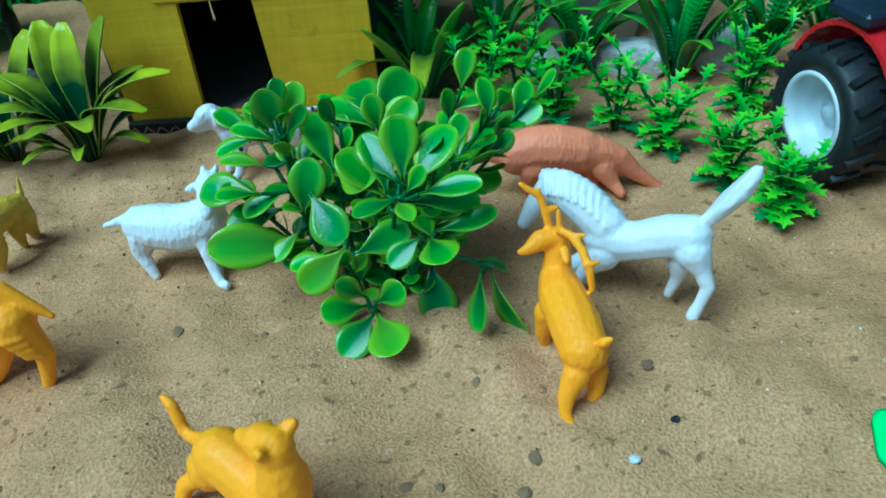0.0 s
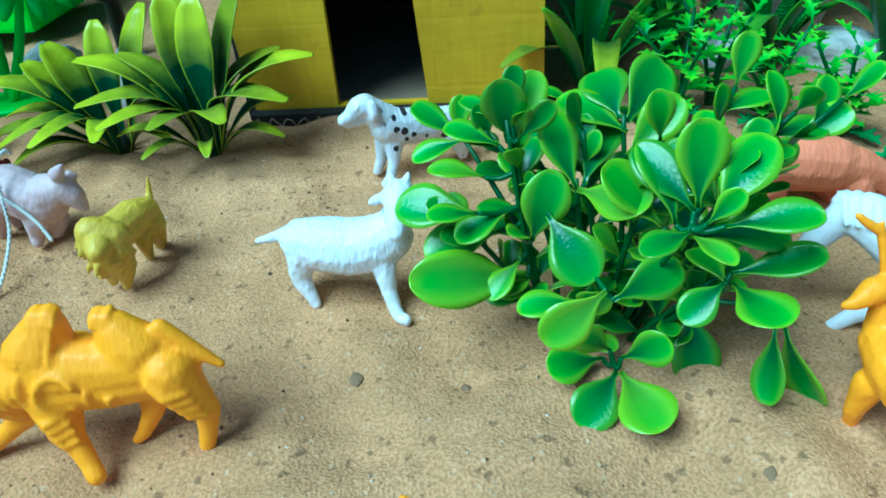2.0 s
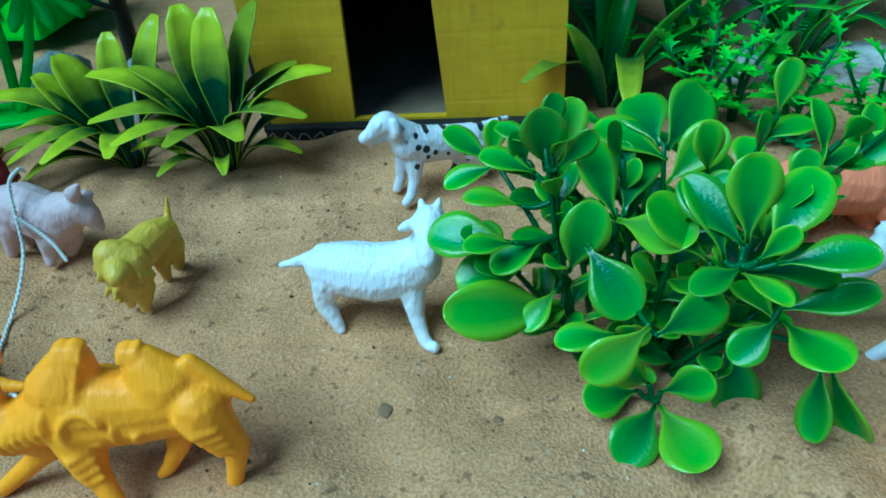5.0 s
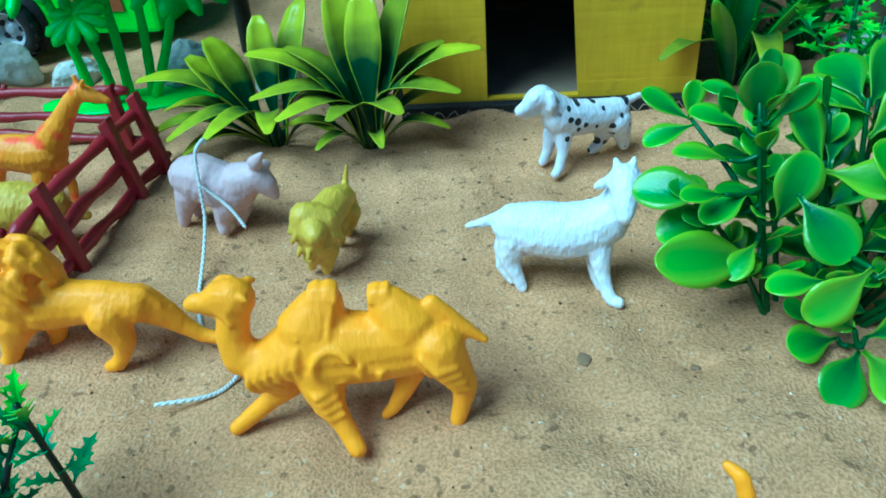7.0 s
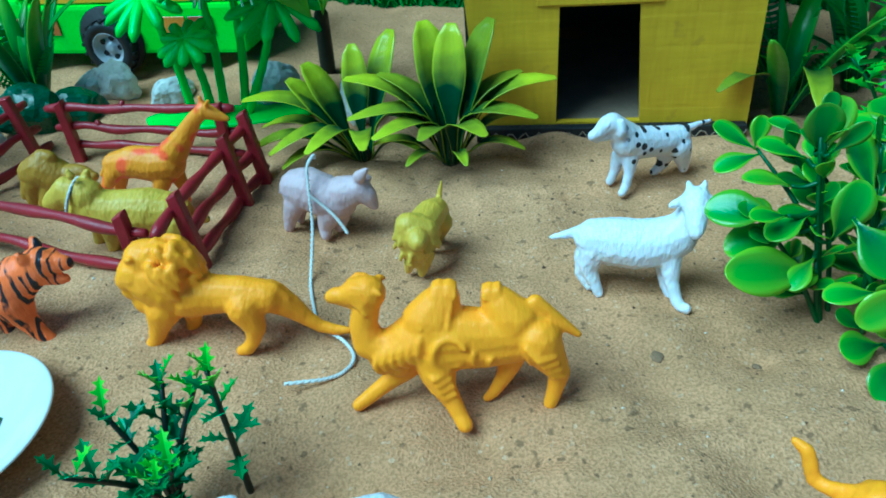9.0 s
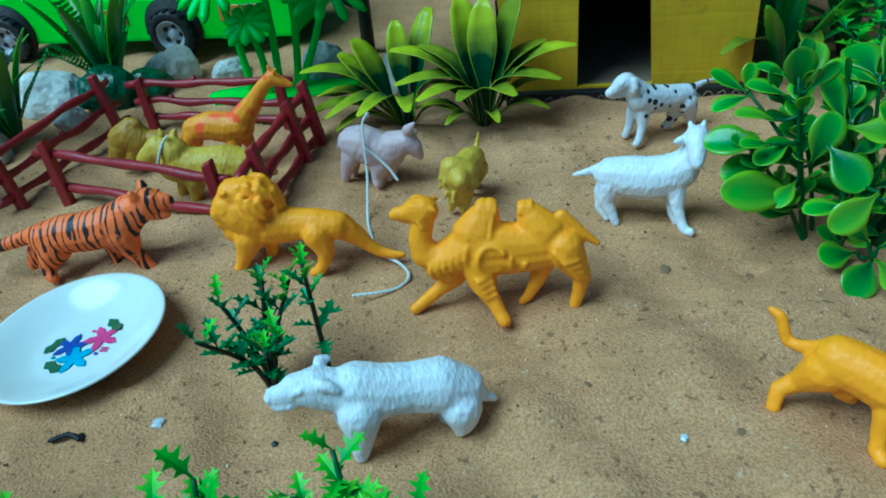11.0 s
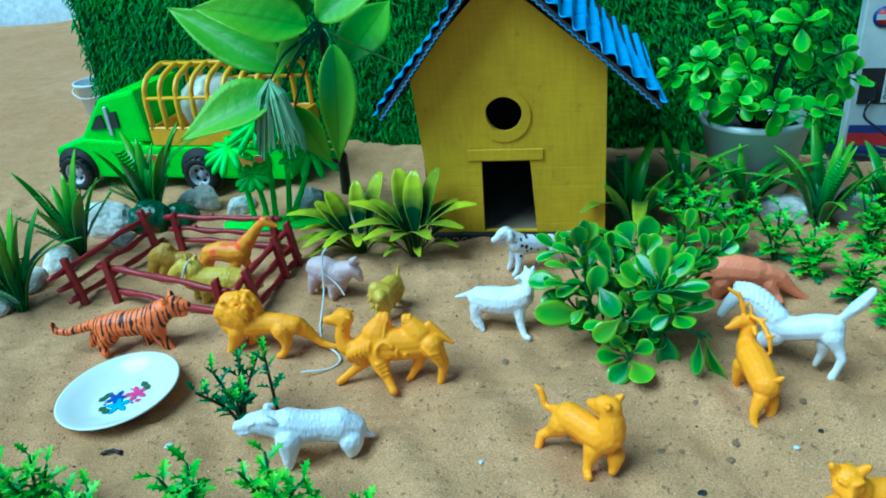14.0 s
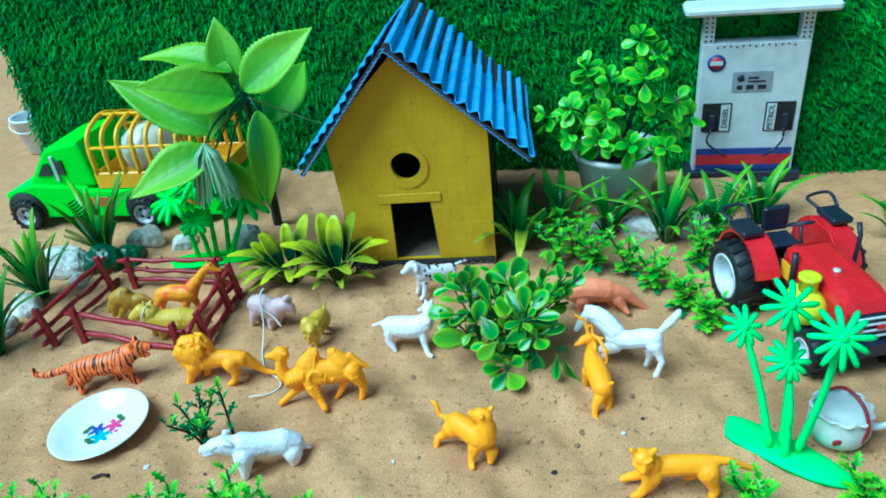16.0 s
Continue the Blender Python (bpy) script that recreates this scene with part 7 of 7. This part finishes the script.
# ---- the tractor ----
RED = plastic("red_plastic", (0.62, 0.012, 0.022), (0.48, 0.008, 0.016), rough=0.25, wash=0.08, bump=0.04)
NAVY = plastic("dark_blue_plastic", (0.016, 0.024, 0.050), (0.010, 0.014, 0.028), rough=0.4)
RIMW = plastic("white_rim_plastic", (0.68, 0.73, 0.78), (0.55, 0.60, 0.66), rough=0.35)


def build_tractor():
    t = thing("toy_tractor", pose(0.1945, 0.311, 0.0, 0, 0, -79) @ Matrix.Scale(0.86, 4), "red toy tractor with dark blue parts and white wheel rims", "toy tractor")
    for s in (-1, 1):
        wheel(t, (0, s * 0.047, 0.0325), 0.0325, 0.027, RIMW, 0 if s < 0 else 180, 16, 0, 0.64, 0.35)
        wheel(t, (0.104, s * 0.034, 0.020), 0.020, 0.015, RIMW, 0 if s < 0 else 180, 14, 0, 0.55, 0.2)
        # curved mudguard
        v, f = [], []
        arc = [radians(a) for a in range(19, 176, 12)]
        for a in arc:
            for rr, y in ((0.0425, 0.028), (0.0405, 0.049), (0.0380, 0.049), (0.0390, 0.028)):
                v.append((rr * math.cos(a), s * y, 0.0355 + rr * math.sin(a) * 1.0))
        for i in range(len(arc) - 1):
            for k in range(4):
                q = (i * 4 + k, i * 4 + (k + 1) % 4, (i + 1) * 4 + (k + 1) % 4, (i + 1) * 4 + k)
                f.append(q if s > 0 else q[::-1])
        f += [(3, 2, 1, 0), tuple((len(arc) - 1) * 4 + k for k in range(4))]
        g = part("mudguard", mesh_of("mudguard", v, f), RED, t, "red curved mudguard")
        part("guard_side", profile_body("guard_side", [(-0.038, 0.038), (-0.032, 0.062), (-0.014, 0.0745), (0.014, 0.0745), (0.032, 0.062), (0.038, 0.038)], s * 0.027, s * 0.0298, 0.0008), RED, g)
        part("guard_pad", boxes(((-0.016, s * 0.042 - 0.010, 0.0770), (0.012, s * 0.042 + 0.010, 0.0835), 0.0015)), NAVY, g, "dark blue pad on the mudguard")
        lo = [(-0.013, s * 0.042 - 0.009, 0.083), (-0.030, s * 0.042 - 0.011, 0.087), (-0.032, s * 0.042 + 0.011, 0.088), (-0.013, s * 0.042 + 0.009, 0.083)]
        v, f = tube(smooth_path(lo, 6), 0.0016, 7)
        part("handle_loop", mesh_of("handle_loop", v, f, True), NAVY, g, "dark blue bent handle")
    hood = [(0.022, 0.036), (0.024, 0.072), (0.034, 0.077), (0.100, 0.075), (0.116, 0.070), (0.120, 0.063), (0.120, 0.036)]
    h = part("hood", profile_body("hood", hood, -0.021, 0.021, 0.009), RED, t, "glossy red engine hood")
    part("grille", boxes(((0.1202, -0.017, 0.037), (0.1222, 0.017, 0.062), 0.0009)), NAVY, h, "dark front grille")
    for k in range(4):
        part("grille_bar", boxes(((0.1218, -0.0165, 0.0395 + 0.006 * k), (0.1236, 0.0165, 0.0415 + 0.006 * k), 0.0005)), RIMW, h, "white grille bar")
    part("grille_light", boxes(((0.1224, -0.013, 0.0470), (0.1242, -0.006, 0.0520), 0.0006)), RED, h, "red lamp in the grille")
    part("grille_light", boxes(((0.1224, 0.006, 0.0470), (0.1242, 0.013, 0.0520), 0.0006)), RED, h, "red lamp in the grille")
    part("side_panel", boxes(((0.028, -0.0222, 0.046), (0.044, -0.0211, 0.062), 0.0004)), YELLOW, h, "yellow sticker on the hood")
    part("hood_cap", lathe([(0.0, 0.0), (0.003, 0.0), (0.003, 0.002), (0.0, 0.0026)], 16), RIMW, h, "white filler cap", at=pose(0.078, -0.004, 0.0758))
    part("bumper", boxes(((0.1162, -0.024, 0.020), (0.126, 0.024, 0.0355), 0.002)), NAVY, t, "dark blue front bumper")
    part("chassis", boxes(((-0.030, -0.020, 0.020), (0.1160, 0.020, 0.0355), 0.003), ((-0.004, -0.038, 0.028), (0.004, 0.038, 0.038), 0.001), ((0.101, -0.030, 0.016), (0.107, 0.030, 0.0198), 0.001)), NAVY, t, "dark blue chassis and axles")
    part("footplate", boxes(((-0.004, -0.027, 0.0358), (0.0218, 0.027, 0.041), 0.001)), NAVY, t)
    s = part("seat", boxes(((-0.026, -0.013, 0.052), (0.000, 0.013, 0.058), 0.002), ((-0.030, -0.013, 0.0582), (-0.024, 0.013, 0.084), 0.002), ((-0.018, -0.006, 0.0357), (-0.008, 0.006, 0.0518), 0.001)), NAVY, t, "dark blue driver's seat")
    v, f = tube([(0.024, 0, 0.060), (0.018, 0, 0.072), (0.014, 0, 0.084)], 0.0015, 7)
    col = part("steering_column", mesh_of("steering_column", v, f, True), NAVY, t)
    ring = [(0.011 * math.cos(a), 0.011 * math.sin(a), 0) for a in np.linspace(0, 2 * math.pi, 25)[:-1]]
    v, f = tube(ring, 0.0013, 7, True)
    part("steering_wheel", mesh_of("steering_wheel", v, f, True), NAVY, col, at=pose(0.013, 0, 0.086, 0, -28, 0))
    v, f = tube([(0.050, -0.0240, 0.046), (0.050, -0.0240, 0.080)], [0.0026, 0.0026], 10)
    part("filter_pipe", mesh_of("filter_pipe", v, f, True), NAVY, t, "dark upright filter")
    v, f = tube([(0.060, 0.0225, 0.050), (0.060, 0.024, 0.095), (0.054, 0.025, 0.105)], [0.0020, 0.0020, 0.0022], 9)
    part("exhaust_pipe", mesh_of("exhaust_pipe", v, f, True), NAVY, t, "dark exhaust pipe")
    JUG = plastic("lemon_plastic", (0.72, 0.78, 0.012), (0.62, 0.64, 0.010), rough=0.25, wash=0.05, bump=0.04)
    j = part("side_tank", lathe([(0.0, -0.019), (0.009, -0.0175), (0.0145, -0.011), (0.0155, 0.0), (0.0145, 0.011), (0.009, 0.0175), (0.0, 0.019)], 28), JUG, t, "lemon yellow tank against the hood", at=pose(0.084, -0.0310, 0.052, 90, 0, 72))
    part("tank_neck", lathe([(0.0, 0.0), (0.0075, 0.0), (0.0075, 0.010), (0.0088, 0.0105), (0.0088, 0.0135), (0.0066, 0.0135), (0.0, 0.012)], 24), JUG, j, "yellow tank neck", at=pose(0, 0.0145, 0, -90, 0, 0))


build_tractor()


# ---- the white basket toy ----
def build_basket():
    WH = plastic("white_basket", (0.70, 0.74, 0.72), (0.55, 0.60, 0.58), rough=0.4)
    x, y = 0.176, 0.146
    b = thing("toy_pot", pose(x, y, ground_z(x, y), 0, 0, 25) @ Matrix.Scale(0.88, 4), "small white plastic pot with a maroon handle", "toy pot")
    part("pot", lathe([(0.0, 0.0), (0.012, 0.0), (0.018, 0.004), (0.021, 0.012), (0.0205, 0.020), (0.0185, 0.026), (0.0195, 0.028), (0.018, 0.0275), (0.0175, 0.020), (0.014, 0.008), (0.0, 0.006)], 36), WH, b)
    v, f = [], []
    ring = [((0.0192 + 0.0010 * math.sin(11 * a)) * math.cos(a), (0.0192 + 0.0010 * math.sin(11 * a)) * math.sin(a), 0.0282 + 0.0009 * math.sin(9 * a)) for a in np.linspace(0, 2 * math.pi, 90)[:-1]]
    v, f = tube(ring, 0.0012, 6, True)
    part("rim_ruffle", mesh_of("rim_ruffle", v, f, True), WH, b, "ruffled white rim")
    v, f = tube(smooth_path([(0, -0.0200, 0.012), (0.002, -0.0215, 0.024), (0.004, -0.013, 0.037), (0.004, 0.004, 0.041), (0.002, 0.018, 0.029)], 5), 0.0014, 7)
    part("handle", mesh_of("handle", v, f, True), MAROON, b, "maroon bent handle")
    v, f = tube(smooth_path([(0.016, -0.010, 0.012), (0.023, -0.014, 0.012), (0.030, -0.018, 0.016)], 4), [0.003 - 0.00012 * i for i in range(9)], 9)
    part("spout", mesh_of("spout", v, f, True), WH, b, "short white spout")
    part("label", boxes(((-0.016, -0.0185, 0.012), (-0.010, -0.0165, 0.016), 0.0003)), MAROON, b, "small red sticker", at=pose(0, 0, 0, 0, 0, -12))


build_basket()


# ---- the fuel pump ----
def text_mesh(body, size, name):
    cu = bpy.data.curves.new(name, "FONT")
    cu.body, cu.size, cu.extrude = body, size, 0.0002
    cu.align_x, cu.align_y = "CENTER", "CENTER"
    ob = new(name, cu)
    me = bpy.data.meshes.new_from_object(ob.evaluated_get(bpy.context.evaluated_depsgraph_get()))
    bpy.data.objects.remove(ob)
    bpy.data.curves.remove(cu)
    me.materials.clear()
    return me


def build_pump():
    CW = plastic("white_painted_card", (0.66, 0.72, 0.74), (0.52, 0.58, 0.60), rough=0.55, wash=0.3)
    BL, RD = plastic("blue_stripe", (0.03, 0.06, 0.30), rough=0.5), plastic("red_stripe", (0.60, 0.02, 0.04), rough=0.5)
    GRY = plastic("grey_label", (0.34, 0.38, 0.42), rough=0.6)
    p = thing("fuel_pump", pose(0.2235, 0.5385, 0.0, 2, 0, -6), "white painted cardboard fuel pump with two black nozzles", "toy fuel pump")
    w, d = 0.0510, 0.018
    part("body", boxes(((-w, 0, -0.004), (w, d, 0.1495), 0.001)), CW, p, "white painted card body")
    for s in (-1, 1):
        c = part("column", boxes(((s * (w - 0.0055) - 0.0055, 0.001, 0.1497), (s * (w - 0.0055) + 0.0055, d - 0.001, 0.1795), 0.0006)), CW, p, "white corner column")
        for k in range(6):
            for j in (-1, 1):
                bm = bmesh.new()
                bmesh.ops.create_cone(bm, cap_ends=True, segments=3, radius1=0.0017, radius2=0.0017, depth=0.0006, matrix=Matrix.Translation((s * (w - 0.0055) + j * 0.0026, 0.0008, 0.1525 + 0.0045 * k)) @ pose(0, 0, 0, 90, 60 * (k % 2), 0))
                part("flute_hole", bm, DARK, c, "dark open flute")
    for k in range(13):
        bm = bmesh.new()
        bmesh.ops.create_cone(bm, cap_ends=True, segments=3, radius1=0.0014, radius2=0.0014, depth=0.0006, matrix=Matrix.Translation((-0.036 + 0.006 * k, -0.0002, 0.1455 + 0.0006 * (k % 3))) @ pose(0, 0, 0, 90, 60 * (k % 2), 0))
        part("flute_hole", bm, DARK, p, "dark open flute")
    part("canopy", boxes(((-w - 0.020, -0.014, 0.1797), (w + 0.020, d + 0.002, 0.189), 0.003)), CW, p, "white flat canopy")
    disc = lambda r: lathe([(0.0, 0.0), (r, 0.0), (r, 0.0008), (0.0, 0.0010)], 32)
    lg = part("round_logo", disc(0.0088), BL, p, "blue round emblem", at=pose(-0.036, -0.0002, 0.130, 90, 0, 0))
    part("logo_band", boxes(((-0.0062, -0.0022, 0.0011), (0.0062, 0.0022, 0.0015), 0.0001)), CW, lg, "white band")
    part("logo_ring", disc(0.0062), RD, lg, "red inner disc", at=pose(0, 0, 0.00025))
    lb = part("label_plate", boxes(((-0.019, -0.0010, 0.099), (0.019, -0.0001, 0.120), 0.0002)), GRY, p, "grey label with illegible marks")
    for x0, x1, z0, z1 in ((-0.004, 0.006, 0.1125, 0.1145), (-0.004, 0.013, 0.1090, 0.1105), (-0.014, -0.009, 0.1015, 0.1060), (-0.005, 0.002, 0.1015, 0.1060), (0.006, 0.014, 0.1015, 0.1060)):
        part("mark", boxes(((x0, -0.0014, z0), (x1, -0.00105, z1))), NAVY, lb, "dark illegible mark")
    bm = bmesh.new()
    part("mark", disc(0.0035), NAVY, lb, "dark round mark", at=pose(-0.011, -0.0008, 0.1135, 90, 0, 0))
    for s, word in ((-1, "DIESEL"), (1, "PETROL")):
        x = s * 0.031
        fr = part("sign", boxes(((x - 0.0145, -0.0012, 0.055), (x + 0.0145, -0.0001, 0.087), 0.0003)), DARK, p, "black sign with a white word strip")
        sx = x - s * 0.0085
        part("word_strip", boxes(((sx - 0.0046, -0.0017, 0.0565), (sx + 0.0046, -0.00125, 0.0855), 0.0001)), CW, fr, "white strip")
        part("word", text_mesh(word, 0.0078, "word"), DARK, fr, "hand-lettered word " + word, at=pose(sx, -0.0019, 0.071, 90, -90 if s < 0 else -90, 0))
        nx = x + s * 0.005
        n = part("nozzle", boxes(((nx - 0.0028, -0.0070, 0.060), (nx + 0.0028, -0.0020, 0.076), 0.0012)), NAVY, p, "dark green-black nozzle")
        v, f = tube(smooth_path([(nx, -0.0055, 0.060), (nx + s * 0.001 - 0.002, -0.008, 0.046), (nx - s * 0.012, -0.010, 0.034), (nx - s * 0.017, -0.006, 0.028)], 5), 0.0012, 7)
        part("hose", mesh_of("hose", v, f, True), NAVY, n, "thin dark hose")
    part("stripe", boxes(((-w + 0.003, -0.0009, 0.028), (w - 0.003, -0.0001, 0.0355), 0.0002)), BL, p, "blue painted stripe")
    part("stripe", boxes(((-w + 0.003, -0.0009, 0.0165), (w - 0.003, -0.0001, 0.0278), 0.0002)), RD, p, "red painted stripe")
    part("stripe", boxes(((-w + 0.003, -0.0009, 0.0100), (w - 0.003, -0.0001, 0.0163), 0.0002)), BL, p, "blue painted stripe")
    part("plinth", boxes(((-w - 0.008, -0.006, -0.006), (w + 0.008, d + 0.004, 0.0098), 0.001)), NAVY, p, "dark plinth")


build_pump()


# ---- far left: bucket and cloth on the open sand ----
def build_bucket():
    WHT = plastic("white_bucket", (0.74, 0.77, 0.78), (0.66, 0.70, 0.72), rough=0.4)
    b = thing("bucket", pose(-0.727, 0.773, 0), "white plastic bucket standing on open sand", "bucket")
    part("bucket_body", lathe([(0.0, 0.0), (0.022, 0.0), (0.0235, 0.0015), (0.031, 0.050), (0.0335, 0.051), (0.0335, 0.0545), (0.0305, 0.0545), (0.0293, 0.049), (0.022, 0.003), (0.0, 0.003)], 40), WHT, b)
    v, f = tube(smooth_path([(-0.0325, 0, 0.050), (-0.031, -0.018, 0.042), (0, -0.0355, 0.037), (0.031, -0.018, 0.042), (0.0325, 0, 0.050)], 5), 0.0010, 6)
    part("handle", mesh_of("handle", v, f, True), WHT, b)
    # a heap of pale cloth farther off
    r = random.Random(2)
    n = 40
    verts, faces = [], []
    for j in range(n + 1):
        for i in range(n + 1):
            u, w = i / n, j / n
            e = min(u, 1 - u, w, 1 - w) * 2
            z = 0.22 * e ** 0.5 * (0.6 + 0.6 * noise.noise(Vector((u * 4, w * 4, 2)))) + 0.04 * noise.noise(Vector((u * 11, w * 11, 5))) * e
            verts.append((-1.0 + 1.9 * u, 0.4 * w, max(z, -0.02) * 0.8 - 0.01))
    for j in range(n):
        for i in range(n):
            a = j * (n + 1) + i
            faces.append((a, a + 1, a + n + 2, a + n + 1))
    tagged(part("crumpled_cloth", mesh_of("crumpled_cloth", verts, faces, True), plastic("pale_cloth", (0.70, 0.75, 0.80), rough=0.9), at=pose(-1.45, 1.75, 0, 0, 0, 12)), "heap of pale white cloth far off on the sand", "cloth")


build_bucket()


# ---- litter on the sand ----
def build_litter():
    r = random.Random(77)

    def chip(name, x, y, s, mat, label, cat, flat=0.5):
        bm = bmesh.new()
        bmesh.ops.create_icosphere(bm, subdivisions=2, radius=s)
        for v in bm.verts:
            v.co *= 1 + 0.45 * noise.noise(v.co * (1.3 / s) + Vector((x * 90, y * 90, 0)))
            v.co.z *= flat
        ob = part(name, bm, mat, at=pose(x, y, ground_z(x, y) + s * flat * 0.4, r.uniform(-20, 20), r.uniform(-20, 20), r.uniform(0, 360)))
        return tagged(ob, label, cat, "litter on the sand")

    BLK, CLR, BRN = plastic("black_chip", (0.012, 0.013, 0.018), rough=0.5), plastic("clear_chip", (0.72, 0.76, 0.80), rough=0.1), plastic("brown_clod", (0.26, 0.165, 0.085), rough=0.95)
    chip("black_scrap", -0.240, 0.129, 0.0014, BLK, "small black scrap lying on sand", "scrap")
    chip("black_scrap", -0.308, 0.126, 0.0016, BLK, "small black scrap lying on sand", "scrap")
    tw = cord("twig", [(-0.318, 0.123, 0.001), (-0.312, 0.1255, 0.0018), (-0.307, 0.124, 0.0014)], "small dark twig lying on sand", 0.0009)
    tw.data.materials.clear()
    tw.data.materials.append(BLK)
    tw["category"] = "twig"
    chip("clear_bead", -0.284, 0.134, 0.0022, CLR, "clear plastic chip lying on sand", "chip")
    chip("clear_bead", -0.109, 0.134, 0.0014, CLR, "clear plastic chip lying on sand", "chip")
    chip("clear_bead", 0.045, 0.156, 0.0018, CLR, "pale plastic chip lying on sand", "chip")
    chip("black_scrap", 0.060, 0.170, 0.0014, BLK, "small black scrap lying on sand", "scrap")
    chip("black_scrap", -0.003, 0.126, 0.0022, BLK, "dark scrap lying on sand", "scrap", 0.3)
    for x, y, s in ((-0.019, 0.152, 0.0030), (-0.010, 0.1505, 0.0022), (-0.092, 0.137, 0.0022), (-0.073, 0.219, 0.0022), (-0.105, 0.221, 0.0030), (0.014, 0.150, 0.0030), (0.018, 0.160, 0.0030), (0.056, 0.190, 0.0026), (-0.137, 0.155, 0.0020), (0.002, 0.189, 0.0024)):
        chip("clod", x, y, s * 0.75, BRN, "brown clod of damp sand", "clod", 0.45)
    # countless grains and crumbs
    bits = []
    for _ in range(1500):
        x, y = r.uniform(-0.42, 0.22), r.uniform(0.06, 0.36)
        s = r.uniform(0.0002, 0.0006) * (1.8 if r.random() < 0.05 else 1)
        bits.append((x, y, s))
    xs, ys, ss = (np.array(q) for q in zip(*bits))
    zs = sand_height(xs, ys) + ss * 0.4
    oct_v = np.array([(1, 0, 0), (-1, 0, 0), (0, 1, 0), (0, -1, 0), (0, 0, 1), (0, 0, -1)], float)
    oct_f = np.array([(0, 2, 4), (2, 1, 4), (1, 3, 4), (3, 0, 4), (2, 0, 5), (1, 2, 5), (3, 1, 5), (0, 3, 5)])
    rr = np.random.RandomState(6)
    v = (oct_v[None] * rr.uniform(0.6, 1.3, (len(xs), 6, 1))) * ss[:, None, None] + np.stack([xs, ys, zs], 1)[:, None]
    f = oct_f[None] + (np.arange(len(xs)) * 6)[:, None, None]
    me = bpy.data.meshes.new("grit")
    me.from_pydata(v.reshape(-1, 3).tolist(), [], f.reshape(-1, 3).tolist())
    m = Mat("grit", 0.8)
    m.colour(m.ramp(m.node("NewGeometry").outputs["Random Per Island"], (0.0, (0.05, 0.03, 0.02)), (0.45, (0.22, 0.13, 0.06)), (0.8, (0.5, 0.36, 0.2)), (1.0, (0.8, 0.72, 0.6))))
    tagged(part("grit", me, m.m), "coarse grains and crumbs scattered on the sand", "grit", kind="stuff")


build_litter()
